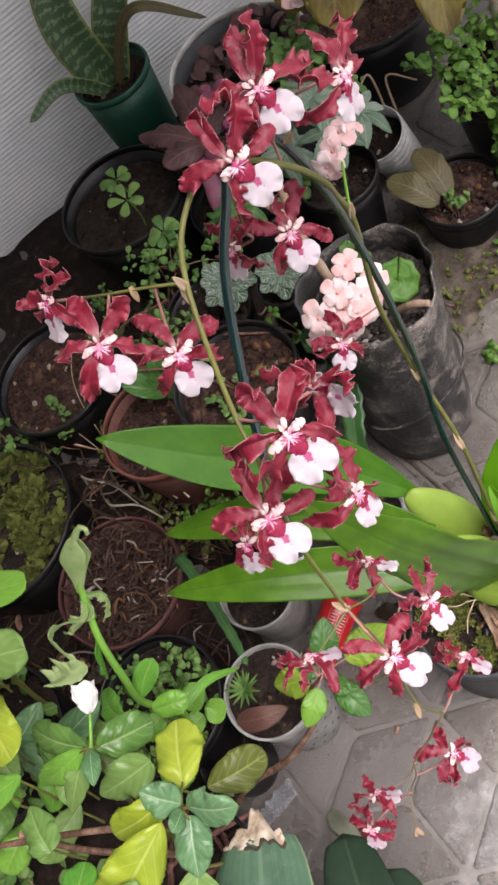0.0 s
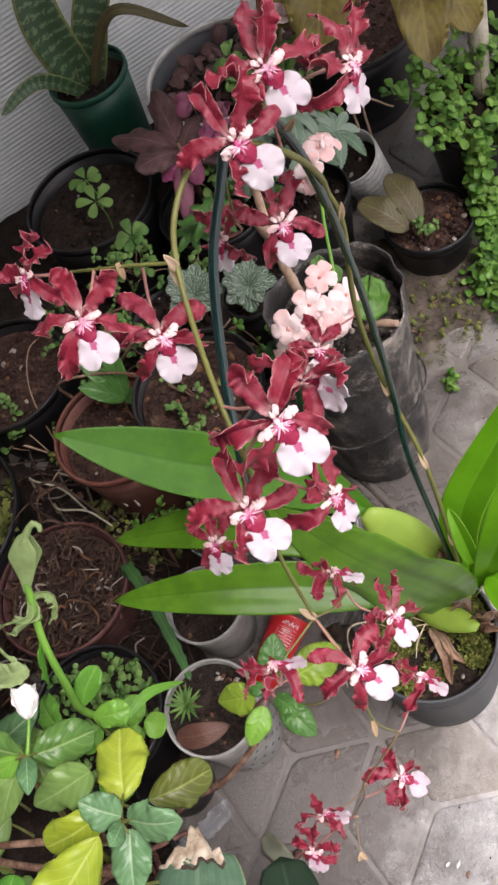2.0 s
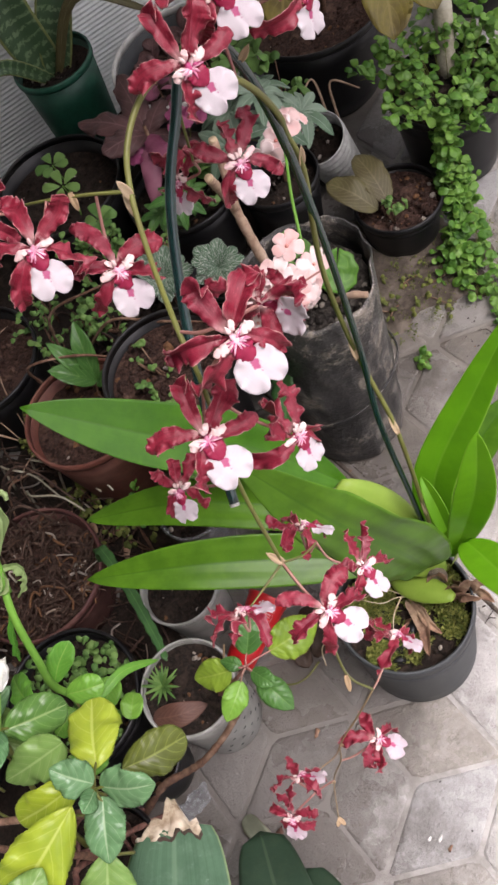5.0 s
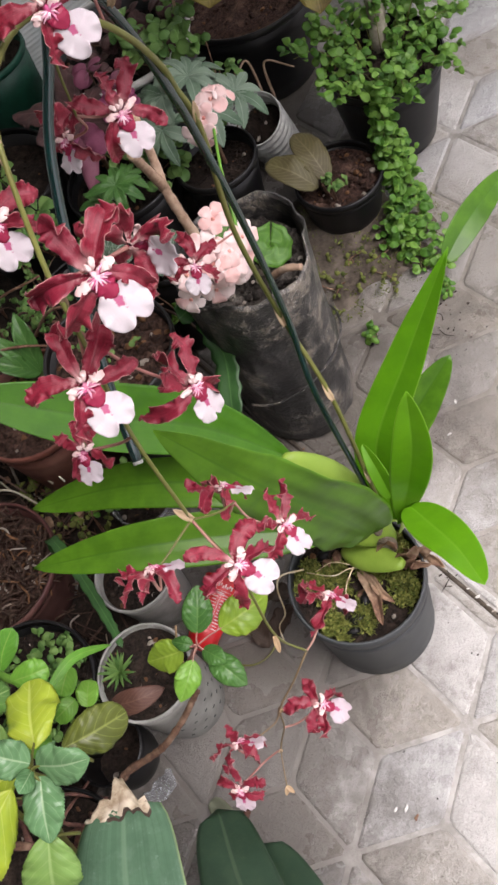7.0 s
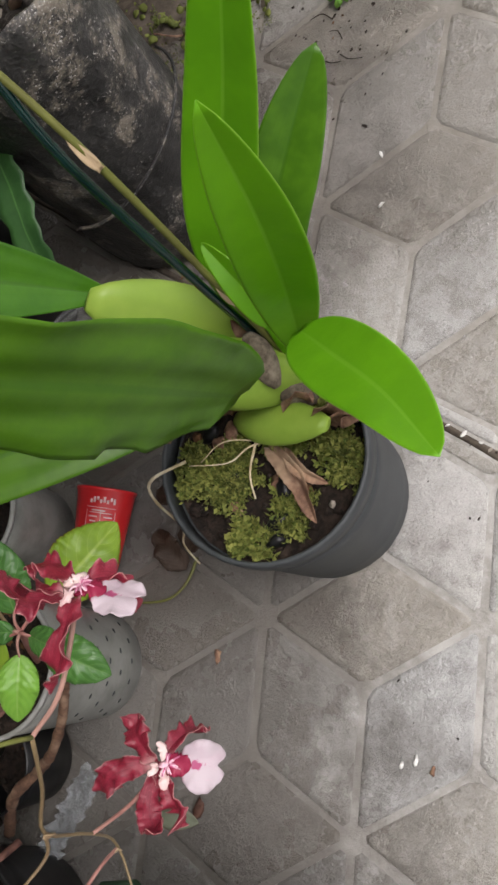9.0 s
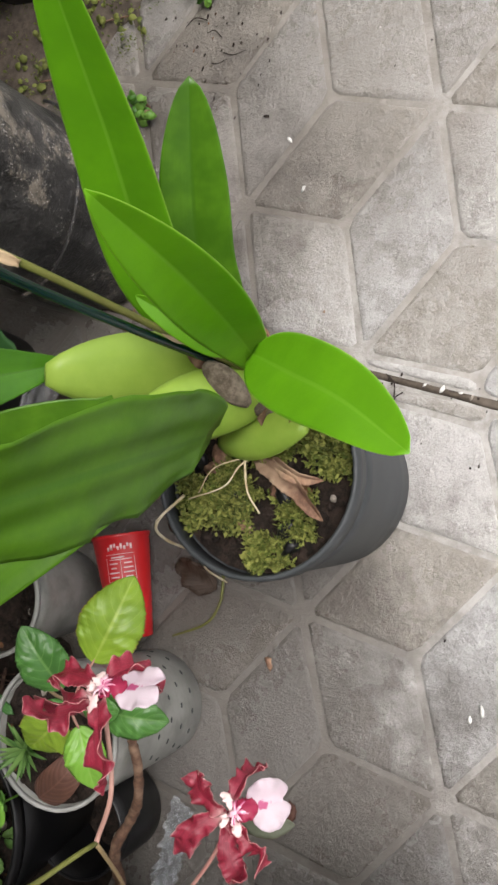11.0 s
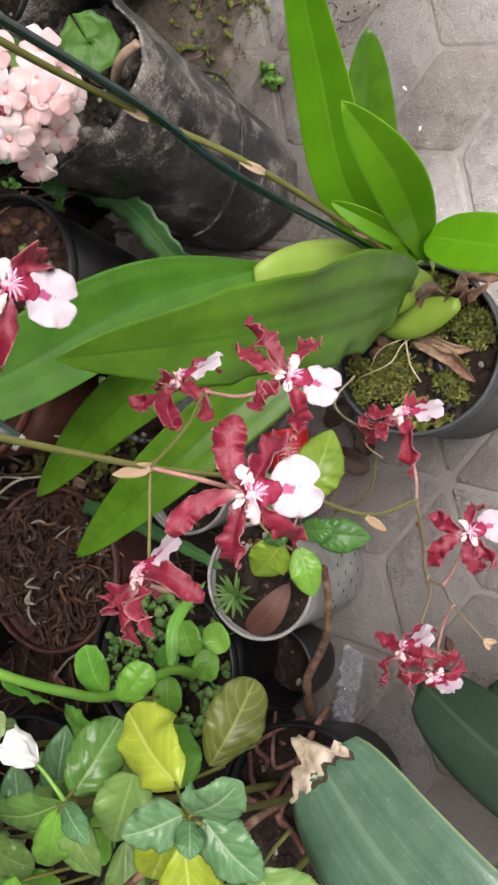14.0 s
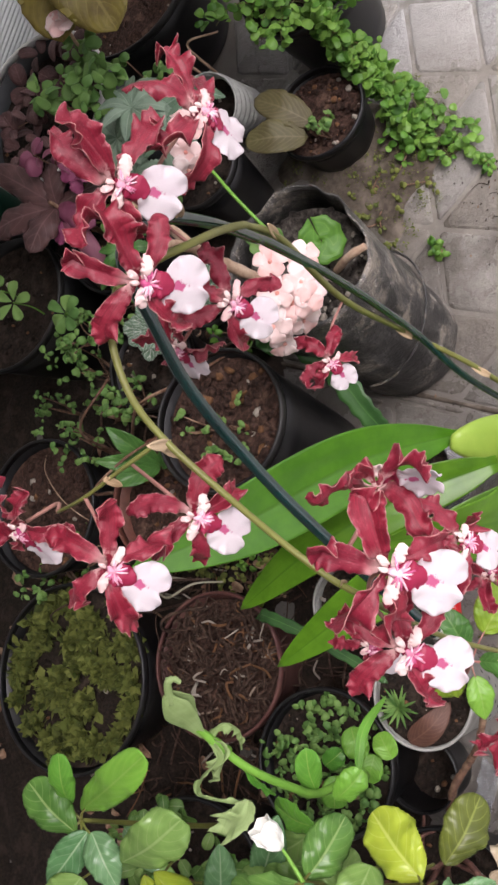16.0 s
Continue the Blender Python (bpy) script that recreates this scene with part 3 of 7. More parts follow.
KHAKI = leafy("khaki_leaf", (0.085, 0.085, 0.03), (0.055, 0.05, 0.02), (0.14, 0.1, 0.05), rib=(0.16, 0.14, 0.075), veins=0.3, rough=0.5, trans=0.15)
CANRED = speckled("red_enamel", (0.55, 0.012, 0.016), (0.5, 0.01, 0.014), (0.58, 0.02, 0.02), 30, 0.35, 0.03, 0.0002, 8, spec=0.6)
INK = speckled("white_ink", (0.75, 0.6, 0.6), (0.7, 0.5, 0.5), (0.8, 0.7, 0.7), 50, 0.5, 0.0)
FOIL = clear_plastic("crumpled_clear_film", (0.5, 0.52, 0.53), 0.12, 0.34)
FLECK = speckled("white_paint_fleck", (0.6, 0.59, 0.56), (0.5, 0.49, 0.46), (0.66, 0.65, 0.63), 200, 0.8, 0.3)


def dirt_shade(nd, ln, c):
    """Brown dirt and painted-in shade that darken the paving around the pots."""
    geo = nd.new("ShaderNodeNewGeometry").outputs["Position"]
    sep = nd.new("ShaderNodeSeparateXYZ")
    ln.new(geo, sep.inputs[0])
    nz = nd.new("ShaderNodeTexNoise")
    nz.inputs["Scale"].default_value, nz.inputs["Detail"].default_value, nz.inputs["Roughness"].default_value = 7, 5, 0.7
    ln.new(geo, nz.inputs["Vector"])
    # Floor darkens towards the pots: shade put into the colour along with brown dirt.
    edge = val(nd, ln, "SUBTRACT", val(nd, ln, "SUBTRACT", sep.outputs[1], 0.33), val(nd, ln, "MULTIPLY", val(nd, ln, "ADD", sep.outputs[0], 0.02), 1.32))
    # contact shade round the foot of the nursery bag, painted in
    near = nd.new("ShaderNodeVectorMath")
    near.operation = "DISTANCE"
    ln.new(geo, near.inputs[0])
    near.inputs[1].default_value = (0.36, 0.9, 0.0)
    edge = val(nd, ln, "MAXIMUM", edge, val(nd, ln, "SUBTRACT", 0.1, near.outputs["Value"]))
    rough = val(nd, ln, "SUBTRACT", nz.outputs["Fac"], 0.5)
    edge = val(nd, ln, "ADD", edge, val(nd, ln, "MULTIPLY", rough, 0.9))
    # brown silt, also painted to stand in for light failing towards the back
    far = nd.new("ShaderNodeVectorMath")
    far.operation = "DISTANCE"
    ln.new(geo, far.inputs[0])
    far.inputs[1].default_value = (0.53, 0.87, 0.0)
    silt_shade = ramp(nd, ln, val(nd, ln, "ADD", val(nd, ln, "SUBTRACT", 0.42, far.outputs["Value"]), val(nd, ln, "MULTIPLY", rough, 0.35)), -0.12, 0.2)
    c = mix(nd, ln, val(nd, ln, "MULTIPLY", silt_shade, 0.62), c, (0.15, 0.128, 0.1))
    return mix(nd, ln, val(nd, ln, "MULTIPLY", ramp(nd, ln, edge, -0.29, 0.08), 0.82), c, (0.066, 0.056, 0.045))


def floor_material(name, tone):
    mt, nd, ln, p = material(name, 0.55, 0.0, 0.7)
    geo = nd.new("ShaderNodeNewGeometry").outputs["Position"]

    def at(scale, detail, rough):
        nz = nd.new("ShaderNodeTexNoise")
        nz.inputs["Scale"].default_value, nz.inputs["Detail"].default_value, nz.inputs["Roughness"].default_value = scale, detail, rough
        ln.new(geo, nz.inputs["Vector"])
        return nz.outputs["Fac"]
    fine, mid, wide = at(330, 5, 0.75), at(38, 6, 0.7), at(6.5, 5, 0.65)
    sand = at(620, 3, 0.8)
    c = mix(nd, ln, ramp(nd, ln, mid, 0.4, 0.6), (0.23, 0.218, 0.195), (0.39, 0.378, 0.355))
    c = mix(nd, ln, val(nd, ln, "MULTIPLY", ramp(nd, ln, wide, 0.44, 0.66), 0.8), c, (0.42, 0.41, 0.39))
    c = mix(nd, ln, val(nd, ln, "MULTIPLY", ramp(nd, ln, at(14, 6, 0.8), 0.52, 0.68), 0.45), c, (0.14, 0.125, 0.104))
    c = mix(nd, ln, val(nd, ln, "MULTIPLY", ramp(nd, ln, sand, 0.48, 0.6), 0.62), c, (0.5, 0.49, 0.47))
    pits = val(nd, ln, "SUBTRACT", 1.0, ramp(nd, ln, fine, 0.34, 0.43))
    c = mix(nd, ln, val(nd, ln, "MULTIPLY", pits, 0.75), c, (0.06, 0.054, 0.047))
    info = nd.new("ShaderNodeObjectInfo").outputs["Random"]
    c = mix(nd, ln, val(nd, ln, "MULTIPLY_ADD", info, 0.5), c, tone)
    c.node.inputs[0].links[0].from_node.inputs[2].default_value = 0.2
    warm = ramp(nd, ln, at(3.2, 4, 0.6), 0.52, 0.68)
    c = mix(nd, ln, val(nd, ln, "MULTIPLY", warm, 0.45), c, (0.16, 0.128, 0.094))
    c = dirt_shade(nd, ln, c)
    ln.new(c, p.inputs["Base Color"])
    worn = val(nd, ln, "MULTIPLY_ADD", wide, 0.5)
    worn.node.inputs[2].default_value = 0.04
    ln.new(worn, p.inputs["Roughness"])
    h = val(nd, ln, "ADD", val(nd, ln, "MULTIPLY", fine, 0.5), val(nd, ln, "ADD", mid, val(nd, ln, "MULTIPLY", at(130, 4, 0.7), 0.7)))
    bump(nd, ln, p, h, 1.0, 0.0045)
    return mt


def joint_material():
    mt, nd, ln, p = material("pale_joint", 0.4, 0.0, 0.8)
    a, b = grain(nd, ln, 30, 6, 0.7), grain(nd, ln, 300, 4, 0.7)
    c = mix(nd, ln, ramp(nd, ln, a, 0.38, 0.62), (0.18, 0.168, 0.148), (0.31, 0.298, 0.275))
    c = mix(nd, ln, val(nd, ln, "MULTIPLY", ramp(nd, ln, grain(nd, ln, 4.0, 4), 0.55, 0.7), 0.5), c, (0.19, 0.165, 0.135))
    c = dirt_shade(nd, ln, c)
    ln.new(c, p.inputs["Base Color"])
    bump(nd, ln, p, val(nd, ln, "ADD", a, b), 0.5, 0.0025)
    return mt


def bag_material():
    """Black film: shiny creases, streaks of dried mud, and pale dust specks."""
    mt, nd, ln, p = material("dusty_nursery_bag", 0.4, 0.0, 0.5)
    w, patch, mud, dust, speck = grain(nd, ln, 8, 4, 0.6), grain(nd, ln, 17, 6, 0.75), grain(nd, ln, 75, 6, 0.8), grain(nd, ln, 210, 5, 0.75), grain(nd, ln, 430, 2, 0.6)
    c = mix(nd, ln, ramp(nd, ln, w, 0.4, 0.62), (0.014, 0.0138, 0.0135), (0.045, 0.043, 0.041))
    c = mix(nd, ln, val(nd, ln, "MULTIPLY", ramp(nd, ln, mud, 0.5, 0.64), 0.3), c, (0.07, 0.064, 0.058))
    tan = val(nd, ln, "MULTIPLY", ramp(nd, ln, patch, 0.5, 0.62), ramp(nd, ln, mud, 0.42, 0.54))
    c = mix(nd, ln, val(nd, ln, "MULTIPLY", tan, 0.75), c, (0.25, 0.215, 0.17))
    c = mix(nd, ln, val(nd, ln, "MULTIPLY", val(nd, ln, "MULTIPLY", ramp(nd, ln, dust, 0.52, 0.64), ramp(nd, ln, w, 0.48, 0.64)), 0.5), c, (0.24, 0.225, 0.205))
    c = mix(nd, ln, val(nd, ln, "MULTIPLY", val(nd, ln, "MULTIPLY", ramp(nd, ln, speck, 0.6, 0.66), ramp(nd, ln, patch, 0.44, 0.6)), 0.9), c, (0.5, 0.48, 0.45))
    ln.new(c, p.inputs["Base Color"])
    r = val(nd, ln, "MULTIPLY_ADD", mud, 0.5)
    r.node.inputs[2].default_value = 0.12
    ln.new(r, p.inputs["Roughness"])
    bump(nd, ln, p, val(nd, ln, "ADD", mud, val(nd, ln, "MULTIPLY", patch, 4.0)), 0.6, 0.004)
    return mt


def wall_material():
    mt, nd, ln, p = material("ribbed_grey_sheet", 0.55, 0.0, 0.4)
    a, b = grain(nd, ln, 5, 5, 0.7), grain(nd, ln, 120, 4, 0.7)
    c = mix(nd, ln, ramp(nd, ln, a, 0.35, 0.7), (0.64, 0.67, 0.64), (0.74, 0.76, 0.73))
    c = mix(nd, ln, val(nd, ln, "MULTIPLY", ramp(nd, ln, b, 0.55, 0.72), 0.25), c, (0.24, 0.25, 0.22))
    ln.new(c, p.inputs["Base Color"])
    return mt


DIRT = speckled("grey_dirt", (0.085, 0.068, 0.05), (0.04, 0.03, 0.022), (0.15, 0.125, 0.1), 120, 0.95, 0.6, 0.002, 20)
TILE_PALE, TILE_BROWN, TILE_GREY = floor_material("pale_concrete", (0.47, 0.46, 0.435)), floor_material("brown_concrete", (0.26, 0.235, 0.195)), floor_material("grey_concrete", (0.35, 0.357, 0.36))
JOINT, BAG, SHEET = joint_material(), bag_material(), wall_material()

# ---- ground and wall ----
g = bmesh.new()
bmesh.ops.create_grid(g, x_segments=2, y_segments=2, size=60)
ground = part("ground", g, JOINT, None)
ground.location = (0, 0.5, -0.003)
tagged(ground, "grey stamped concrete patio floor with pale joints", "floor", kind="structure")

# wall of a fine-ribbed sheet, ribs lying level
ys, rows = 1.97, []
prof = []
z, k = 0.0, 0
while z < 2.6:
    prof.append((0.0 if k % 2 else -0.0015, z))
    z += 0.0055
    k += 1
vs, fs, us = [], [], []
for d, z in prof:
    for x in (-3.0, 4.0):
        vs.append((x, ys + d, z))
        us.append((x, z))
for i in range(len(prof) - 1):
    fs.append((2 * i, 2 * i + 1, 2 * i + 3, 2 * i + 2))
n0 = len(vs)
vs += [(-3.0, ys + 0.05, 0), (4.0, ys + 0.05, 0), (-3.0, ys + 0.05, 2.6), (4.0, ys + 0.05, 2.6)]
us += [(0, 0)] * 4
top = len(prof) - 1
fs += [(n0 + 1, n0, n0 + 2, n0 + 3), (2 * top, 2 * top + 1, n0 + 3, n0 + 2), (1, 0, n0, n0 + 1)]
wall = part("wall_north", merged([([V(v) for v in vs], fs, us)]), SHEET, None, smooth=False)
tagged(wall, "weathered grey sheet wall with fine level ribs", "wall", kind="structure")


def box(name, lo, hi, mt, label, category):
    g = bmesh.new()
    bmesh.ops.create_cube(g, size=1)
    for v in g.verts:
        v.co = V([lo[k] + (v.co[k] + 0.5) * (hi[k] - lo[k]) for k in range(3)])
    bmesh.ops.bevel(g, geom=g.edges[:], offset=0.004, segments=1, affect="EDGES")
    return tagged(part(name, g, mt, None, smooth=False), label, category, kind="structure")


PLASTER = speckled("grey_render", (0.32, 0.31, 0.29), (0.25, 0.24, 0.22), (0.38, 0.37, 0.35), 60, 0.9, 0.4, 0.003, 5)
# Wall and overhead slabs out of view, added to hold back sky light.
box("wall_west", (-1.45, -2.6, -0.01), (-1.3, 2.02, 2.6), PLASTER, "unseen grey rendered wall added to block sky light from the west", "wall")
box("ceiling", (-1.45, -2.6, 2.6), (-0.4, 0.296, 2.7), PLASTER, "unseen grey slab added overhead to cut sky light in the west", "ceiling")
box("ceiling", (-1.45, 0.3, 2.6), (2.6, 2.05, 2.7), PLASTER, "unseen grey slab added overhead to shade the ribbed wall and pots", "ceiling")


# ---- pots ----
def soil_disc(r, z, rough, seed, crumbs, size):
    items, seg, rings = [], 28, 7
    vs, fs, us = [V((0, 0, z + rough * 0.3))], [], [(0.5, 0.5)]
    for i in range(1, rings + 1):
        for j in range(seg):
            w = 2 * math.pi * j / seg
            x, y = r * i / rings * math.cos(w), r * i / rings * math.sin(w)
            vs.append(V((x, y, z + rough * noise.noise((x * 30 + seed, y * 30, seed)) * (1.0 if i < rings else 0.2))))
            us.append((0.5 + x / r / 2, 0.5 + y / r / 2))
    for j in range(seg):
        fs.append((0, 1 + j, 1 + (j + 1) % seg))
    for i in range(rings - 1):
        for j in range(seg):
            k = (j + 1) % seg
            fs.append((1 + i * seg + j, 1 + (i + 1) * seg + j, 1 + (i + 1) * seg + k, 1 + i * seg + k))
    items.append((vs, fs, us))
    for i in range(crumbs):
        q, w = r * 0.95 * math.sqrt(random.random()), rnd(0, 6.28)
        s = size * rnd(0.4, 1.3)
        items.append(blob((q * math.cos(w), q * math.sin(w), z + s * 0.4), s, i, 0.5, (rnd(0.7, 1.5), rnd(0.7, 1.4), rnd(0.5, 0.9)), 4))
    return merged(items)


def pot(name, c, r, h, mat4, soil, label, base=0.75, thick=0.0022, rim=0.0035, fill=0.03, ribs=0, crumbs=160, size=0.004, rough=0.012, seed=1, category="plant pot", lip=0.014, rim_mat=None):
    th = thing(name, label, category, at=(c[0], c[1], 0 if len(c) < 3 else c[2]))
    pr = [(r * base * 0.96, 0.0), (r * base, 0.004)]
    steps = 70 if ribs else 5
    for i in range(1, steps + 1):
        v = i / steps
        rr = r * (base + (1 - base) * v)
        if ribs:
            rr += 0.0028 * math.sin(v * ribs * 6.283)
        pr.append((rr, 0.004 + (h - lip - 0.004) * v))
    inner = [(rr - thick, zz) for rr, zz in reversed(pr[1:])]
    body = part("body", merged([lathe(pr + inner, closed=True)]), mat4, th)
    rr = r * 1.0
    ring = [(rr - thick, h - lip), (rr + rim, h - lip), (rr + rim * 1.1, h - lip * 0.5), (rr + rim * 0.9, h - 0.002), (rr + rim * 0.5, h), (rr - thick * 0.6, h), (rr - thick, h - 0.002)]
    part("rim", merged([lathe(ring, closed=True)]), rim_mat or mat4, th)
    if soil:
        rs = r * (base + (1 - base) * (h - fill) / h) - thick - 0.0005
        tagged(part("soil", soil_disc(rs, h - fill, rough, seed, crumbs, size), soil, th), kind="stuff")
    return th


# the orchid's pot
OC, OH, OR = V((0.148, 0.478)), 0.212, 0.0955
opot = pot("orchid_pot", OC, OR, OH, POT_DARK, SOIL, "round charcoal plastic pot filled with moss, on the patio", base=0.94, rim=0.003, fill=0.026, lip=0.024, crumbs=120, size=0.006)


def tuft(c, r, n, h, seed):
    """Short moss leaves that spray out of one place."""
    out = []
    for i in range(n):
        w, e = rnd(0, 6.28), rnd(0.1, 1.3)
        d = V((math.cos(w) * math.sin(e), math.sin(w) * math.sin(e), math.cos(e)))
        l = h * rnd(0.5, 1.2)
        s = d.cross(V((rnd(-1, 1), rnd(-1, 1), rnd(-1, 1)))).normalized() * l * rnd(0.16, 0.3)
        b = V(c) + V((rnd(-r, r), rnd(-r, r), 0))
        k = b + d * l * 0.55
        out.append(([b, k + s, b + d * l + V((0, 0, -l * 0.15)), k - s], [(0, 1, 2, 3)], [(0.5, 0), (1, 0.5), (0.5, 1), (0, 0.5)]))
    return out


def moss_bed(cx, cy, r, z, count, blades, h, holes=0.35):
    items = []
    for i in range(count):
        q, w = r * math.sqrt(random.random()), rnd(0, 6.28)
        x, y = q * math.cos(w), q * math.sin(w)
        f = noise.noise((x * 34 + 5, y * 34, 1.3))
        if f < -holes:
            continue
        hill = z + 0.010 * f + 0.004
        items += tuft((cx + x, cy + y, hill), 0.003, blades, h * (0.8 + 0.6 * f), i)
    return merged(items)


ml = part("moss", moss_bed(0, 0, OR * 0.92, OH - 0.024, 2300, 9, 0.0088, 0.02), MOSS, opot, "bright green moss", smooth=False)
tagged(ml, kind="stuff")


def chip(c, r, seed, sq):
    return blob(c, r, seed, 0.5, sq, 6)


for i in range(16):
    q, w = OR * 0.8 * math.sqrt(random.random()), rnd(0, 6.28)
    o = part("bark_chip", merged([moved(chip((0, 0, 0), rnd(0.006, 0.012), i, (1.4, 0.8, 0.5)), pose(0, 0, 0, rnd(-30, 30), rnd(-30, 30), rnd(0, 360)))]), HUSK if i % 3 else POT_BLACK, opot)
    o.location = (q * math.cos(w), q * math.sin(w), OH - 0.02)

# ---- the orchid ----
orchid = thing("orchid", "tall orchid with green leaves and arching crimson and white flowers", "orchid", at=(0.22, 0.49, OH - 0.03))
base_inv = Matrix.Translation(-orchid.location)


def grow(name, item, mt, label="", parent=None, smooth=True):
    me = merged([item] if isinstance(item, tuple) else item)
    me.transform(base_inv)
    return part(name, me, mt, parent or orchid, label, smooth)


def bulb(a, b, r, flat, face, seed):
    """A flattened egg from a to b."""
    a, b = V(a), V(b)
    t = (b - a)
    l = t.length
    t.normalize()
    s = t.cross(V(face)).normalized()
    q = s.cross(t)
    vs, fs, us, n, m = [], [], [], 14, 16
    for i in range(n + 1):
        v = i / n
        rr = r * (math.sin(math.pi * (0.06 + 0.88 * v ** 0.9)) ** 0.75)
        for j in range(m):
            w = 2 * math.pi * j / m
            k = 1 + 0.05 * math.cos(5 * w + seed)
            vs.append(a + t * l * v + (s * math.cos(w) * rr + q * math.sin(w) * rr * flat) * k)
            us.append((j / m, v))
    for i in range(n):
        for j in range(m):
            k = (j + 1) % m
            fs.append((i * m + j, i * m + k, (i + 1) * m + k, (i + 1) * m + j))
    fs += [tuple(range(m - 1, -1, -1)), tuple(n * m + j for j in range(m))]
    return vs, fs, us


grow("pseudobulb", bulb((0.160, 0.522, 0.205), (0.205, 0.436, 0.237), 0.022, 0.62, (0.3, -0.4, 0.85), 1), BULB, "plump lime pseudobulb")
grow("pseudobulb", bulb((0.168, 0.615, 0.36), (0.232, 0.53, 0.215), 0.033, 0.4, (-0.2, -0.6, 0.8), 2), BULB)
grow("pseudobulb", bulb((0.165, 0.535, 0.335), (0.222, 0.482, 0.215), 0.031, 0.6, (-0.2, -0.7, 0.7), 3), BULB)
grow("pseudobulb", bulb((0.262, 0.55, 0.30), (0.24, 0.505, 0.2), 0.024, 0.6, (0, -0.8, 0.6), 4), BULB)
grow("old_bulb", bulb((0.223, 0.515, 0.3), (0.204, 0.479, 0.268), 0.0125, 0.85, (0, -1, 0.5), 5), OLD_BULB, "shrivelled grey old bulb")
grow("old_bulb", bulb((0.203, 0.487, 0.25), (0.218, 0.475, 0.195), 0.013, 0.85, (0, -1, 0.5), 6), OLD_BULB)

# long leaves: places along the midrib, width, the way the upper side faces
def blade(pts, w, face, mt, **kw):
    grow("leaf", leaf(pts, w, face, n=30, m=25, **kw), mt)


blade([(0.168, 0.5, 0.315), (0.059, 0.568, 0.36), (-0.058, 0.638, 0.388), (-0.179, 0.71, 0.39)], 0.07, (-0.1, -0.45, 0.9), ORCHID_DARK, a=0.55, b=0.7, base=0.3, fold=0.26, pleat=0.01, seed=1)
blade([(0.165, 0.56, 0.33), (0.077, 0.647, 0.37), (-0.023, 0.727, 0.385), (-0.14, 0.8, 0.372)], 0.068, (-0.1, -0.45, 0.9), ORCHID_DARK, a=0.55, b=0.7, base=0.3, fold=0.26, pleat=0.01, seed=1)
blade([(0.185, 0.616, 0.33), (0.107, 0.678, 0.45), (0.0, 0.733, 0.555), (-0.097, 0.798, 0.648)], 0.085, (0.35, -0.75, 0.55), ORCHID_MID, a=0.85, b=0.8, base=0.12, fold=0.3, pleat=0.012, seed=2)
blade([(0.181, 0.437, 0.395), (0.15, 0.428, 0.52), (0.1, 0.445, 0.655), (0.054, 0.492, 0.77)], 0.096, (-0.25, -0.95, 0.25), ORCHID_DARK, a=0.36, b=0.75, base=0.15, fold=0.08, ripple=0.07, waves=4, pleat=0.02, frill=0.12)
grow("leaf_stalk", tube([(0.168, 0.528, 0.33), (0.168, 0.49, 0.37), (0.178, 0.442, 0.4)], 0.006, 0.005, n=14, seg=8), ORCHID_MID)
blade([(0.238, 0.5, 0.26), (0.268, 0.535, 0.37), (0.345, 0.54, 0.495), (0.42, 0.535, 0.63)], 0.056, (-0.75, -0.55, 0.45), ORCHID_LEAF, a=0.55, b=0.85, base=0.35, fold=0.3)
blade([(0.412, 0.534, 0.612), (0.453, 0.547, 0.622), (0.495, 0.56, 0.622), (0.545, 0.58, 0.61)], 0.033, (-0.3, -0.6, 0.7), ORCHID_DARK, a=0.45, b=0.6, base=0.25, fold=0.25)
blade([(0.265, 0.515, 0.27), (0.299, 0.536, 0.327), (0.348, 0.54, 0.374), (0.407, 0.543, 0.419)], 0.056, (-0.4, -0.7, 0.6), ORCHID_DARK, a=0.55, b=0.6, base=0.4, fold=0.2)
blade([(0.233, 0.468, 0.28), (0.253, 0.456, 0.385), (0.269, 0.448, 0.489), (0.285, 0.457, 0.587)], 0.049, (-0.6, -0.8, 0.15), ORCHID_LEAF, a=0.9, b=0.75, base=0.15, fold=0.25)
blade([(0.243, 0.444, 0.368), (0.239, 0.4, 0.402), (0.234, 0.342, 0.44), (0.22, 0.281, 0.476)], 0.055, (0.02, -0.45, 0.85), ORCHID_LEAF, a=0.48, b=0.6, base=0.25, fold=0.15)
blade([(0.238, 0.495, 0.24), (0.245, 0.5, 0.29), (0.25, 0.512, 0.335)], 0.022, (-0.4, -0.7, 0.5), ORCHID_LEAF, a=0.4, b=0.7, base=0.6, fold=0.4)
blade([(0.239, 0.476, 0.345), (0.246, 0.508, 0.372), (0.252, 0.54, 0.39)], 0.024, (-0.5, -0.6, 0.6), ORCHID_LEAF, a=0.3, b=0.6, base=0.6, fold=0.4)
blade([(0.246, 0.478, 0.235), (0.244, 0.462, 0.29), (0.247, 0.452, 0.345)], 0.034, (-0.2, -0.9, 0.4), SHEATH, a=0.3, b=0.6, base=0.8, fold=0.5)

for u0, u1, w in ((0.12, 0.3, 0.006), (0.34, 0.46, 0.004)):
    edge = []
    for p, t in spline([(0.181, 0.437, 0.395), (0.15, 0.428, 0.52), (0.1, 0.445, 0.655), (0.054, 0.492, 0.77)], 40):
        side = t.cross(V((-0.25, -0.95, 0.25))).normalized()
        edge.append(p - side * (0.044 if u0 < 0.3 else 0.0465))
    a, b = int(u0 * 40), int(u1 * 40)
    grow("dead_edge", leaf([edge[a], edge[(a + b) // 2], edge[b]], w, (-0.25, -0.95, 0.25), n=16, m=5, ripple=0.6, waves=3, teeth=0.25, base=0.3), HUSK, "torn brown leaf edge")
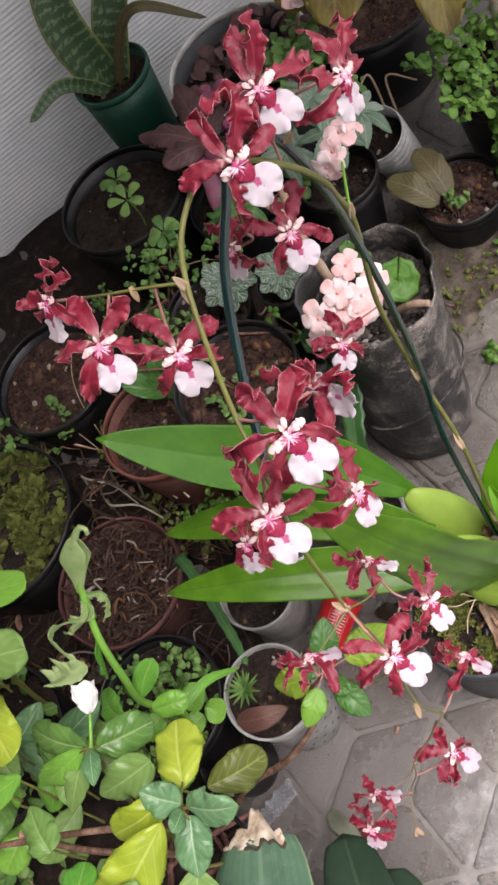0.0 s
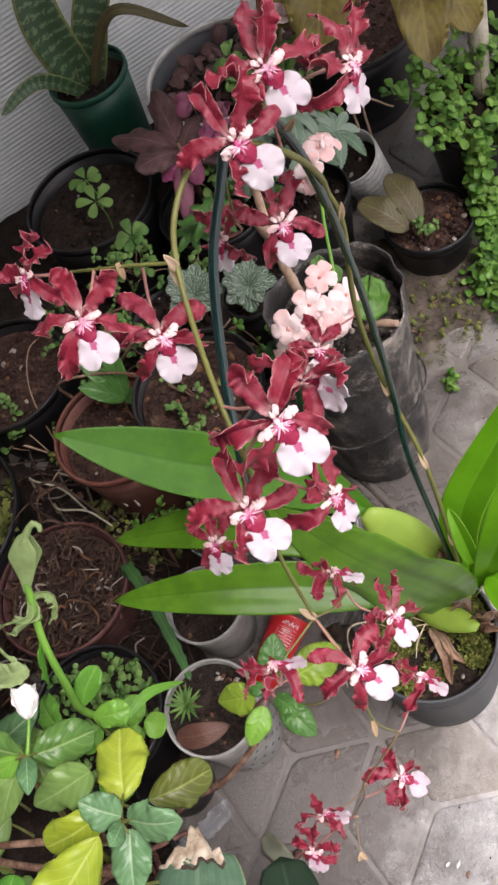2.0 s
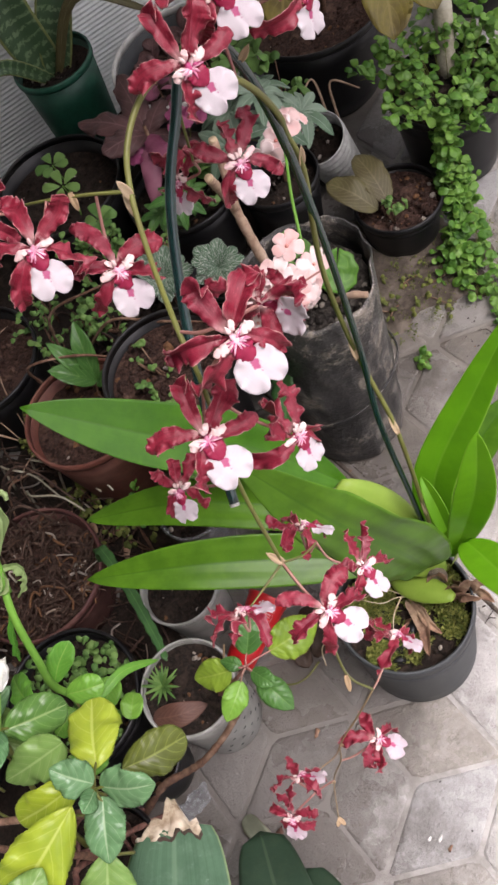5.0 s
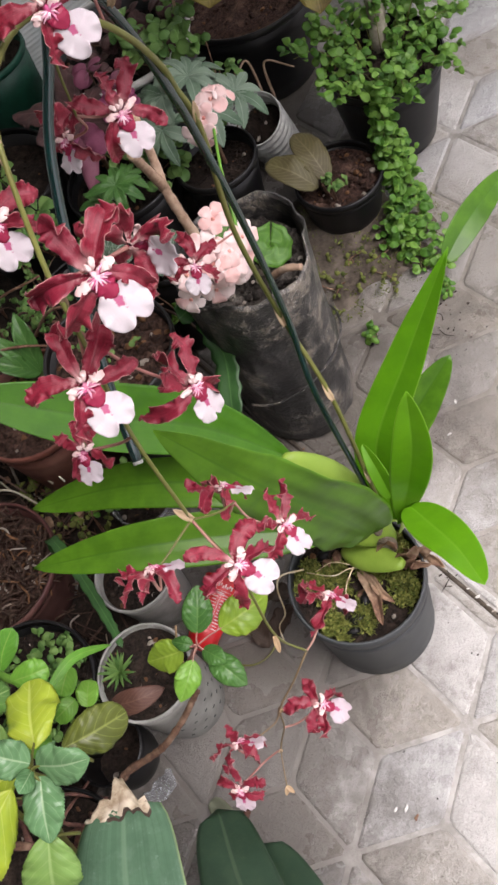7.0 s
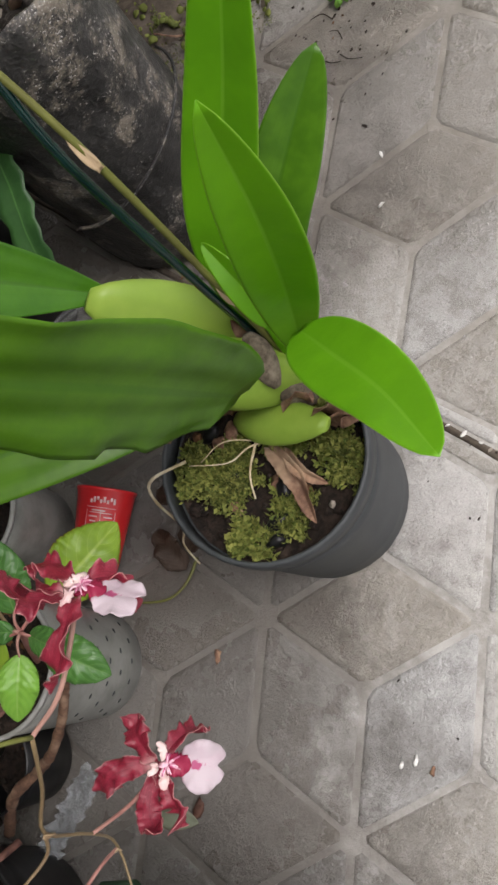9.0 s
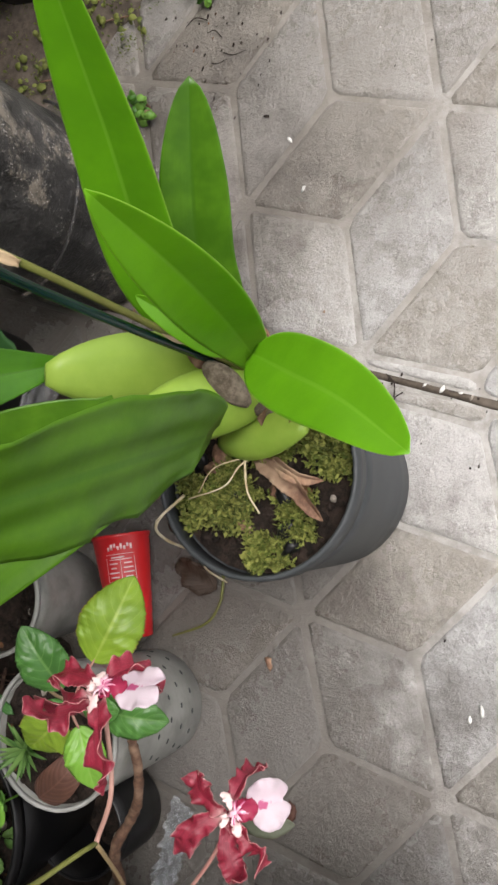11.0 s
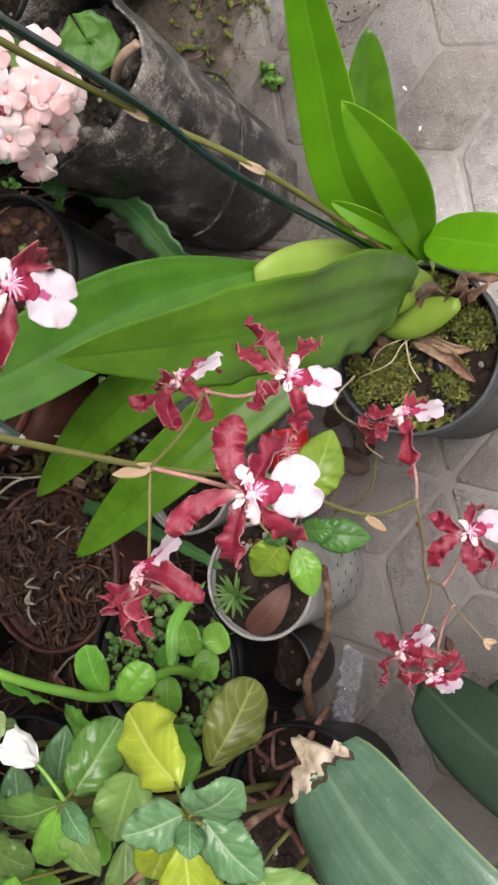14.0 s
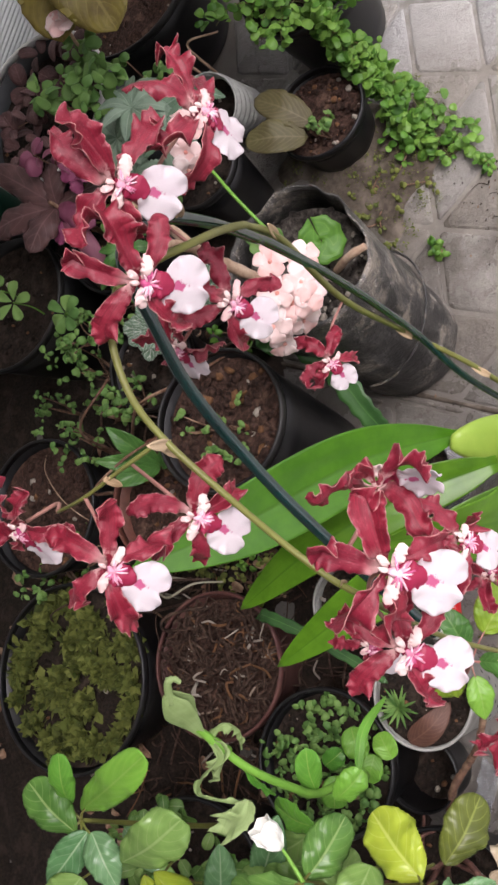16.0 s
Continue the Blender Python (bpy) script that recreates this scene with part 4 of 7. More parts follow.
# dry husks at the foot
for i, (a, b, w) in enumerate((((0.205, 0.468, 0.205), (0.232, 0.435, 0.265), 0.026), ((0.232, 0.455, 0.2), (0.262, 0.425, 0.25), 0.022), ((0.225, 0.46, 0.2), (0.215, 0.43, 0.235), 0.02), ((0.24, 0.51, 0.2), (0.27, 0.5, 0.25), 0.024), ((0.215, 0.5, 0.2), (0.21, 0.47, 0.255), 0.03), ((0.205, 0.455, 0.195), (0.235, 0.412, 0.235), 0.02), ((0.235, 0.52, 0.21), (0.225, 0.54, 0.29), 0.02), ((0.165, 0.53, 0.2), (0.158, 0.545, 0.255), 0.016), ((0.225, 0.465, 0.2), (0.245, 0.4, 0.225), 0.018))):
    m0 = (V(a) + V(b)) / 2 + V((rnd(-1, 1), rnd(-1, 1), rnd(0, 1))) * 0.008
    grow("husk", leaf([a, m0, b], w, (-0.3, -0.8, 0.5), n=14, m=7, ripple=0.4, waves=2.3, fold=0.5, base=0.6, seed=i), HUSK, "papery brown husk")
for i, (a, m0, b, w) in enumerate((((0.158, 0.485, 0.196), (0.152, 0.44, 0.209), (0.132, 0.402, 0.203), 0.03), ((0.165, 0.47, 0.2), (0.16, 0.44, 0.212), (0.165, 0.415, 0.204), 0.02))):
    o = part("dry_husk", merged([leaf([a, m0, b], w * 0.62, (0, -0.3, 1), n=30, m=11, ripple=0.35, waves=2.4, fold=0.8, base=0.35, teeth=0.04, twist=0.5, seed=i)]), HUSK, None)
    tagged(o, "curled brown dry husk lying on the moss", "dry husk", group="husks on the moss")
# aerial roots
for pts, r in (
    ([(0.18, 0.47, 0.2), (0.15, 0.49, 0.214), (0.125, 0.5, 0.21), (0.1, 0.53, 0.208)], 0.0011),
    ([(0.155, 0.49, 0.212), (0.13, 0.475, 0.214), (0.115, 0.46, 0.205)], 0.0013),
    ([(0.17, 0.47, 0.205), (0.14, 0.51, 0.218), (0.11, 0.52, 0.214)], 0.0008),
    ([(0.1, 0.54, 0.2), (0.068, 0.548, 0.217), (0.052, 0.545, 0.19), (0.04, 0.535, 0.13), (0.02, 0.54, 0.09), (0.01, 0.525, 0.06)], 0.0017),
    ([(0.2, 0.46, 0.2), (0.235, 0.43, 0.212), (0.248, 0.412, 0.225)], 0.0006),
):
    grow("root", tube(pts, r, r * 0.6, n=22, seg=6, bumps=0.3), ROOT, "pale aerial root")

# the flower stem: up along the stake, over the top and down in a long arch
UP = [(0.229, 0.492, 0.2), (0.234, 0.515, 0.34), (0.242, 0.554, 0.513), (0.243, 0.606, 0.617), (0.226, 0.585, 0.80), (0.231, 0.573, 0.93), (0.222, 0.563, 0.985), (0.213, 0.544, 1.02), (0.198, 0.526, 1.06)]
OVER = [(0.182, 0.516, 1.09), (0.168, 0.52, 1.104), (0.15, 0.528, 1.114), (0.126, 0.522, 1.115), (0.102, 0.505, 1.107), (0.087, 0.486, 1.093), (0.073, 0.45, 1.079), (0.059, 0.398, 1.071), (0.053, 0.376, 1.05), (0.039, 0.361, 0.963), (0.033, 0.343, 0.868)]
DOWN = [(0.033, 0.343, 0.868), (0.034, 0.325, 0.79), (0.024, 0.302, 0.705), (0.035, 0.295, 0.642)]
grow("flower_stem", tube(UP + OVER, 0.003, 0.0014, n=150, seg=10), STEM, "olive flower stem")
grow("flower_stem", tube(DOWN, 0.0014, 0.001, n=30, seg=8), STEM)
for pts, r in (
    ([(0.087, 0.486, 1.093), (0.066, 0.5, 1.097), (0.045, 0.515, 1.098), (0.03, 0.535, 1.09)], 0.0013),
    ([OVER[1], (0.155, 0.556, 1.07), (0.146, 0.552, 1.025)], 0.0013),
    ([(0.035, 0.295, 0.642), (0.008, 0.292, 0.61), (-0.018, 0.289, 0.584), (-0.03, 0.289, 0.53), (-0.05, 0.289, 0.48), (-0.068, 0.257, 0.476)], 0.001),
    ([(-0.018, 0.289, 0.584), (-0.03, 0.285, 0.575), (-0.05, 0.282, 0.585)], 0.001),
    ([(0.033, 0.343, 0.868), (0.05, 0.355, 0.83), (0.066, 0.375, 0.79)], 0.001),
    ([(0.033, 0.343, 0.868), (0.01, 0.335, 0.868), (-0.005, 0.33, 0.868)], 0.001),
):
    grow("side_stem", tube(pts, r, r * 0.7, n=20, seg=7), LOWSTEM if pts[-1][2] < 0.6 else STEM)


def bract_at(p, d, l, w, face=(0, -0.7, 0.7)):
    p, d, l, w = V(p), V(d).normalized(), l * 0.78, w * 0.85
    grow("bract", leaf([p - d * l * 0.2, p + d * l * 0.35, p + d * l], w, face, n=10, m=5, fold=0.6, base=0.7), BRACT, "papery tan bract")


bract_at((0.2405, 0.551, 0.513), (0.0, 0.5, 0.9), 0.03, 0.009)
bract_at((0.2405, 0.603, 0.617), (0, 0.3, 1), 0.034, 0.009)
bract_at((0.23, 0.57, 0.945), (0.1, -0.2, 1), 0.024, 0.007)
bract_at((0.234, 0.514, 0.35), (0, 0.3, 1), 0.03, 0.009)
bract_at((0.085, 0.484, 1.093), (-0.2, -0.1, 1), 0.02, 0.007)
bract_at((0.083, 0.486, 1.091), (-0.1, -0.3, -0.8), 0.018, 0.006)
bract_at((0.058, 0.505, 1.099), (-0.1, -0.2, -0.9), 0.014, 0.005)
bract_at((0.195, 0.53, 1.09), (0.2, -0.4, 0.6), 0.018, 0.006)
bract_at((0.033, 0.343, 0.872), (-0.3, 0.3, 0.8), 0.02, 0.007)
bract_at((0.022, 0.3, 0.702), (-0.3, -0.6, -0.7), 0.018, 0.006)
bract_at((-0.018, 0.288, 0.584), (-0.2, 0.1, -0.9), 0.014, 0.005)
bract_at((-0.05, 0.288, 0.482), (-0.3, 0.1, -0.6), 0.012, 0.005)
bract_at((-0.068, 0.257, 0.476), (-0.4, -0.3, -0.4), 0.012, 0.006)
bract_at((-0.067, 0.257, 0.476), (0.1, -0.6, -0.4), 0.012, 0.006)
bract_at((0.056, 0.386, 1.06), (0.2, -0.3, 0.8), 0.018, 0.005)


# ---- flowers: face along +z, lip along -y ----
def tepal(angle, length, width, back, seed):
    """A wavy crimson tepal that leaves the middle at an angle from +y."""
    w = radians(angle)
    d = V((-math.sin(w), math.cos(w), 0))
    s = V((-d.y, d.x, 0))
    bend, hook = rnd(-1.4, 1.4), rnd(-1.5, 1.3)
    pts = [d * 0.001, d * length * 0.3 + V((0, 0, 0.004)), d * length * 0.68 + V((0, 0, 0.003 + back * 0.3)) + s * bend * 0.003, d * length * 0.88 + V((0, 0, back * 1.3)) + s * bend * 0.007, d * length * 0.98 + V((0, 0, back * 1.9 + hook * 0.006)) + s * bend * 0.011]
    return leaf(pts, width, V((0, 0, 1)) + s * rnd(-0.35, 0.35), a=1.0, b=0.62, base=0.2, fold=rnd(-0.2, 0.9), ripple=rnd(0.4, 0.75), waves=rnd(2.4, 3.8), thick=0.0008, n=60, m=13, frill=rnd(0.4, 0.75), seed=seed, twist=rnd(-1.5, 1.5), curl=rnd(-0.8, 1.2))


def lip_sheet(size, seed):
    """Two broad rounded lobes below a crimson apron; u and v run across and down the lip."""
    rows, n = [], 20
    for i in range(n + 1):
        row = []
        for j in range(n + 1):
            a, b = 2 * i / n - 1, 2 * j / n - 1
            gx, gy = a * math.sqrt(1 - b * b / 2), b * math.sqrt(1 - a * a / 2)
            q, th = math.hypot(gx, gy), math.atan2(gx, gy)
            r = 0.0124 * (1 - 0.4 * math.exp(-(th / 0.2) ** 2) + 0.05 * math.cos(2 * th - 0.6))
            r *= 1 - 0.2 * math.exp(-((abs(th) - math.pi) / 0.5) ** 2)
            r *= 1 + 0.01 * math.sin(9 * th + seed) + 0.04 * math.sin(3 * th + seed * 2) + 0.007 * math.sin(17 * th + seed)
            x, y = 1.14 * r * q * math.sin(th), -0.0212 - r * q * math.cos(th)
            k = (-y - 0.010) / 0.025
            z = 0.0042 - 0.0016 * (x / 0.013) ** 2 - 0.003 * k * k - 0.001 * math.exp(-(x / 0.0013) ** 2) * k
            z += 0.0013 * math.sin(5 * th + seed) * q ** 3 + 0.0008 * math.sin(11 * th + 2 * seed) * q ** 4 + 0.0004 * math.sin(500 * x + seed) * q
            row.append(V((x, y, z)) * size)
        rows.append(row)
    vs, fs, us = shell(rows, 0.0006)
    us = [(0.5 + p.x / size / 0.03, -p.y / size / 0.03) for p in vs]
    apron = leaf([(0, 0.001, 0.003), (0, -0.007, 0.0074), (0, -0.0148, 0.0046)], 0.0115, (0, 0, 1), a=0.55, b=0.5, base=0.4, n=20, m=9, ripple=0.2, waves=1.6, seed=seed, frill=0.5, fold=-0.25)
    apron = (apron[0], apron[1], [(0.5, 0.05)] * len(apron[0]))
    return [(vs, fs, us), apron]


def flower_meshes(seed):
    random.seed(seed)
    out = []
    for name, ang, l, w, back in (("sepal", 0, 0.0325, 0.0128, -0.002), ("petal", 54, 0.0325, 0.0144, 0.003), ("petal", -54, 0.0325, 0.0144, 0.003), ("sepal", 115, 0.0305, 0.012, -0.006), ("sepal", -115, 0.0305, 0.012, -0.006)):
        out.append((name, merged([tepal(ang + rnd(-15, 15), l * rnd(0.82, 1.06), w * rnd(0.8, 1.05), back + rnd(-0.01, 0.008), rnd(0, 60))]), TEPAL, ""))
    out.append(("lip", merged(lip_sheet(0.93, seed)), LIP, "white two-lobed lip with a magenta spot and crimson apron"))
    for sgn in (-1, 1):
        ear = [leaf([(sgn * 0.0016, -0.0008, 0.0046), (sgn * 0.0062, -0.0012 + rnd(-0.0012, 0.0012), 0.0074), (sgn * rnd(0.0105, 0.0135), rnd(-0.0035, 0.0025), rnd(0.0045, 0.0075))], rnd(0.0042, 0.0056), (0, 0.1, 1), a=0.6, b=0.4, base=0.3, fold=-0.2, ripple=0.4, waves=1.6, seed=seed + sgn, n=18, m=9, thick=0.0006, frill=0.9)]
        if rnd(0, 1) < 0.4:
            ear.append(leaf([(sgn * 0.001, 0.001, 0.0045), (sgn * 0.003, 0.0035, 0.0066), (sgn * 0.0045, 0.0062, rnd(0.004, 0.007))], 0.0032, (0, 0.1, 1), a=0.6, b=0.5, base=0.3, seed=seed, n=12, m=7, thick=0.0005, frill=0.7))
        out.append(("side_lobe", merged(ear), CREAM, "cream side lobe"))
    col = [blob((0, -0.0025, 0.0062), 0.0022, seed, 0.6, (1, 1.4, 0.7), 8)]
    for i in range(22):
        w = radians(-90 + rnd(-125, 125))
        l = rnd(0.0028, 0.0062)
        b = V((math.cos(w) * 0.001, -0.003 + math.sin(w) * 0.001, 0.0066))
        d = V((math.cos(w), math.sin(w), 0))
        col.append(tube([b, b + d * l * 0.5 + V((0, 0, 0.0016)), b + d * l + V((0, 0, rnd(-0.0002, 0.0014)))], 0.00065, 0.00035, n=5, seg=5))
    out.append(("column", merged(col), MAGENTA, "magenta fringed crest"))
    out.append(("anther", merged([blob((0, 0.0028, 0.0066), 0.0013, seed, 0.5, (0.95, 1.8, 0.9), 7)]), CREAM, ""))
    return out


KINDS = [flower_meshes(s) for s in (3, 8, 15, 21, 34, 47, 58, 63, 71)]
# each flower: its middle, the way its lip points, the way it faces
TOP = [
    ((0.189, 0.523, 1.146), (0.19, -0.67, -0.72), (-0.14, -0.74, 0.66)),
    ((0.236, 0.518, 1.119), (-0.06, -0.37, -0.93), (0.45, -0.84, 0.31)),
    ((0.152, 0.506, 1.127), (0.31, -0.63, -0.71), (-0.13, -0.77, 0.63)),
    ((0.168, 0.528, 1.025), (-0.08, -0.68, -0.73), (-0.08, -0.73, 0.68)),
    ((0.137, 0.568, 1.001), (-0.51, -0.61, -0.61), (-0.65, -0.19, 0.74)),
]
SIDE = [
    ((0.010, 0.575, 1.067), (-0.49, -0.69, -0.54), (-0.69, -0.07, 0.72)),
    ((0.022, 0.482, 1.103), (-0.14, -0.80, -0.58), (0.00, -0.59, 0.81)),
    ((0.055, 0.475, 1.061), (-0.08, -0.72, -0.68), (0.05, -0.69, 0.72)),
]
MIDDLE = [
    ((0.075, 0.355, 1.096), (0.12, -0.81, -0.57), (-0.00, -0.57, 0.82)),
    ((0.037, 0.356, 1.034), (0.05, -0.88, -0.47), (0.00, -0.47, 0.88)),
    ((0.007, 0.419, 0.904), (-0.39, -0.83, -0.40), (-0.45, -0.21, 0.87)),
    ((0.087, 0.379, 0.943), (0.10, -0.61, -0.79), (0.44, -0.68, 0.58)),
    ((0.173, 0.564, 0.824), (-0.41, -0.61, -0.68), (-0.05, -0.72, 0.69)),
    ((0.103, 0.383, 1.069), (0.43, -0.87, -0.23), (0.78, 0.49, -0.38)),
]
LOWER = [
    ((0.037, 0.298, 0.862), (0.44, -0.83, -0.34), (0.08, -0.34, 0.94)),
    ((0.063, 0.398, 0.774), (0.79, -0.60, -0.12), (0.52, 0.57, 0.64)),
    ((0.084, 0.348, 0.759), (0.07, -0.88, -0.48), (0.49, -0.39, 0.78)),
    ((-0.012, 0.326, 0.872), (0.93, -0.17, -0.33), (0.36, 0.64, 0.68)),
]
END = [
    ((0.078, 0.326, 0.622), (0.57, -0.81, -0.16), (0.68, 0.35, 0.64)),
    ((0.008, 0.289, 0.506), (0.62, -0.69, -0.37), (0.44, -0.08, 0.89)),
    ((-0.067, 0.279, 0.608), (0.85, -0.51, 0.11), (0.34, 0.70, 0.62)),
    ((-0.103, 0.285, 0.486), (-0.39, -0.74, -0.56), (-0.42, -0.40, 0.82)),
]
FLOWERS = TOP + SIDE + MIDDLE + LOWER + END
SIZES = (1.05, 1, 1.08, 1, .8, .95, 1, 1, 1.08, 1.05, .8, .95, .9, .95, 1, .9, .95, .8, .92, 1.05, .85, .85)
ATTACH = (OVER[0], (0.19, 0.52, 1.122), OVER[2], (0.146, 0.552, 1.025), (0.146, 0.552, 1.025), (0.03, 0.535, 1.09), (0.045, 0.515, 1.098), (0.07, 0.498, 1.096), OVER[8], OVER[8], OVER[9], OVER[8], (0.226, 0.585, 0.80), OVER[7], DOWN[0],
          (0.066, 0.375, 0.79), (0.066, 0.375, 0.79), (-0.005, 0.33, 0.868), DOWN[3], (-0.03, 0.289, 0.53), (-0.05, 0.282, 0.585), (-0.05, 0.289, 0.48))
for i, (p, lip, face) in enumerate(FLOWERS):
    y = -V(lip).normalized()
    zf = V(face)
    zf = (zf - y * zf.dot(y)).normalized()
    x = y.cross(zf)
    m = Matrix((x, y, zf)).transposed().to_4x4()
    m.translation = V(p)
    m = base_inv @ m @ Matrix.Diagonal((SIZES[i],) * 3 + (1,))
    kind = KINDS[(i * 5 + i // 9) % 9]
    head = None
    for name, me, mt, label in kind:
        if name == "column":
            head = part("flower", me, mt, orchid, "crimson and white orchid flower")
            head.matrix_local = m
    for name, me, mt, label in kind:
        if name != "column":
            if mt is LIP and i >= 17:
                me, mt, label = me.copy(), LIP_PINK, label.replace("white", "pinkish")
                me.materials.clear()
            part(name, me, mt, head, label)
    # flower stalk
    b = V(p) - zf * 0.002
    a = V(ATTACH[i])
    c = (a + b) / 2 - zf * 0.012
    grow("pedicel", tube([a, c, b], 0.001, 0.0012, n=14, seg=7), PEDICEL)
random.seed(11)

# ---- the stake ----
STAKE_PTS = [(0.228, 0.49, 0.12), (0.228, 0.508, 0.25), (0.228, 0.533, 0.38), (0.232, 0.572, 0.515), (0.246, 0.6, 0.62), (0.238, 0.588, 0.80), (0.223, 0.567, 0.945), (0.216, 0.557, 0.985), (0.21, 0.55, 1.02), (0.201, 0.541, 1.06), (0.191, 0.535, 1.093), (0.181, 0.533, 1.11), (0.17, 0.538, 1.111), (0.158, 0.545, 1.095), (0.142, 0.536, 1.075), (0.122, 0.525, 1.052), (0.108, 0.514, 1.033), (0.092, 0.496, 1.009), (0.072, 0.467, 0.979), (0.048, 0.423, 0.939), (0.03, 0.381, 0.908)]
st = thing("plant_stake", "glossy dark green bent plastic stake standing in the orchid's pot", "plant stake", at=STAKE_PTS[0])
rod = merged([tube(STAKE_PTS, 0.0036, 0.0036, n=160, seg=12)])
rod.transform(Matrix.Translation(-V(STAKE_PTS[0])))
part("rod", rod, STAKE, st)
end, back = V(STAKE_PTS[-1]), V(STAKE_PTS[-2])
tip = merged([tube([end - (end - back).normalized() * 0.001, end + (end - back).normalized() * 0.0004, end + (end - back).normalized() * 0.0012], 0.0037, 0.0034, n=4, seg=12)])
tip.transform(Matrix.Translation(-V(STAKE_PTS[0])))
part("end_cap", tip, GREYPOT, st, "pale cut end")


# ---- plants round the orchid ----
def sprout(th, pts, r, mt, name="stem", r1=None, **kw):
    o = V(th.location)
    me = merged([tube(pts, r, r1 or r * 0.6, **kw)])
    me.transform(Matrix.Translation(-o))
    return part(name, me, mt, th)


def put_leaf(th, pts, w, face, mt, name="leaf", label="", **kw):
    me = merged([leaf(pts, w, face, **kw)])
    me.transform(Matrix.Translation(-V(th.location)))
    return part(name, me, mt, th, label)


def simple_leaf(th, p0, p1, w, mt, face=(0, -0.35, 0.95), arch=0.12, name="leaf", label="", **kw):
    a, b = V(p0), V(p1)
    mid = (a + b) / 2 + V(face).normalized() * (b - a).length * arch
    args = dict(a=0.55, b=0.55, n=16, m=9, fold=0.12, ripple=0.05, frill=0.12, seed=rnd(0, 40))
    args.update(kw)
    return put_leaf(th, [a, mid, b], w, face, mt, name, label, **args)


def leaflets(spots, size, mt, th, name, label, face=(0, -0.3, 1), spread=0.7, per=3, a=0.5, b=0.4):
    """Many small leaves in one part."""
    items = []
    for p in spots:
        p = V(p)
        for i in range(per):
            w = rnd(0, 6.28)
            f = (V(face) + V((rnd(-1, 1), rnd(-1, 1), rnd(-0.3, 0.3))) * spread).normalized()
            d = f.orthogonal().normalized()
            d = (Matrix.Rotation(w, 3, f) @ d)
            l = size * rnd(0.6, 1.25)
            q = p + V((rnd(-1, 1), rnd(-1, 1), rnd(-1, 1))) * size * 0.45
            items.append(leaf([q, q + d * l * 0.5 + f * l * 0.12, q + d * l], l * rnd(0.5, 0.9), f, a=a, b=b, n=4 if size < 0.02 else 8, m=3 if size < 0.02 else 5, thick=0.0006, base=0.1))
    me = merged(items)
    me.transform(Matrix.Translation(-V(th.location)))
    return tagged(part(name, me, mt, th, label), kind="stuff")


# nursery bag with a geranium and a crown of pink flowers
BC, BH = (0.318, 0.885), 0.43
bag = thing("nursery_bag", "dusty black plastic nursery bag filled with soil, standing on the patio", "plant bag", at=(BC[0], BC[1], 0))
vs, fs, us = [], [], []
pr = [(0.088, 0.0), (0.095, 0.01), (0.098, 0.07), (0.097, 0.14), (0.1, 0.2), (0.099, 0.28), (0.101, 0.35), (0.103, 0.40), (0.104, 0.43), (0.1015, 0.43), (0.0985, 0.4), (0.096, 0.3), (0.092, 0.1), (0.085, 0.012)]
seg = 96
fine = [pr[0]]
for (r0, z0), (r1, z1) in zip(pr, pr[1:]):
    steps = max(1, round(abs(z1 - z0) / 0.014))
    fine += [(r0 + (r1 - r0) * k / steps, z0 + (z1 - z0) * k / steps) for k in range(1, steps + 1)]
pr = fine
for i, (r, z) in enumerate(pr):
    for j in range(seg):
        w = 2 * math.pi * j / seg
        k = 1 + 0.06 * noise.noise((math.cos(w) * 2.2, math.sin(w) * 2.2, z * 7)) + 0.035 * noise.noise((math.cos(w) * 6, math.sin(w) * 6, z * 14 + 4)) - 0.02 * abs(noise.noise((math.cos(w) * 4 + z * 9, math.sin(w) * 4, z * 16 + 8)))
        sl = 1 + 0.03 * math.sin(3 * w) * (z / BH)
        vs.append(V((r * k * sl * math.cos(w), r * k * sl * math.sin(w), z + (0.02 * noise.noise((math.cos(w) * 2, math.sin(w) * 2, 9)) if z > 0.39 else 0))))
        us.append((j / seg, z))
for i in range(len(pr)):
    i2 = (i + 1) % len(pr)
    for j in range(seg):
        k = (j + 1) % seg
        fs.append((i * seg + j, i * seg + k, i2 * seg + k, i2 * seg + j))
part("sleeve", merged([(vs, fs, us)]), BAG, bag)
part("soil", soil_disc(0.093, 0.385, 0.02, 4, 300, 0.006), SOIL_GREY, bag)
seam = [V((0.1065 * math.cos(w), 0.1065 * math.sin(w), 0.17 + 0.035 * math.sin(w * 1.3 + 1))) for w in [radians(a) for a in range(200, 361, 10)]]
part("fold", merged([tube(seam, 0.0022, 0.0018, n=40, seg=6)]), BAG, bag)

ger = thing("geranium", "young geranium with one round scalloped leaf in the bag", "geranium", at=(0.34, 0.87, 0.39))


def round_leaf(th, c, r, face, mt, lobes=9, name="leaf"):
    f = V(face).normalized()
    a = f.orthogonal().normalized()
    b = f.cross(a)
    rows, n, m = [], 28, 6
    for i in range(n + 1):
        w = 2 * math.pi * (i / n) * 0.985
        row = []
        for j in range(m):
            q = j / (m - 1)
            k = r * (0.05 + 0.95 * q) * (1 + 0.045 * q * math.cos(lobes * w) + 0.03 * q * math.cos(3 * w + 1))
            row.append(V(c) + (a * math.cos(w) + b * math.sin(w)) * k + f * (0.12 * r * q * q + 0.05 * r * q * q * math.sin(lobes * w + 1) + 0.05 * r * q * math.sin(4 * w)))
        rows.append(row)
    me = merged([shell(rows, 0.0009)])
    me.transform(Matrix.Translation(-V(th.location)))
    return part(name, me, mt, th)


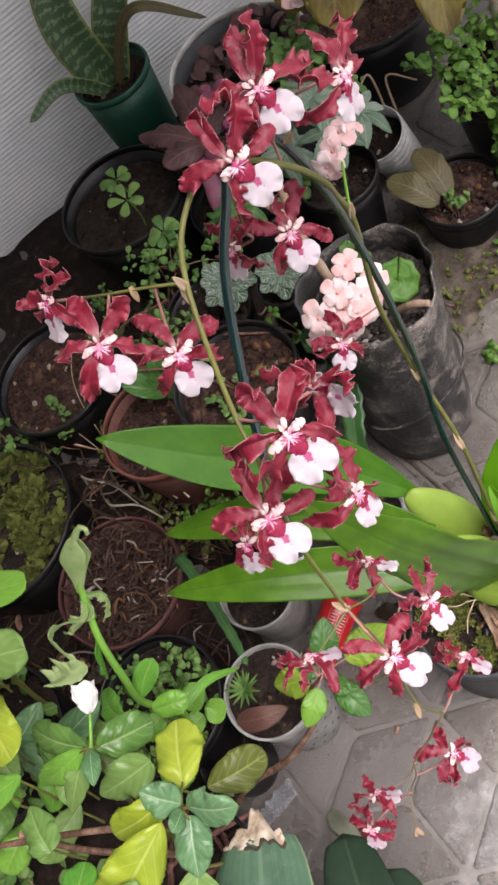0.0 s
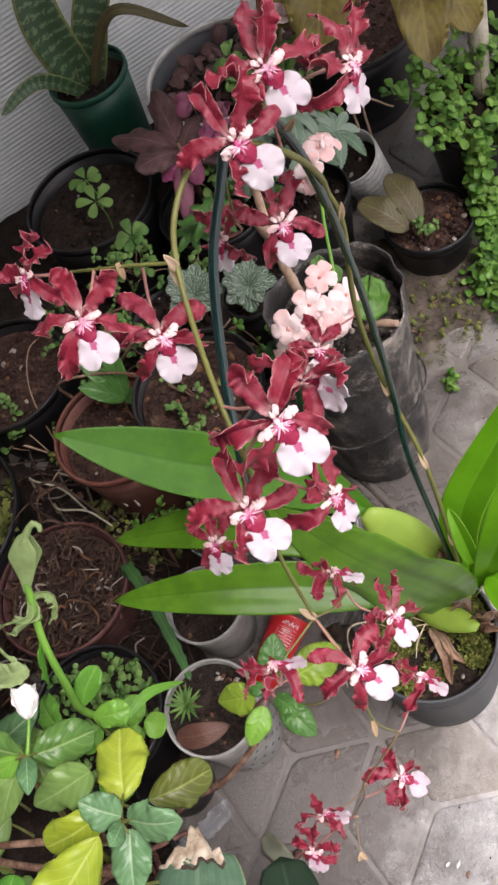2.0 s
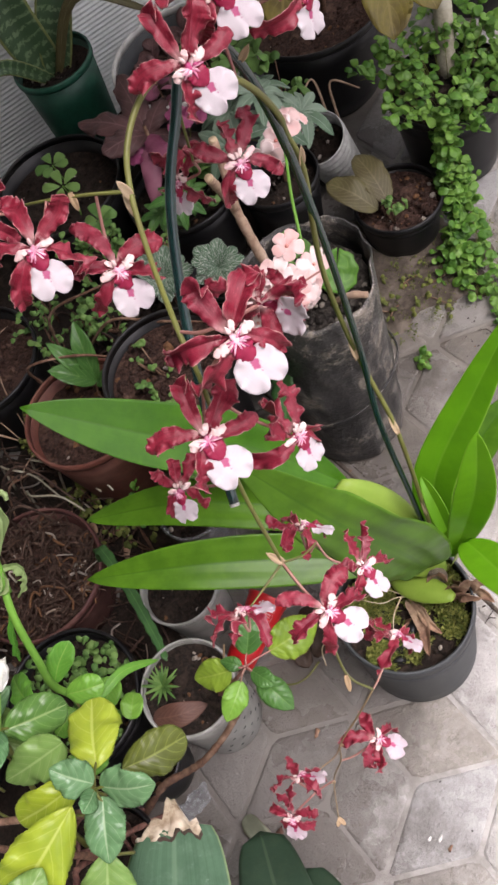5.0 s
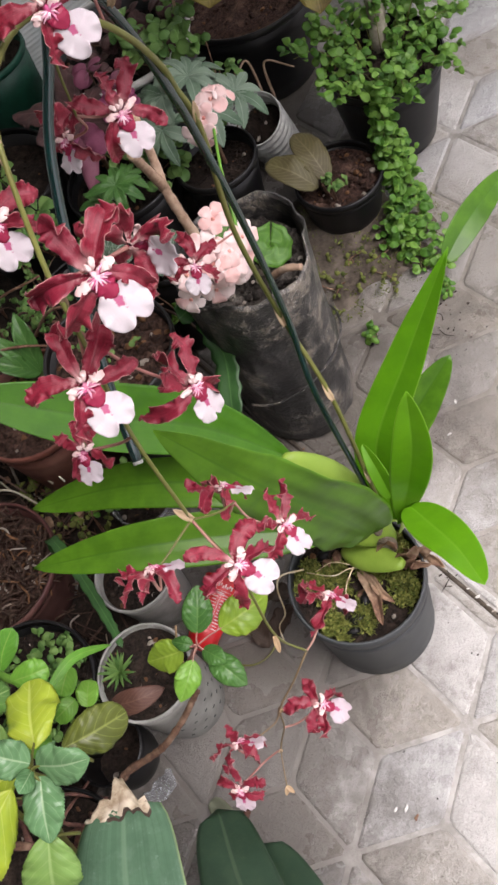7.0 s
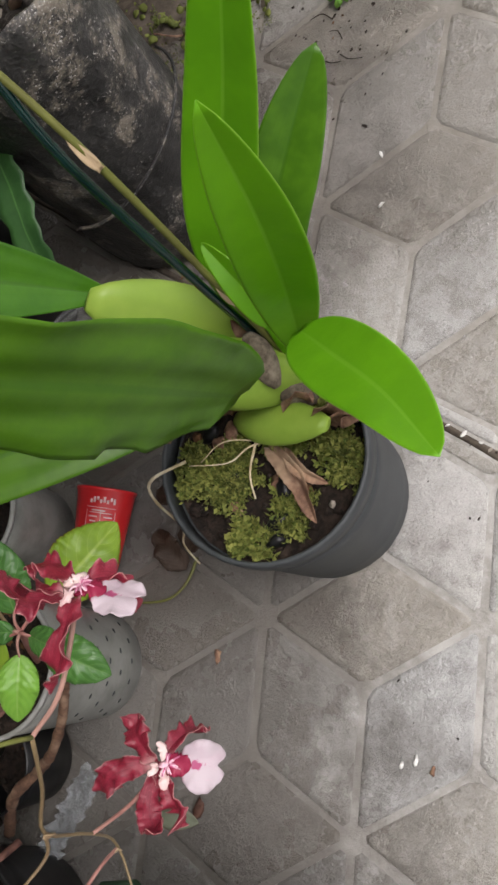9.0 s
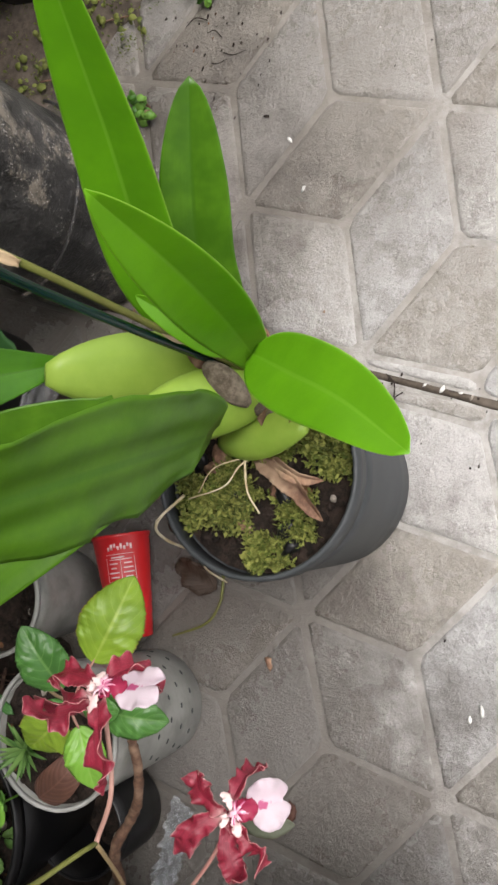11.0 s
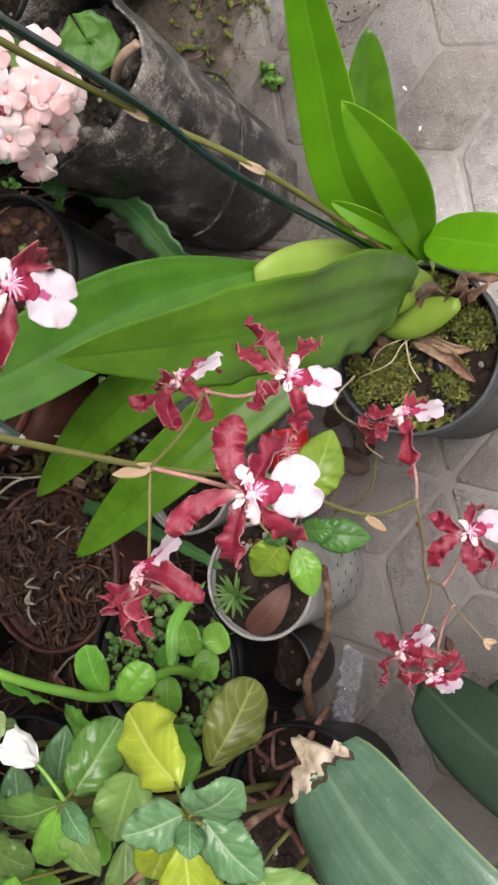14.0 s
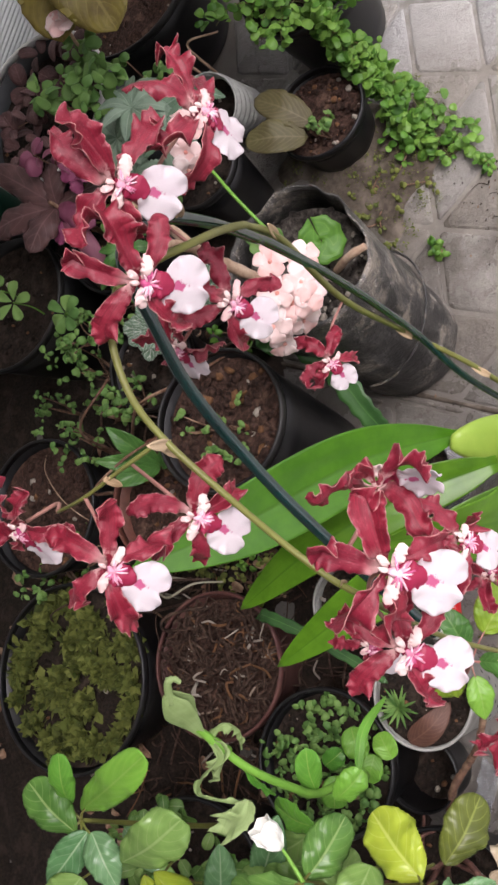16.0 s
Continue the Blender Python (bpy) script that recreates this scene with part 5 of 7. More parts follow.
round_leaf(ger, (0.356, 0.858, 0.425), 0.032, (-0.1, -0.6, 0.75), GERANIUM)
sprout(ger, [(0.34, 0.87, 0.385), (0.345, 0.868, 0.4), (0.356, 0.86, 0.424)], 0.002, JUICY)
for dx, dy, dz, r in ((-0.005, 0.05, 0.035, 0.014), (-0.025, 0.06, 0.045, 0.013), (-0.015, 0.07, 0.05, 0.012), (-0.035, 0.045, 0.04, 0.012)):
    c = V((0.35 + dx, 0.88 + dy, 0.39 + dz))
    round_leaf(ger, c, r, (-0.2, -0.5, 0.8), SEEDLING, 5)
    sprout(ger, [(0.34, 0.9, 0.385), (c + V((0.34, 0.9, 0.385))) / 2 + V((0, 0, 0.006)), c], 0.0012, JUICY, n=8, seg=6)

thorn = thing("crown_of_thorns", "woody tan branch with clusters of pale pink flowers", "flowering plant", at=(0.26, 0.92, 0.385))
sprout(thorn, [(0.285, 0.9, 0.37), (0.283, 0.912, 0.43), (0.28, 0.935, 0.5), (0.28, 0.954, 0.555)], 0.0085, TANBARK, "branch", 0.0072, n=26, seg=10, bumps=0.25)
sprout(thorn, [(0.28, 0.952, 0.55), (0.268, 0.94, 0.6), (0.253, 0.918, 0.655)], 0.0072, TANBARK, "branch", 0.006, n=16, seg=10, bumps=0.25)
sprout(thorn, [(0.28, 0.952, 0.55), (0.289, 0.965, 0.6), (0.292, 0.97, 0.655)], 0.0066, TANBARK, "branch", 0.006, n=16, seg=10, bumps=0.25)
for c, d in (((0.253, 0.918, 0.655), (-0.3, -0.4, 0.85)), ((0.292, 0.97, 0.655), (0.05, 0.1, 1.0))):
    me = merged([tube([V(c), V(c) + V(d) * 0.001, V(c) + V(d) * 0.0025], 0.0061, 0.0055, n=3, seg=10)])
    me.transform(Matrix.Translation(-V(thorn.location)))
    part("cut_end", me, BRACT, thorn, "pale cut branch end")
sprout(thorn, [(0.30, 0.90, 0.37), (0.33, 0.9, 0.43), (0.375, 0.98, 0.48), (0.425, 1.065, 0.5)], 0.003, JUICY, "flower_stalk", 0.0022, n=18, seg=7)
sprout(thorn, [(0.29, 0.89, 0.37), (0.287, 0.865, 0.45), (0.267, 0.835, 0.545)], 0.003, JUICY, "flower_stalk", 0.0022, n=18, seg=7)
sprout(thorn, [(0.33, 0.84, 0.39), (0.345, 0.81, 0.425), (0.362, 0.79, 0.43)], 0.006, TANBARK, "branch", 0.005, n=12, seg=8, bumps=0.3)


def pink_flower(c, face, s, seed):
    f = V(face).normalized()
    a = f.orthogonal().normalized()
    items = []
    for i in range(5):
        d = Matrix.Rotation(i * 1.257 + seed, 3, f) @ a
        k = s * (1.0 if i < 2 else 0.86)
        items.append(leaf([V(c), V(c) + d * k * 0.5 + f * k * 0.16, V(c) + d * k - f * k * 0.03], k * 0.82, f, a=0.8, b=0.4, n=12, m=7, base=0.12, ripple=0.14, fold=0.15, seed=seed + i))
    me = merged(items)
    me.transform(Matrix.Translation(-V(thorn.location)))
    blossom = part("blossom", me, PINK, thorn, "pale pink blossom")
    eye = merged([blob(V(c) + f * s * 0.07, s * 0.12, int(seed), 0.3, (1, 1, 1), 6)])
    eye.transform(Matrix.Translation(-V(thorn.location)))
    part("eye", eye, SALMON, blossom, "salmon red eye")


random.seed(5)
for i in range(13):
    d = V((math.cos(i * 2.4) * (0.35 + 0.075 * i), -0.5 + rnd(-0.3, 0.3), math.sin(i * 2.4) * (0.35 + 0.075 * i)))
    d.normalize()
    k = math.sqrt((i + 0.3) / 13)
    c = V((0.26, 0.812, 0.54)) + V((d.x * 0.068 * k, d.y * 0.03 - 0.02 * (1 - k), d.z * 0.068 * k + 0.015 * (1 - k)))
    pink_flower(c, d * 0.8 + V((-0.2, -0.7, 0.8)), rnd(0.022, 0.028), i)
for c, f, r in (((0.436, 1.075, 0.51), (-0.1, -0.2, 1.0), 0.03), ((0.455, 1.083, 0.505), (0.6, -0.1, 0.8), 0.026), ((0.41, 1.06, 0.505), (-0.6, -0.5, 0.6), 0.026), ((0.392, 1.058, 0.49), (-0.7, -0.7, 0.1), 0.03)):
    pink_flower(V(c), f, r, 40 + c[0] * 30)
# pots behind and beside
pot("round_pot", (0.085, 0.955), 0.104, 0.36, POT_BLACK, SOIL_RED, "black plastic pot with gravelly brown soil", fill=0.03, size=0.007, crumbs=240, seed=7)
pot("terracotta_pot", (-0.07, 1.075), 0.105, 0.24, TERRA, SOIL_RED, "wide terracotta plastic pot with brown soil", fill=0.035, size=0.005, crumbs=220, seed=8)
t2 = pot("terracotta_pot", (-0.295, 0.925), 0.118, 0.15, TERRA_DARK, SOIL_RED, "dark terracotta pot packed with dry fibrous roots", fill=0.03, size=0.004, crumbs=120, seed=9)
mossy = pot("mossy_pot", (-0.43, 1.16), 0.16, 0.2, POT_BLACK, SOIL, "large black plastic pot overgrown with dull moss", fill=0.03, size=0.005, crumbs=160, seed=10)
pot("black_pot", (-0.19, 1.36), 0.125, 0.2, POT_BLACK, SOIL_RED, "black plastic pot of bare brown soil", fill=0.03, size=0.006, crumbs=200, seed=11)
pot("seedling_pot", (0.14, 1.59), 0.135, 0.24, POT_BLACK, SOIL, "black pot with seedlings beside the ribbed wall", fill=0.04, seed=12)
low = pot("black_pot", (-0.325, 0.675), 0.105, 0.2, POT_BLACK, SOIL, "black plastic pot full of green seedlings", fill=0.03, crumbs=240, seed=13)
pot("leaf_pot", (0.655, 1.165), 0.085, 0.1, POT_BLACK, SOIL_RED, "low black pot with brown soil and two khaki leaves", fill=0.018, size=0.005, crumbs=220, seed=14, base=0.85)
ridge = pot("ridged_pot", (0.672, 1.385), 0.056, 0.17, GREYPOT, SOIL, "small ridged grey pot", fill=0.05, base=0.8, ribs=7, rim=0.001, lip=0.006, crumbs=40, seed=15)
ridge.rotation_euler, ridge.location = (radians(12), radians(-20), 0), (0.665, 1.385, 0.012)
CRX, CRY = 0.85, 1.24
creep_pot = pot("creeper_pot", (CRX, CRY), 0.115, 0.2, POT_BLACK, SOIL, "black pot hung with a green creeper", fill=0.02, seed=16)
pot("black_pot", (0.80, 1.63), 0.16, 0.22, POT_BLACK, SOIL_RED, "wide black pot with brown soil", fill=0.03, seed=17)
pot("black_pot", (1.22, 1.62), 0.15, 0.2, POT_BLACK, SOIL, "black pot near the ribbed wall", fill=0.03, seed=18)
pot("rimmed_pot", (0.49, 1.585), 0.145, 0.33, POT_DARK, SOIL, "large dark pot with a pale thick rim among foliage", fill=0.05, rim=0.006, base=0.8, seed=19, rim_mat=WHITEPL)
pot("purple_pot", (0.33, 1.42), 0.11, 0.2, POT_BLACK, SOIL, "black pot with purple-leaved plants", fill=0.03, seed=20)
pot("fern_pot", (0.485, 1.3), 0.078, 0.2, POT_BLACK, SOIL, "black pot with silvery foliage", fill=0.03, seed=21)
pot("green_pot", (0.29, 1.82), 0.085, 0.32, GREENPOT, SOIL, "dark green pot of a snake plant", fill=0.03, seed=22)
pot("black_pot", (0.13, 1.24), 0.085, 0.2, POT_BLACK, SOIL, "black pot with silver rosettes", fill=0.025, seed=23)
pot("black_pot", (0.266, 1.145), 0.052, 0.24, POT_BLACK, SOIL, "narrow black pot under a silver-striped rosette", fill=0.015, crumbs=60, seed=33)
pot("black_pot", (-0.43, 0.45), 0.11, 0.16, POT_BLACK, SOIL, "black pot under leafy stems", fill=0.03, seed=24)
pot("black_pot", (-0.6, 0.8), 0.13, 0.2, POT_BLACK, SOIL, "black pot with dry earth", fill=0.03, seed=25)
pot("black_pot", (-0.297, 0.567), 0.055, 0.1, POT_BLACK, SOIL, "small black pot in the shade beside the plastic tub", fill=0.085, base=0.9, rim=0.001, lip=0.003, crumbs=60, seed=32)
# cups
cup2 = pot("plastic_tub", (-0.169, 0.577), 0.07, 0.205, CLOUDY, SOIL, "cloudy white plastic tub with speckled sides and dark soil", fill=0.012, base=0.86, rim=0.0022, lip=0.005, crumbs=200, seed=26, category="plastic tub", rim_mat=CUPRIM)
cup1 = pot("plastic_cup", (-0.105, 0.745), 0.064, 0.15, CLOUDY, SOIL, "cloudy plastic cup with dark soil", fill=0.02, base=0.8, rim=0.0022, lip=0.005, crumbs=160, seed=27, category="plastic cup", rim_mat=CUPRIM)
pot("plastic_cup", (0.118, 0.735), 0.062, 0.15, CLEAR, SOIL, "clear ribbed plastic cup", fill=0.05, base=0.85, rim=0.003, lip=0.006, ribs=6, crumbs=80, seed=28, category="plastic cup")
pot("plastic_cup", (-0.02, 0.86), 0.055, 0.13, CLEAR, SOIL, "clear plastic cup with weeds", fill=0.02, base=0.85, rim=0.003, lip=0.006, crumbs=80, seed=29, category="plastic cup")
for cup, r, h, base, lo in ((cup2, 0.07, 0.205, 0.86, 0.05), (cup1, 0.064, 0.15, 0.8, 0.01)):
    rows = [(0.001, lo), (r * (base + (1 - base) * lo / h) - 0.006, lo)] + [(r * (base + (1 - base) * z / h) - 0.0045, z) for z in (lo + 0.02, h * 0.5, h * 0.75, h - 0.032)] + [(0.001, h - 0.034)]
    part("soil_core", merged([lathe(rows, 32, 0.03, 5)]), SOIL, cup)
dots = []
for i in range(9):
    for j in range(4):
        w = radians(-110 + i * 21 + (10 if j % 2 else 0))
        z = 0.03 + j * 0.026
        r = 0.07 * (0.86 + 0.14 * z / 0.205)
        dots.append(moved(blob((0, 0, 0), 0.0026, i + j, 0.1, (1.3, 0.7, 0.3), 6), Matrix.Translation((r * math.cos(w), r * math.sin(w), z)) @ V((math.cos(w), math.sin(w), 0)).to_track_quat("Z", "Y").to_matrix().to_4x4()))
tagged(part("specks", merged(dots), POT_DARK, cup2, "dark specks"), kind="stuff")
# tapered red cup
can = thing("paper_cup", "tapered red drink cup with white print lying on the patio", "cup", at=(-0.054, 0.653, 0.033))
can.rotation_euler = (0, radians(-3), math.atan2(0.051, 0.086))


def cup_radius(x):
    return 0.0335 + (x - 0.058) * 0.085


prc = [(cup_radius(x), x) for x in (-0.06, -0.03, 0.0, 0.03, 0.055)] + [(0.0343, 0.0565), (0.0348, 0.059), (0.034, 0.0605), (0.0325, 0.0595), (0.0318, 0.055), (0.0235, -0.055), (0.0228, -0.06)]
rotx = Matrix.Rotation(radians(90), 4, "Y")
part("cup_body", merged([moved(lathe(prc, 48, closed=True), rotx)]), CANRED, can)
part("cup_base", merged([moved(lathe([(0.0, -0.056), (0.0232, -0.056), (0.0232, -0.054), (0.0, -0.054)], 32), rotx)]), WHITEPL, can, "white paper base")


def cup_bar(x, w, width, height):
    """A raised print bar at x along the cup, w metres round it."""
    rows = []
    for i in range(2):
        row, at = [], x + (i - 0.5) * height
        r = cup_radius(at) + 0.0004
        for j in range(9):
            a = radians(-25) + (w + (j / 8 - 0.5) * width) / r
            row.append(V((at, r * math.sin(a), r * math.cos(a))))
        rows.append(row)
    return shell(rows, 0.0003)


for k, x in enumerate((0.0455, 0.0475, 0.0445, 0.0465, 0.0445, 0.0475, 0.046, 0.044)):
    part("print_mark", merged([cup_bar(x, -0.014 + k * 0.0038, 0.0026, 0.0065 if k % 3 == 0 else 0.0042)]), INK, can, "white print")
for x, w, wd, h in ((0.0375, 0.0, 0.034, 0.0006), (0.034, 0.003, 0.016, 0.0016), (0.0315, 0.0, 0.026, 0.001)):
    part("print_bar", merged([cup_bar(x, w, wd, h)]), INK, can, "white print")
for k in range(11):
    for w, wd in ((-0.0085, rnd(0.008, 0.013)), (0.0085, rnd(0.006, 0.012))):
        part("print_bar", merged([cup_bar(0.027 - k * 0.0052, w, wd, 0.0016)]), INK, can, "white print")
for w in (-0.0165, 0.0, 0.0165):
    part("print_bar", merged([cup_bar(0.004, w, 0.0006, 0.06)]), INK, can, "white print")

# fibrous roots over the dark terracotta pot
items = []
for i in range(330):
    q, w = 0.11 * math.sqrt(random.random()), rnd(0, 6.28)
    c = V((q * math.cos(w), q * math.sin(w), 0.123 + rnd(0, 0.022)))
    d = V((rnd(-1, 1), rnd(-1, 1), rnd(-0.3, 0.3))).normalized() * rnd(0.008, 0.026)
    e = V((rnd(-1, 1), rnd(-1, 1), rnd(0.2, 1))) * 0.014
    items.append(tube([c - d, c + e, c + d], rnd(0.0009, 0.0028), None, n=7, seg=5))
tagged(part("root_tangle", merged(items), FIBRE, t2, "tangle of dry brown roots"), kind="stuff")
litter = []
for i in range(420):
    x, y = rnd(-0.62, -0.12), rnd(0.74, 1.25)
    c = V((x, y, rnd(0.0, 0.05)))
    d = V((rnd(-1, 1), rnd(-1, 1), rnd(-0.2, 0.3))).normalized() * rnd(0.01, 0.05)
    litter.append(tube([c - d, c + V((rnd(-1, 1), rnd(-1, 1), rnd(0, 1))) * 0.01, c + d], rnd(0.0008, 0.0024), None, n=6, seg=5))
lit = part("twig_litter", merged(litter), FIBRE, None)
tagged(lit, "dry twigs and root litter heaped between the pots", "plant litter", kind="stuff")
# earth and rotted leaves on the floor under the pots
vs, fs, us, n = [], [], [], 60
for i in range(n + 1):
    for j in range(n + 1):
        x, y = -1.0 + 1.5 * i / n, 0.55 + 1.42 * j / n
        edge = min(1.0, max(0.0, ((y - 0.55) * 1.3 - (x + 0.28) * 1.25 + 0.06 * noise.noise((x * 9, y * 9, 2))) * 6))
        vs.append(V((x, y, -0.02 + edge * (0.026 + 0.016 * noise.noise((x * 13, y * 13, 5)) + 0.008 * noise.noise((x * 45, y * 45, 7))))))
        us.append((x, y))
for i in range(n):
    for j in range(n):
        a = i * (n + 1) + j
        fs.append((a, a + n + 1, a + n + 2, a + 1))
earth = part("spilt_earth", merged([(vs, fs, us)]), SOIL, None)
tagged(earth, "dark spilt earth and rotted leaves under the pots", "soil", kind="stuff")

vs, fs, us, n = [], [], [], 36
for i in range(n + 1):
    for j in range(n + 1):
        x, y = 0.36 + 0.5 * i / n, 0.86 + 0.45 * j / n
        d = math.hypot((x - 0.6) / 0.2, (y - 1.09) / 0.19)
        edge = min(1.0, max(0.0, (1.0 - d + 0.5 * noise.noise((x * 14, y * 14, 4))) * 3))
        vs.append(V((x, y, -0.014 + edge * (0.02 + 0.006 * noise.noise((x * 40, y * 40, 6))))))
        us.append((x, y))
for i in range(n):
    for j in range(n):
        a = i * (n + 1) + j
        fs.append((a, a + n + 1, a + n + 2, a + 1))
damp = part("damp_earth", merged([(vs, fs, us)]), DIRT, None)
tagged(damp, "thin mossy earth on the paving between the pots", "soil", kind="stuff")
damp_moss = []
for i in range(420):
    w, q = rnd(0, 6.28), math.sqrt(random.random())
    damp_moss += tuft((0.6 + 0.19 * q * math.cos(w), 1.08 + 0.17 * q * math.sin(w), 0.006), 0.006, 6, 0.006, i)
tagged(part("moss", merged(damp_moss), MOSS_DARK, damp, "", smooth=False), kind="stuff")
for i, (x, y, w) in enumerate(((0.03, 0.575, 20), (-0.01, 0.585, 80), (0.045, 0.62, 140))):
    d = V((math.cos(radians(w)), math.sin(radians(w)), 0)) * 0.03
    c = V((x, y, 0.008))
    o = part("dead_leaf", merged([leaf([c - d, c + V((0, 0, 0.01)), c + d], 0.032, (0, 0, 1), n=14, m=7, ripple=0.45, fold=0.4, seed=i)]), DEADLEAF, None)
    tagged(o, "dead brown leaf on the floor beside the can", "dead leaf", group="dead leaves")

random.seed(91)
bits = []
for i in range(240):
    x, y = rnd(-0.75, 0.35), rnd(0.7, 1.6)
    if (y - 0.55) * 1.3 - (x + 0.28) * 1.25 < 0.25:
        continue
    c, w = V((x, y, rnd(0.008, 0.03))), rnd(0, 6.28)
    d = V((math.cos(w), math.sin(w), rnd(-0.3, 0.3))) * rnd(0.008, 0.022)
    bits.append(leaf([c - d, c + V((0, 0, 0.006)), c + d], rnd(0.008, 0.02), (rnd(-0.5, 0.5), rnd(-0.5, 0.5), 1), n=6, m=5, fold=0.4, ripple=0.3, seed=i))
tagged(part("leaf_litter", merged(bits), HUSK, None), "dry brown leaf litter on the earth between the pots", "plant litter", kind="stuff")

# moss in the large black pot
mo = part("moss", moss_bed(0, 0, 0.145, 0.17, 1100, 9, 0.03, -0.1), MOSS_DARK, mossy, "dull green moss", smooth=False)
tagged(mo, kind="stuff")

# seedlings in the low black pot
sd = thing("seedlings", "low green seedlings covering a black pot", "seedlings", at=(-0.325, 0.675, 0.17))
spots = []
for i in range(120):
    q, w = 0.095 * math.sqrt(random.random()), rnd(0, 6.28)
    spots.append((-0.325 + q * math.cos(w), 0.675 + q * math.sin(w), 0.172 + rnd(0.004, 0.03)))
leaflets(spots, 0.013, SEEDLING, sd, "foliage", "small green seedling leaves")
for i, (x, y, z, r) in enumerate(((-0.262, 0.63, 0.235, 0.022), (-0.285, 0.60, 0.225, 0.02), (-0.24, 0.585, 0.25, 0.019), (-0.245, 0.60, 0.225, 0.012), (-0.30, 0.655, 0.225, 0.018), (-0.335, 0.63, 0.24, 0.022))):
    d = V((rnd(-1, 1), rnd(-1, 1), 0)).normalized() * r
    simple_leaf(sd, V((x, y, z)) - d, V((x, y, z)) + d, r * 1.7, SHARP, a=0.45, b=0.4)
    sprout(sd, [(x - 0.01, y + 0.015, 0.175), (x - 0.005, y + 0.005, z - 0.02), V((x, y, z)) - d], 0.0012, JUICY, n=8, seg=6)

# tub plant with toothed leaves and a little spiky rosette
bus = thing("busy_lizzie", "small busy lizzie with fresh green leaves in the plastic tub", "busy lizzie", at=(-0.145, 0.55, 0.18))
hub = V((-0.073, 0.502, 0.325))
sprout(bus, [(-0.145, 0.55, 0.17), (-0.105, 0.52, 0.26), hub], 0.0038, PEDICEL, n=14, seg=8, bumps=0.2)
for start, tip, w, mt in ((0.2, (-0.024, 0.552, 0.36), 0.04, YOUNG), (0.32, (0.038, 0.505, 0.3), 0.054, IMPAT_LIME), (0.25, (-0.054, 0.428, 0.3), 0.037, YOUNG), (0.25, (-0.134, 0.466, 0.305), 0.034, SHARP), (0.28, (-0.141, 0.543, 0.295), 0.046, IMPAT_LIME), (0.2, (-0.055, 0.458, 0.33), 0.026, YOUNG), (0.15, (-0.096, 0.53, 0.325), 0.02, YOUNG)):
    d = V(tip) - hub
    simple_leaf(bus, hub + d * start, tip, w, mt, face=(0.1, -0.5, 0.87), teeth=0.02, n=44, m=15, a=0.62, b=0.8, quilt=0.06, ribs=7, sag=0.25, fold=0.2)
    sprout(bus, [hub, hub + d * start * 0.5 + V((0, 0, 0.004)), hub + d * (start + 0.04)], 0.0016, PEDICEL, "petiole", n=8, seg=6)
sprout(bus, [(-0.12, 0.54, 0.2), (-0.1, 0.545, 0.27), (-0.083, 0.555, 0.3)], 0.0022, BRACT, "dry_stalk", n=10, seg=6)
agv = thing("spiky_rosette", "tiny pale green spiky rosette in the plastic tub", "succulent", at=(-0.198, 0.602, 0.175))
for i in range(26):
    w, e = i * 2.4, 0.25 + 0.9 * i / 26
    d = V((math.cos(w) * math.sin(e + 0.3), math.sin(w) * math.sin(e + 0.3), math.cos(e + 0.3)))
    simple_leaf(agv, (-0.198, 0.602, 0.2), V((-0.198, 0.602, 0.2)) + d * rnd(0.028, 0.036), 0.0048, SEEDLING, arch=0.05, a=0.3, b=0.8, base=0.5, n=6, m=5, ripple=0)
sprout(agv, [(-0.198, 0.602, 0.165), (-0.198, 0.602, 0.185), (-0.198, 0.602, 0.202)], 0.004, JUICY, n=4, seg=6)
bl = part("fallen_leaf", merged([leaf([(-0.236, 0.572, 0.195), (-0.2, 0.55, 0.207), (-0.158, 0.54, 0.198)], 0.036, (0, -0.3, 1), n=16, m=9, fold=0.15)]), BROWNLEAF, None)
tagged(bl, "fallen reddish brown leaf lying in the plastic tub", "fallen leaf")
twig = part("leaning_branch", merged([tube([(-0.122, 0.502, 0.205), (-0.14, 0.5, 0.19), (-0.172, 0.498, 0.162), (-0.215, 0.499, 0.132), (-0.25, 0.508, 0.11), (-0.29, 0.514, 0.105), (-0.345, 0.512, 0.06)], 0.0042, 0.0062, n=90, seg=10, bumps=0.28)]), BARK, None)
tagged(twig, "gnarled brown woody stem leaning on the plastic tub", "woody stem")

# busy lizzies in the foreground
def lizzie(label, foot, hub):
    th = thing("busy_lizzie", label, "busy lizzie", "busy lizzies", at=foot)
    h, f = V(hub), V(foot)
    sprout(th, [f, f * 0.6 + h * 0.4 + V((rnd(-1, 1), rnd(-1, 1), 0)) * 0.02, h], 0.005, STEM, "stem", 0.0028, n=26, seg=9, bumps=0.2)
    return th


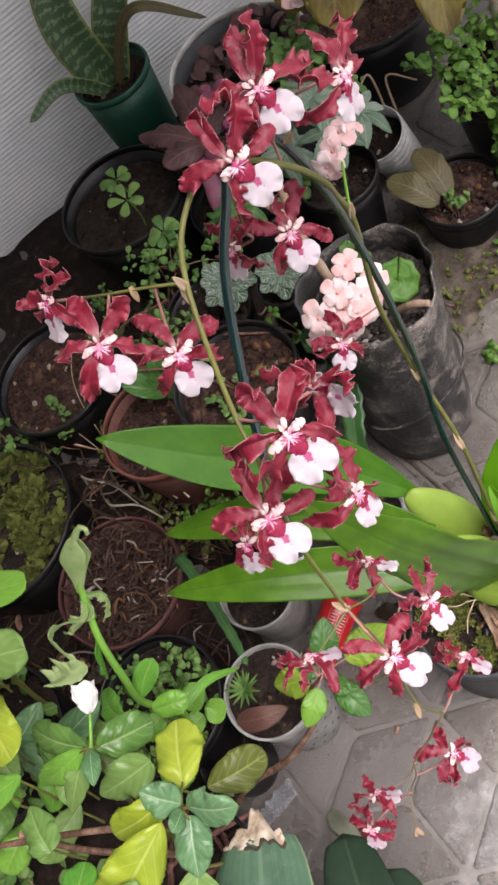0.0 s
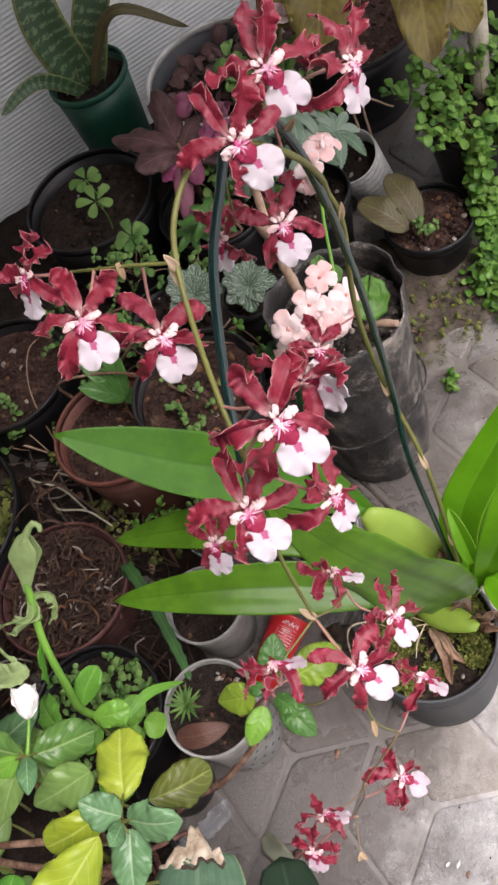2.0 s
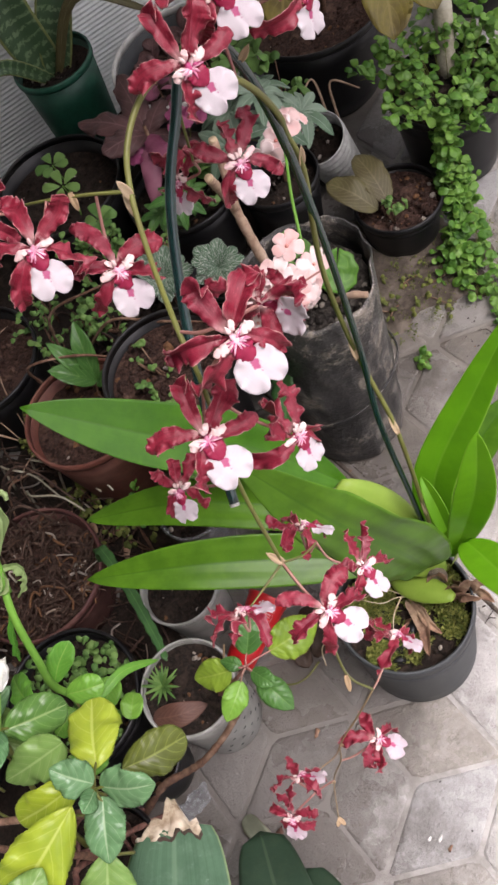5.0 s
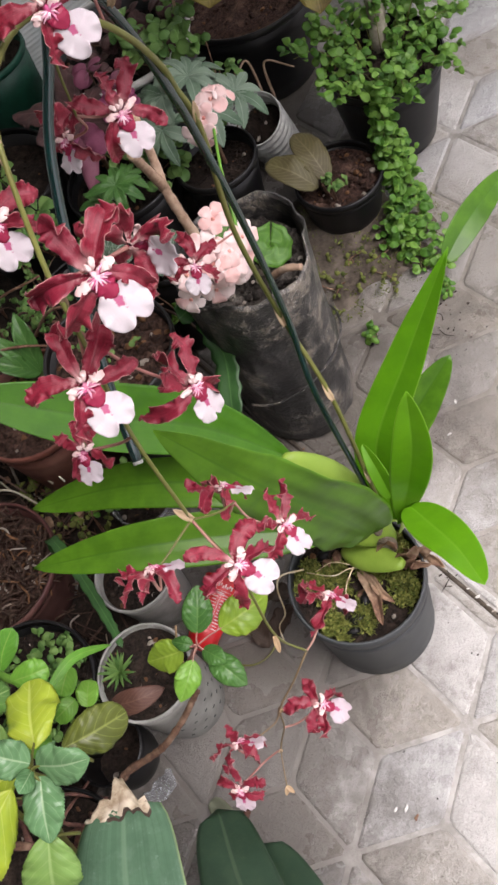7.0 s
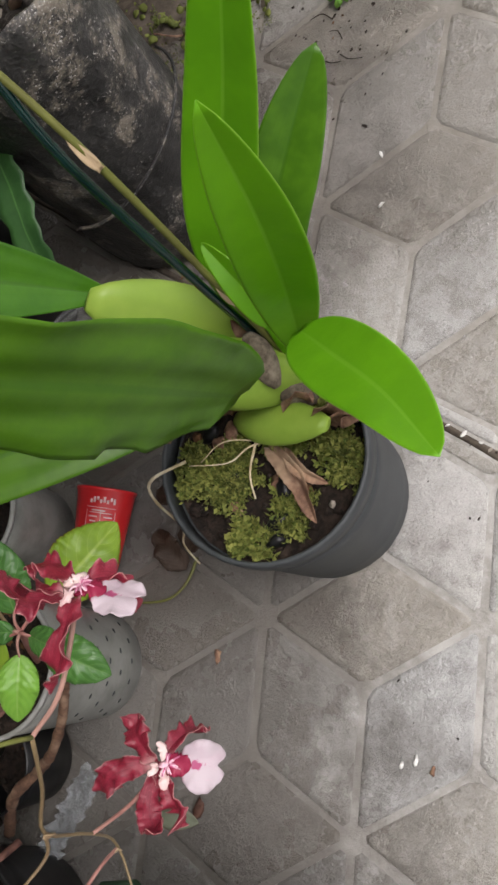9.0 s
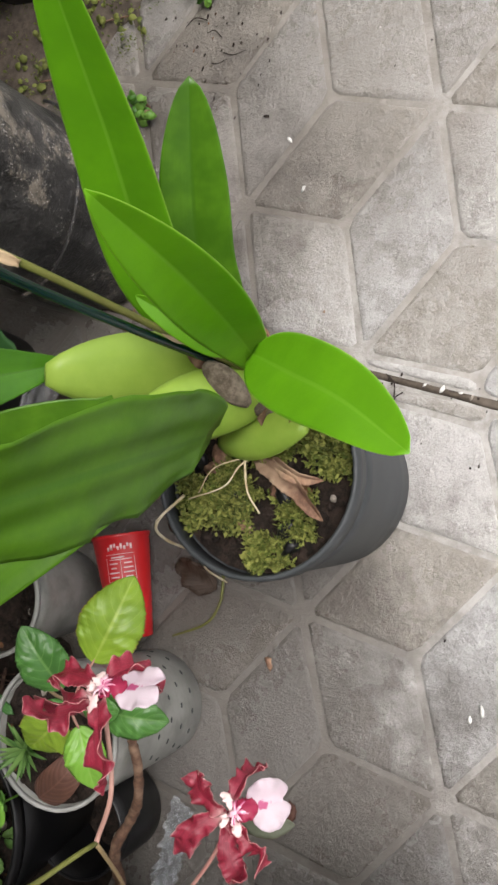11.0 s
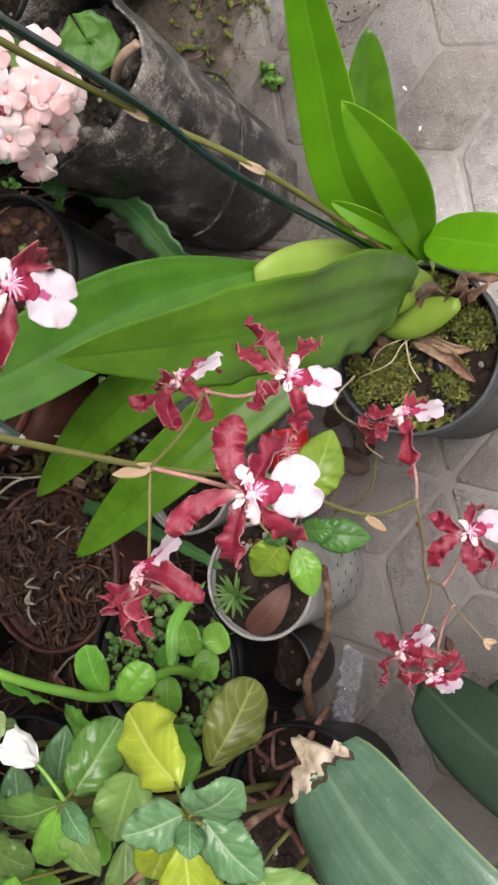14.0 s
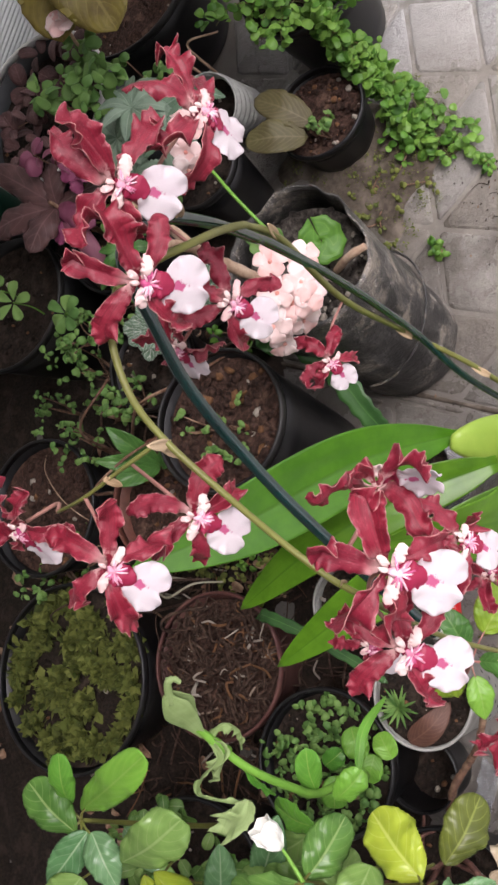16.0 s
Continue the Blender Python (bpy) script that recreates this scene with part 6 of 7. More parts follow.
def frond(th, hub, p0, p1, w, mt):
    """One toothed leaf with its stalk from the hub."""
    h, a, b = V(hub), V(p0), V(p1)
    tilt = (0.08 + rnd(-0.15, 0.15), -0.5 + rnd(-0.15, 0.15), 0.87)
    a0 = a - (b - a) * 0.08
    oval = (rnd(0.5, 0.58), rnd(0.72, 0.85)) if mt is MINT or mt is IMPAT and rnd(0, 1) < 0.4 else (rnd(0.6, 0.75), rnd(0.42, 0.5))
    simple_leaf(th, a0, a + (b - a) * 1.1, w * 0.93, mt, face=tilt, a=oval[0], b=oval[1], teeth=0.03 if mt is MINT else 0.018, n=44, m=15, ripple=0.22, waves=1.8, fold=0.26, sag=0.4, quilt=0.06, ribs=5, seed=rnd(0, 6))
    if (h - a).length > 0.045:
        h = a + (h - a) * 0.15 + V((0, 0, -0.07))
    sprout(th, [h, (h + a) / 2 + V((0, 0, 0.003)), a + (b - a) * 0.04], 0.002, STEM, "petiole", n=8, seg=6)


HUB1, HUB2, HUB3, HUB4 = (-0.222, 0.373, 0.648), (-0.297, 0.506, 0.595), (-0.387, 0.773, 0.595), (-0.39, 0.4, 0.58)
lz = lizzie("bushy busy lizzie with mint green and yellowing leaves", (-0.4, 0.45, 0.13), HUB1)
frond(lz, HUB1, (-0.214, 0.400, 0.630), (-0.195, 0.458, 0.615), 0.058, IMPAT_YEL)
frond(lz, HUB1, (-0.196, 0.387, 0.610), (-0.143, 0.386, 0.585), 0.047, IMPAT_OLIVE)
frond(lz, HUB1, (-0.209, 0.367, 0.660), (-0.167, 0.336, 0.680), 0.042, MINT)
frond(lz, HUB1, (-0.218, 0.377, 0.660), (-0.237, 0.400, 0.680), 0.038, MINT)
frond(lz, HUB1, (-0.220, 0.362, 0.645), (-0.243, 0.322, 0.630), 0.041, MINT)
frond(lz, HUB1, (-0.247, 0.327, 0.620), (-0.281, 0.295, 0.580), 0.058, IMPAT)
frond(lz, HUB1, (-0.262, 0.382, 0.620), (-0.355, 0.358, 0.585), 0.066, IMPAT_YEL)
frond(lz, HUB1, (-0.221, 0.370, 0.655), (-0.232, 0.356, 0.670), 0.021, MINT)
frond(lz, HUB1, (-0.247, 0.451, 0.600), (-0.315, 0.467, 0.570), 0.049, IMPAT)
frond(lz, HUB1, (-0.251, 0.408, 0.600), (-0.316, 0.419, 0.580), 0.046, IMPAT_YEL)
frond(lz, HUB1, (-0.243, 0.422, 0.580), (-0.225, 0.460, 0.540), 0.045, SHARP)
sprout(lz, [(-0.38, 0.45, 0.2), (-0.44, 0.49, 0.38), (-0.46, 0.52, 0.5)], 0.006, BARK, "old_stem", n=14, seg=8, bumps=0.4)
sprout(lz, [(-0.28, 0.41, 0.5), (-0.38, 0.47, 0.49), (-0.5, 0.53, 0.5)], 0.0055, BARK, "old_stem", n=14, seg=8, bumps=0.4)
lz = lizzie("busy lizzie with soft green leaves beside a white bud", (-0.42, 0.5, 0.13), HUB2)
frond(lz, HUB2, (-0.293, 0.509, 0.580), (-0.241, 0.507, 0.550), 0.051, IMPAT)
frond(lz, HUB2, (-0.297, 0.502, 0.600), (-0.305, 0.467, 0.610), 0.023, MINT)
frond(lz, HUB2, (-0.305, 0.515, 0.590), (-0.355, 0.578, 0.570), 0.042, IMPAT)
frond(lz, HUB2, (-0.312, 0.513, 0.590), (-0.375, 0.526, 0.560), 0.034, SHARP)
frond(lz, HUB2, (-0.316, 0.511, 0.580), (-0.364, 0.484, 0.550), 0.033, IMPAT)
frond(lz, HUB2, (-0.315, 0.520, 0.530), (-0.290, 0.492, 0.500), 0.049, IMPAT)
frond(lz, HUB2, (-0.284, 0.552, 0.500), (-0.299, 0.610, 0.470), 0.037, SHARP)
frond(lz, HUB2, (-0.344, 0.543, 0.550), (-0.361, 0.587, 0.550), 0.036, IMPAT)
frond(lz, HUB2, (-0.343, 0.530, 0.550), (-0.367, 0.495, 0.550), 0.036, IMPAT)
frond(lz, HUB2, (-0.242, 0.538, 0.500), (-0.205, 0.524, 0.500), 0.036, SHARP)
lz = lizzie("busy lizzie with broad light green leaves", (-0.5, 0.78, 0.1), HUB3)
frond(lz, HUB3, (-0.369, 0.772, 0.600), (-0.260, 0.693, 0.660), 0.046, SHARP)
frond(lz, HUB3, (-0.376, 0.795, 0.600), (-0.319, 0.801, 0.640), 0.031, SHARP)
frond(lz, HUB3, (-0.399, 0.776, 0.600), (-0.376, 0.836, 0.620), 0.053, IMPAT)
frond(lz, HUB3, (-0.396, 0.759, 0.600), (-0.465, 0.779, 0.600), 0.043, MINT)
frond(lz, HUB3, (-0.390, 0.748, 0.600), (-0.424, 0.705, 0.590), 0.043, MINT)
frond(lz, HUB3, (-0.389, 0.699, 0.600), (-0.306, 0.642, 0.630), 0.062, IMPAT)
frond(lz, HUB3, (-0.381, 0.654, 0.600), (-0.363, 0.542, 0.640), 0.056, IMPAT_YEL)
frond(lz, HUB3, (-0.442, 0.745, 0.600), (-0.501, 0.767, 0.600), 0.054, IMPAT)
lz = lizzie("busy lizzie with light green leaves over a black pot", (-0.45, 0.42, 0.13), HUB4)
frond(lz, HUB4, (-0.381, 0.366, 0.620), (-0.357, 0.406, 0.600), 0.040, SHARP)
frond(lz, HUB4, (-0.344, 0.336, 0.620), (-0.308, 0.353, 0.620), 0.043, IMPAT)
frond(lz, HUB4, (-0.384, 0.443, 0.600), (-0.385, 0.491, 0.600), 0.047, IMPAT)
frond(lz, HUB4, (-0.394, 0.541, 0.580), (-0.458, 0.554, 0.560), 0.037, SHARP)
frond(lz, HUB4, (-0.443, 0.573, 0.580), (-0.465, 0.572, 0.600), 0.043, IMPAT)

for x, y, z in ((-0.354, 0.557, 0.49), (-0.546, 0.682, 0.45), (-0.507, 0.703, 0.5), (-0.565, 0.713, 0.49), (-0.434, 0.581, 0.41), (-0.352, 0.597, 0.42), (-0.458, 0.685, 0.49), (-0.502, 0.721, 0.45), (-0.347, 0.6, 0.47), (-0.446, 0.632, 0.42), (-0.527, 0.727, 0.41), (-0.493, 0.567, 0.47), (-0.487, 0.65, 0.46), (-0.487, 0.603, 0.46), (-0.54, 0.626, 0.45), (-0.445, 0.618, 0.49), (-0.6, 0.74, 0.42), (-0.383, 0.577, 0.48), (-0.45, 0.52, 0.42), (-0.42, 0.66, 0.44), (-0.52, 0.55, 0.4), (-0.4, 0.62, 0.36), (-0.56, 0.8, 0.45), (-0.47, 0.78, 0.42)):
    w, l = rnd(0, 6.28), rnd(0.05, 0.075)
    d = V((math.cos(w), math.sin(w), rnd(-0.2, 0.3))) * l / 2
    frond(lz, HUB4, V((x, y, z)) - d, V((x, y, z)) + d, rnd(0.038, 0.052), random.choice((IMPAT, IMPAT, SHARP, MINT, IMPAT_YEL)))

bud = thing("white_bud", "single white furled flower on a pale stalk", "flower bud", at=(-0.29, 0.515, 0.59))
sprout(bud, [(-0.297, 0.506, 0.595), (-0.284, 0.525, 0.6), (-0.276, 0.536, 0.605)], 0.0024, JUICY, n=8, seg=7)
for i in range(5):
    w = i * 1.2566
    d = V((0.4, 0.75, 0.5)).normalized()
    s = Matrix.Rotation(w, 3, d) @ d.orthogonal().normalized()
    c = V((-0.276, 0.536, 0.605))
    put_leaf(bud, [c, c + d * 0.014 + s * 0.009, c + d * 0.034 + s * 0.014], 0.025, s, WHITE_PETAL, "petal", a=0.5, b=0.4, fold=-0.3, n=10, m=7, base=0.3, ripple=0.1)

random.seed(19)
for i in range(9):
    w = i * 2.4
    c = V((-0.4 + 0.05 * math.cos(w), 0.47 + 0.05 * math.sin(w), 0.15))
    d = V((math.cos(w * 1.7), math.sin(w * 1.7), 0)) * rnd(0.03, 0.06)
    r = rnd(0.003, 0.006)
    knot = part("root_knot", merged([tube([c - d - V((0, 0, 0.025)), c - d * 0.4 + V((0, 0, rnd(0.0, 0.03))), c + V((d.y, -d.x, 0)) * rnd(-0.6, 0.6) + V((0, 0, rnd(0.01, 0.04))), c + d - V((0, 0, 0.02))], r, r * 0.7, n=30, seg=8, bumps=0.4, seed=i)]), RUSSET, None)
    tagged(knot, "gnarled reddish brown root over the black pot", "root", group="gnarled roots")

# wilted stem over the low pot
wi = thing("wilted_plant", "limp green stem with shrivelled pale leaves, one rolled up", "wilted plant", at=(-0.33, 0.66, 0.17))
sprout(wi, [(-0.33, 0.66, 0.165), (-0.285, 0.59, 0.27), (-0.252, 0.568, 0.37), (-0.26, 0.569, 0.47), (-0.244, 0.575, 0.54), (-0.228, 0.603, 0.6), (-0.211, 0.638, 0.632)], 0.0056, JUICY, "stem", 0.0042, n=50, seg=10)
sprout(wi, [(-0.218, 0.622, 0.618), (-0.207, 0.64, 0.64), (-0.198, 0.648, 0.66)], 0.0062, JUICY, "bud_tip", 0.003, n=14, seg=9, bumps=0.25)
NODE = V((-0.21, 0.64, 0.635))
# rolled top leaf: a cone that opens upwards and ends in a twisted tip
rows = []
for i in range(29):
    v = i / 28
    c = V((-0.208, 0.642, 0.642)).lerp(V((-0.164, 0.657, 0.716)), v)
    r = 0.0035 + 0.014 * min(1.0, v / 0.66) ** 1.2 * (1 - max(0.0, (v - 0.66) / 0.34) ** 1.5 * 0.85)
    row = []
    for j in range(25):
        w = 5.6 * j / 24 + 0.9 * v
        k = 1 + 0.1 * noise.noise((v * 4, w * 1.2, 2)) + 0.05 * noise.noise((v * 13, w * 3, 5)) + 0.1 * j / 24
        flap = 0.3 * max(0.0, v - 0.4) * math.sin(w * 1.5)
        row.append(c + V((0.86, -0.5, -0.05)) * r * k * math.cos(w) + V((-0.2, -0.3, 0.4)) * r * 0.5 * k * math.sin(w) + V((0.4, 0.1, 0.9)) * r * flap)
    rows.append(row)
me = merged([shell(rows, 0.0009)])
me.transform(Matrix.Translation(-V(wi.location)))
part("rolled_leaf", me, WILT, wi, "pale limp leaf rolled to a cone")
sprout(wi, [(-0.172, 0.655, 0.705), (-0.16, 0.656, 0.716), (-0.15, 0.656, 0.723), (-0.145, 0.651, 0.722), (-0.147, 0.648, 0.716)], 0.0046, WILT, "twisted_tip", 0.0024, n=26, seg=8, bumps=0.5)


def shrivel(pts, w, mt, twist, seed):
    put_leaf(wi, pts, w, (0.1, -0.5, 0.85), mt, "shrivelled_leaf", a=0.4, b=0.35, fold=0.9, ripple=0.9, waves=2.6, frill=0.7, n=34, m=9, base=0.35, twist=twist, seed=seed)


shrivel([NODE, (-0.19, 0.632, 0.633), (-0.191, 0.617, 0.622), (-0.211, 0.612, 0.61)], 0.011, WILT, 1.2, 1.0)
shrivel([NODE, (-0.222, 0.622, 0.634), (-0.25, 0.634, 0.63), (-0.275, 0.638, 0.615), (-0.272, 0.614, 0.602), (-0.264, 0.592, 0.594)], 0.009, WILT, -2.4, 2.0)
shrivel([NODE, (-0.215, 0.624, 0.625), (-0.24, 0.622, 0.618), (-0.256, 0.63, 0.61)], 0.017, WILT, 1.6, 3.0)
shrivel([(-0.256, 0.59, 0.6), (-0.272, 0.588, 0.604), (-0.288, 0.598, 0.597), (-0.306, 0.602, 0.59)], 0.027, WILT, 0.9, 4.0)
shrivel([(-0.22, 0.616, 0.61), (-0.246, 0.602, 0.57), (-0.265, 0.592, 0.53)], 0.008, SHARP, 0.6, 6.0)
put_leaf(wi, [(-0.259, 0.572, 0.473), (-0.238, 0.581, 0.492), (-0.212, 0.591, 0.503)], 0.03, (0.2, -0.5, 0.8), SHARP, "leaf", a=0.8, b=0.5, n=18, m=9, fold=0.25, ripple=0.1)
put_leaf(wi, [(-0.252, 0.568, 0.37), (-0.205, 0.585, 0.36), (-0.165, 0.59, 0.31)], 0.014, (0.2, -0.5, 0.8), SHARP, "leaf", n=14, m=7, fold=0.3)

# the large waxy leaves near the camera's feet
wax = thing("waxy_plant", "broad waxy blue-green leaves, one with a torn dry tip", "broad-leaved plant", at=(-0.27, -0.1, 0.2))
pot("clay_tub", (-0.27, -0.1), 0.1, 0.22, TERRA_DARK, SOIL, "terracotta pot of the broad-leaved plant", fill=0.03, seed=31)
put_leaf(wax, [(-0.275, -0.1, 0.19), (-0.3, -0.03, 0.38), (-0.298, 0.08, 0.49), (-0.276, 0.18, 0.517), (-0.248, 0.27, 0.509), (-0.212, 0.355, 0.482)], 0.12, (0.12, 0.1, 1), BLUEGREEN, "leaf", a=0.45, b=0.22, base=0.15, fold=0.1, thick=0.003, n=40, m=15, sag=0.12)
put_leaf(wax, [(-0.265, -0.1, 0.19), (-0.22, -0.03, 0.3), (-0.205, 0.1, 0.36), (-0.19, 0.23, 0.345), (-0.172, 0.335, 0.295)], 0.09, (0.3, 0.0, 1), DEEPGREEN, "leaf", a=0.5, b=0.3, base=0.15, fold=0.16, thick=0.003, n=34, m=15, sag=0.12)
put_leaf(wax, [(-0.255, -0.1, 0.19), (-0.195, -0.03, 0.27), (-0.168, 0.08, 0.31), (-0.16, 0.18, 0.3), (-0.155, 0.275, 0.27)], 0.085, (0.1, 0.0, 1), DEEPGREEN, "leaf", a=0.5, b=0.35, base=0.15, fold=0.16, thick=0.003, n=34, m=15, sag=0.12)
rows, brown = [], []
for i in range(19):
    u = i / 18
    foot = V((-0.256, 0.352, 0.488)).lerp(V((-0.189, 0.33, 0.49)), u)
    foot += V((0.004, 0.009, 0.002)) * (noise.noise((u * 7, 1, 3)) + 2.2 * u * (1 - u) - 0.3)
    reach = 0.013 + 0.02 * math.exp(-((u - 0.72) / 0.2) ** 2) + 0.005 * noise.noise((u * 4.5, 4, 1)) + 0.006 * math.sin(u * math.pi)
    if 0.8 < u < 0.93:
        reach *= 0.55
    rows.append([foot + V((0.12, 0.95, -0.12)) * reach * k / 8 + V((0, 0, 0.0055 * noise.noise((u * 6, k * 0.45, 9)) + 0.003 * noise.noise((u * 15, k * 0.9, 2)) + 0.004 * (k / 8) ** 2)) for k in range(9)])
    brown.append([foot + V((-0.12, -0.95, 0.1)) * (0.0035 + 0.0025 * noise.noise((u * 11, 6, 6))) * k / 3 + V((0, 0, 0.0012)) for k in range(-1, 4)])
for name, grid, mt, label in (("torn_tip", rows, TORN, "torn dry straw-coloured tip"), ("dead_band", brown, DEADLEAF, "dark rotted band below the dry tip")):
    me = merged([shell(grid, 0.0014)])
    me.transform(Matrix.Translation(-V(wax.location)))
    part(name, me, mt, wax, label)
rows = []
for i in range(40):
    u = i / 39
    c = V((-0.255, 0.497, 0.0)).lerp(V((-0.372, 0.474, 0.0)), u)
    h = 0.012 + 0.022 * u
    rows.append([c + V((0.15, 0.98, 0)) * 0.03 * (k / 12 - 0.5) * (1 + 0.5 * noise.noise((u * 6, 2, 2))) + V((0, 0, max(0.003, h * (0.55 + 1.3 * noise.noise((u * 13, k * 0.35, 3)) + 0.8 * noise.noise((u * 31, k * 0.9, 8)))))) for k in range(13)])
fo = part("crumpled_film", merged([shell(rows, 0.0008)]), FOIL, None, smooth=False)
tagged(fo, "strip of crumpled clear film lying between the pots", "plastic scrap")

# seedlings and rosettes further back
sp = thing("young_plant", "young plant with four pointed dark green leaves in the terracotta pot", "young plant", at=(-0.03, 1.09, 0.2))
for tip, w in (((-0.075, 1.13, 0.31), 0.038), ((-0.05, 1.165, 0.33), 0.03), ((0.008, 1.165, 0.335), 0.036), ((0.015, 1.065, 0.27), 0.03)):
    simple_leaf(sp, (-0.02, 1.10, 0.25), tip, w, YOUNG, a=0.7, b=0.9, fold=0.35, ripple=0.15, n=18)
sprout(sp, [(-0.03, 1.09, 0.2), (-0.03, 1.1, 0.225), (-0.02, 1.10, 0.25)], 0.0025, BARK, n=8, seg=7)


def clump(label, c, r, h, count, size, mt, per=4, name="sedum", face=(0, -0.4, 0.9), stems=6):
    th = thing(name, label, name.replace("_", " "), at=c)
    spots = []
    for i in range(count):
        q, w = r * math.sqrt(random.random()), rnd(0, 6.28)
        spots.append((c[0] + q * math.cos(w), c[1] + q * math.sin(w), c[2] + h * rnd(0.35, 1.0) * (1 - 0.4 * q / r)))
    leaflets(spots, size, mt, th, "foliage", "", face=face, per=per)
    for i in range(stems):
        p = random.choice(spots)
        sprout(th, [(c[0], c[1], c[2] - 0.01), (V(c) + V(p)) / 2 + V((rnd(-1, 1), rnd(-1, 1), 0)) * r * 0.2, p], 0.0018, BARK, n=8, seg=6)
    return th


clump("bright green small-leaved stonecrop", (0.135, 1.36, 0.2), 0.05, 0.13, 16, 0.017, SEEDLING, name="stonecrop")
clump("low green stonecrop sprigs", (0.06, 1.22, 0.2), 0.05, 0.08, 16, 0.015, SEEDLING, name="stonecrop")
clump("green sprigs in brown soil", (0.08, 0.96, 0.33), 0.07, 0.05, 12, 0.012, SEEDLING, name="stonecrop")
clump("light green sprigs beside the plastic cup", (-0.02, 0.86, 0.11), 0.05, 0.09, 14, 0.015, SEEDLING, name="weeds")
clump("dull green weeds", (-0.16, 1.05, 0.03), 0.05, 0.05, 14, 0.013, MOSS_DARK, name="weeds")
def palmate(th, foot, c, r, mt, face, n=8):
    """A leaf of pointed lobes spread like fingers round its stalk."""
    f = V(face).normalized()
    a = f.orthogonal().normalized()
    items = []
    for k in range(n):
        d = Matrix.Rotation(0.35 + 5.6 * k / (n - 1), 3, f) @ a
        l = r * (0.75 + 0.3 * math.sin(math.pi * k / (n - 1))) * rnd(0.9, 1.1)
        items.append(leaf([V(c), V(c) + d * l * 0.5 + f * l * 0.1, V(c) + d * l - f * l * rnd(0.0, 0.2)], l * 0.36, f, a=0.75, b=0.8, base=0.25, n=22, m=7, fold=0.25, teeth=0.1, thick=0.0008))
    me = merged(items)
    me.transform(Matrix.Translation(-V(th.location)))
    part("leaf", me, mt, th)
    sprout(th, [foot, (V(foot) + V(c)) / 2 + V((0, 0, 0.02)), c], 0.0018, STEM, "stalk", n=10, seg=6)


fern = thing("dusty_foliage", "silvery green plant with finger-lobed leaves", "foliage plant", at=(0.5, 1.3, 0.17))
for i in range(7):
    w, q = i * 2.4, 0.015 + 0.08 * math.sqrt(i / 7)
    palmate(fern, (0.503, 1.304, 0.25), (0.495 + q * math.cos(w), 1.335 + q * math.sin(w), 0.37 - 0.8 * q), 0.068, SILVER, (0.4 * math.cos(w), -0.35 + 0.4 * math.sin(w), 1.0))
green = thing("lobed_plant", "dark green plant with finger-lobed leaves", "foliage plant", at=(0.295, 1.345, 0.165))
for c, r in (((0.294, 1.315, 0.28), 0.055), ((0.325, 1.35, 0.25), 0.045), ((0.26, 1.35, 0.24), 0.045)):
    palmate(green, (0.295, 1.345, 0.165), c, r, YOUNG, (0.0, -0.4, 1.0))
bloom = thing("magenta_flowers", "limp magenta blossoms among dark foliage", "flowers", at=(0.36, 1.43, 0.17))
for c in ((0.405, 1.409, 0.34), (0.385, 1.43, 0.33), (0.3, 1.435, 0.3)):
    sprout(bloom, [(0.36, 1.43, 0.165), (V((0.36, 1.43, 0.2)) + V(c)) / 2, c], 0.002, STEM, "stalk", n=10, seg=6)
    for k in range(4):
        w = k * 1.57 + c[0] * 9
        simple_leaf(bloom, c, V(c) + V((math.cos(w), math.sin(w), rnd(-0.5, 0.3))) * rnd(0.025, 0.038), 0.026, BLOOM, name="petal", ripple=0.3, frill=0.4)
sprout(fern, [(0.5, 1.3, 0.165), (0.502, 1.303, 0.22), (0.505, 1.305, 0.29)], 0.005, BARK, n=10, seg=8)
clump("ferny green tips", (0.58, 1.4, 0.12), 0.05, 0.26, 14, 0.02, SEEDLING, name="green_foliage")
clump("green shoots behind the flowers", (0.38, 1.38, 0.17), 0.07, 0.16, 22, 0.026, SEEDLING, name="green_foliage")
for label, c, n0 in (("seedling with a star of narrow rounded leaves", (0.153, 1.567, 0.3), 5), ("seedling with a star of narrow rounded leaves", (0.143, 1.5, 0.3), 5), ("small bright seedling with a star of rounded leaves", (0.157, 1.387, 0.28), 7)):
    star = thing("seedlings", label, "seedlings", at=(c[0], c[1] + 0.02, 0.19))
    sprout(star, [(c[0], c[1] + 0.02, 0.185), (c[0] + 0.006, c[1] + 0.012, 0.24), c], 0.0018, JUICY, n=10, seg=6)
    for k in range(n0):
        w = 6.283 * k / n0 + c[1]
        simple_leaf(star, V(c) + V((math.cos(w), math.sin(w), 0)) * 0.004, V(c) + V((math.cos(w), math.sin(w), rnd(-0.2, 0.25))) * rnd(0.032, 0.042), 0.02, SEEDLING, a=1.0, b=0.4, n=12, m=7, fold=0.2)
clump("round-leaved weeds between the paving and pots", (0.55, 1.02, 0.0), 0.1, 0.03, 28, 0.01, MOSS_DARK, name="weeds")
clump("soft green seedlings in the shade of the wall", (-0.6, 0.8, 0.17), 0.14, 0.16, 46, 0.026, IMPAT, per=3, name="seedlings")
clump("trailing green weeds beside the black pots", (-0.72, 0.55, 0.0), 0.16, 0.22, 60, 0.028, SEEDLING, per=3, name="weeds")
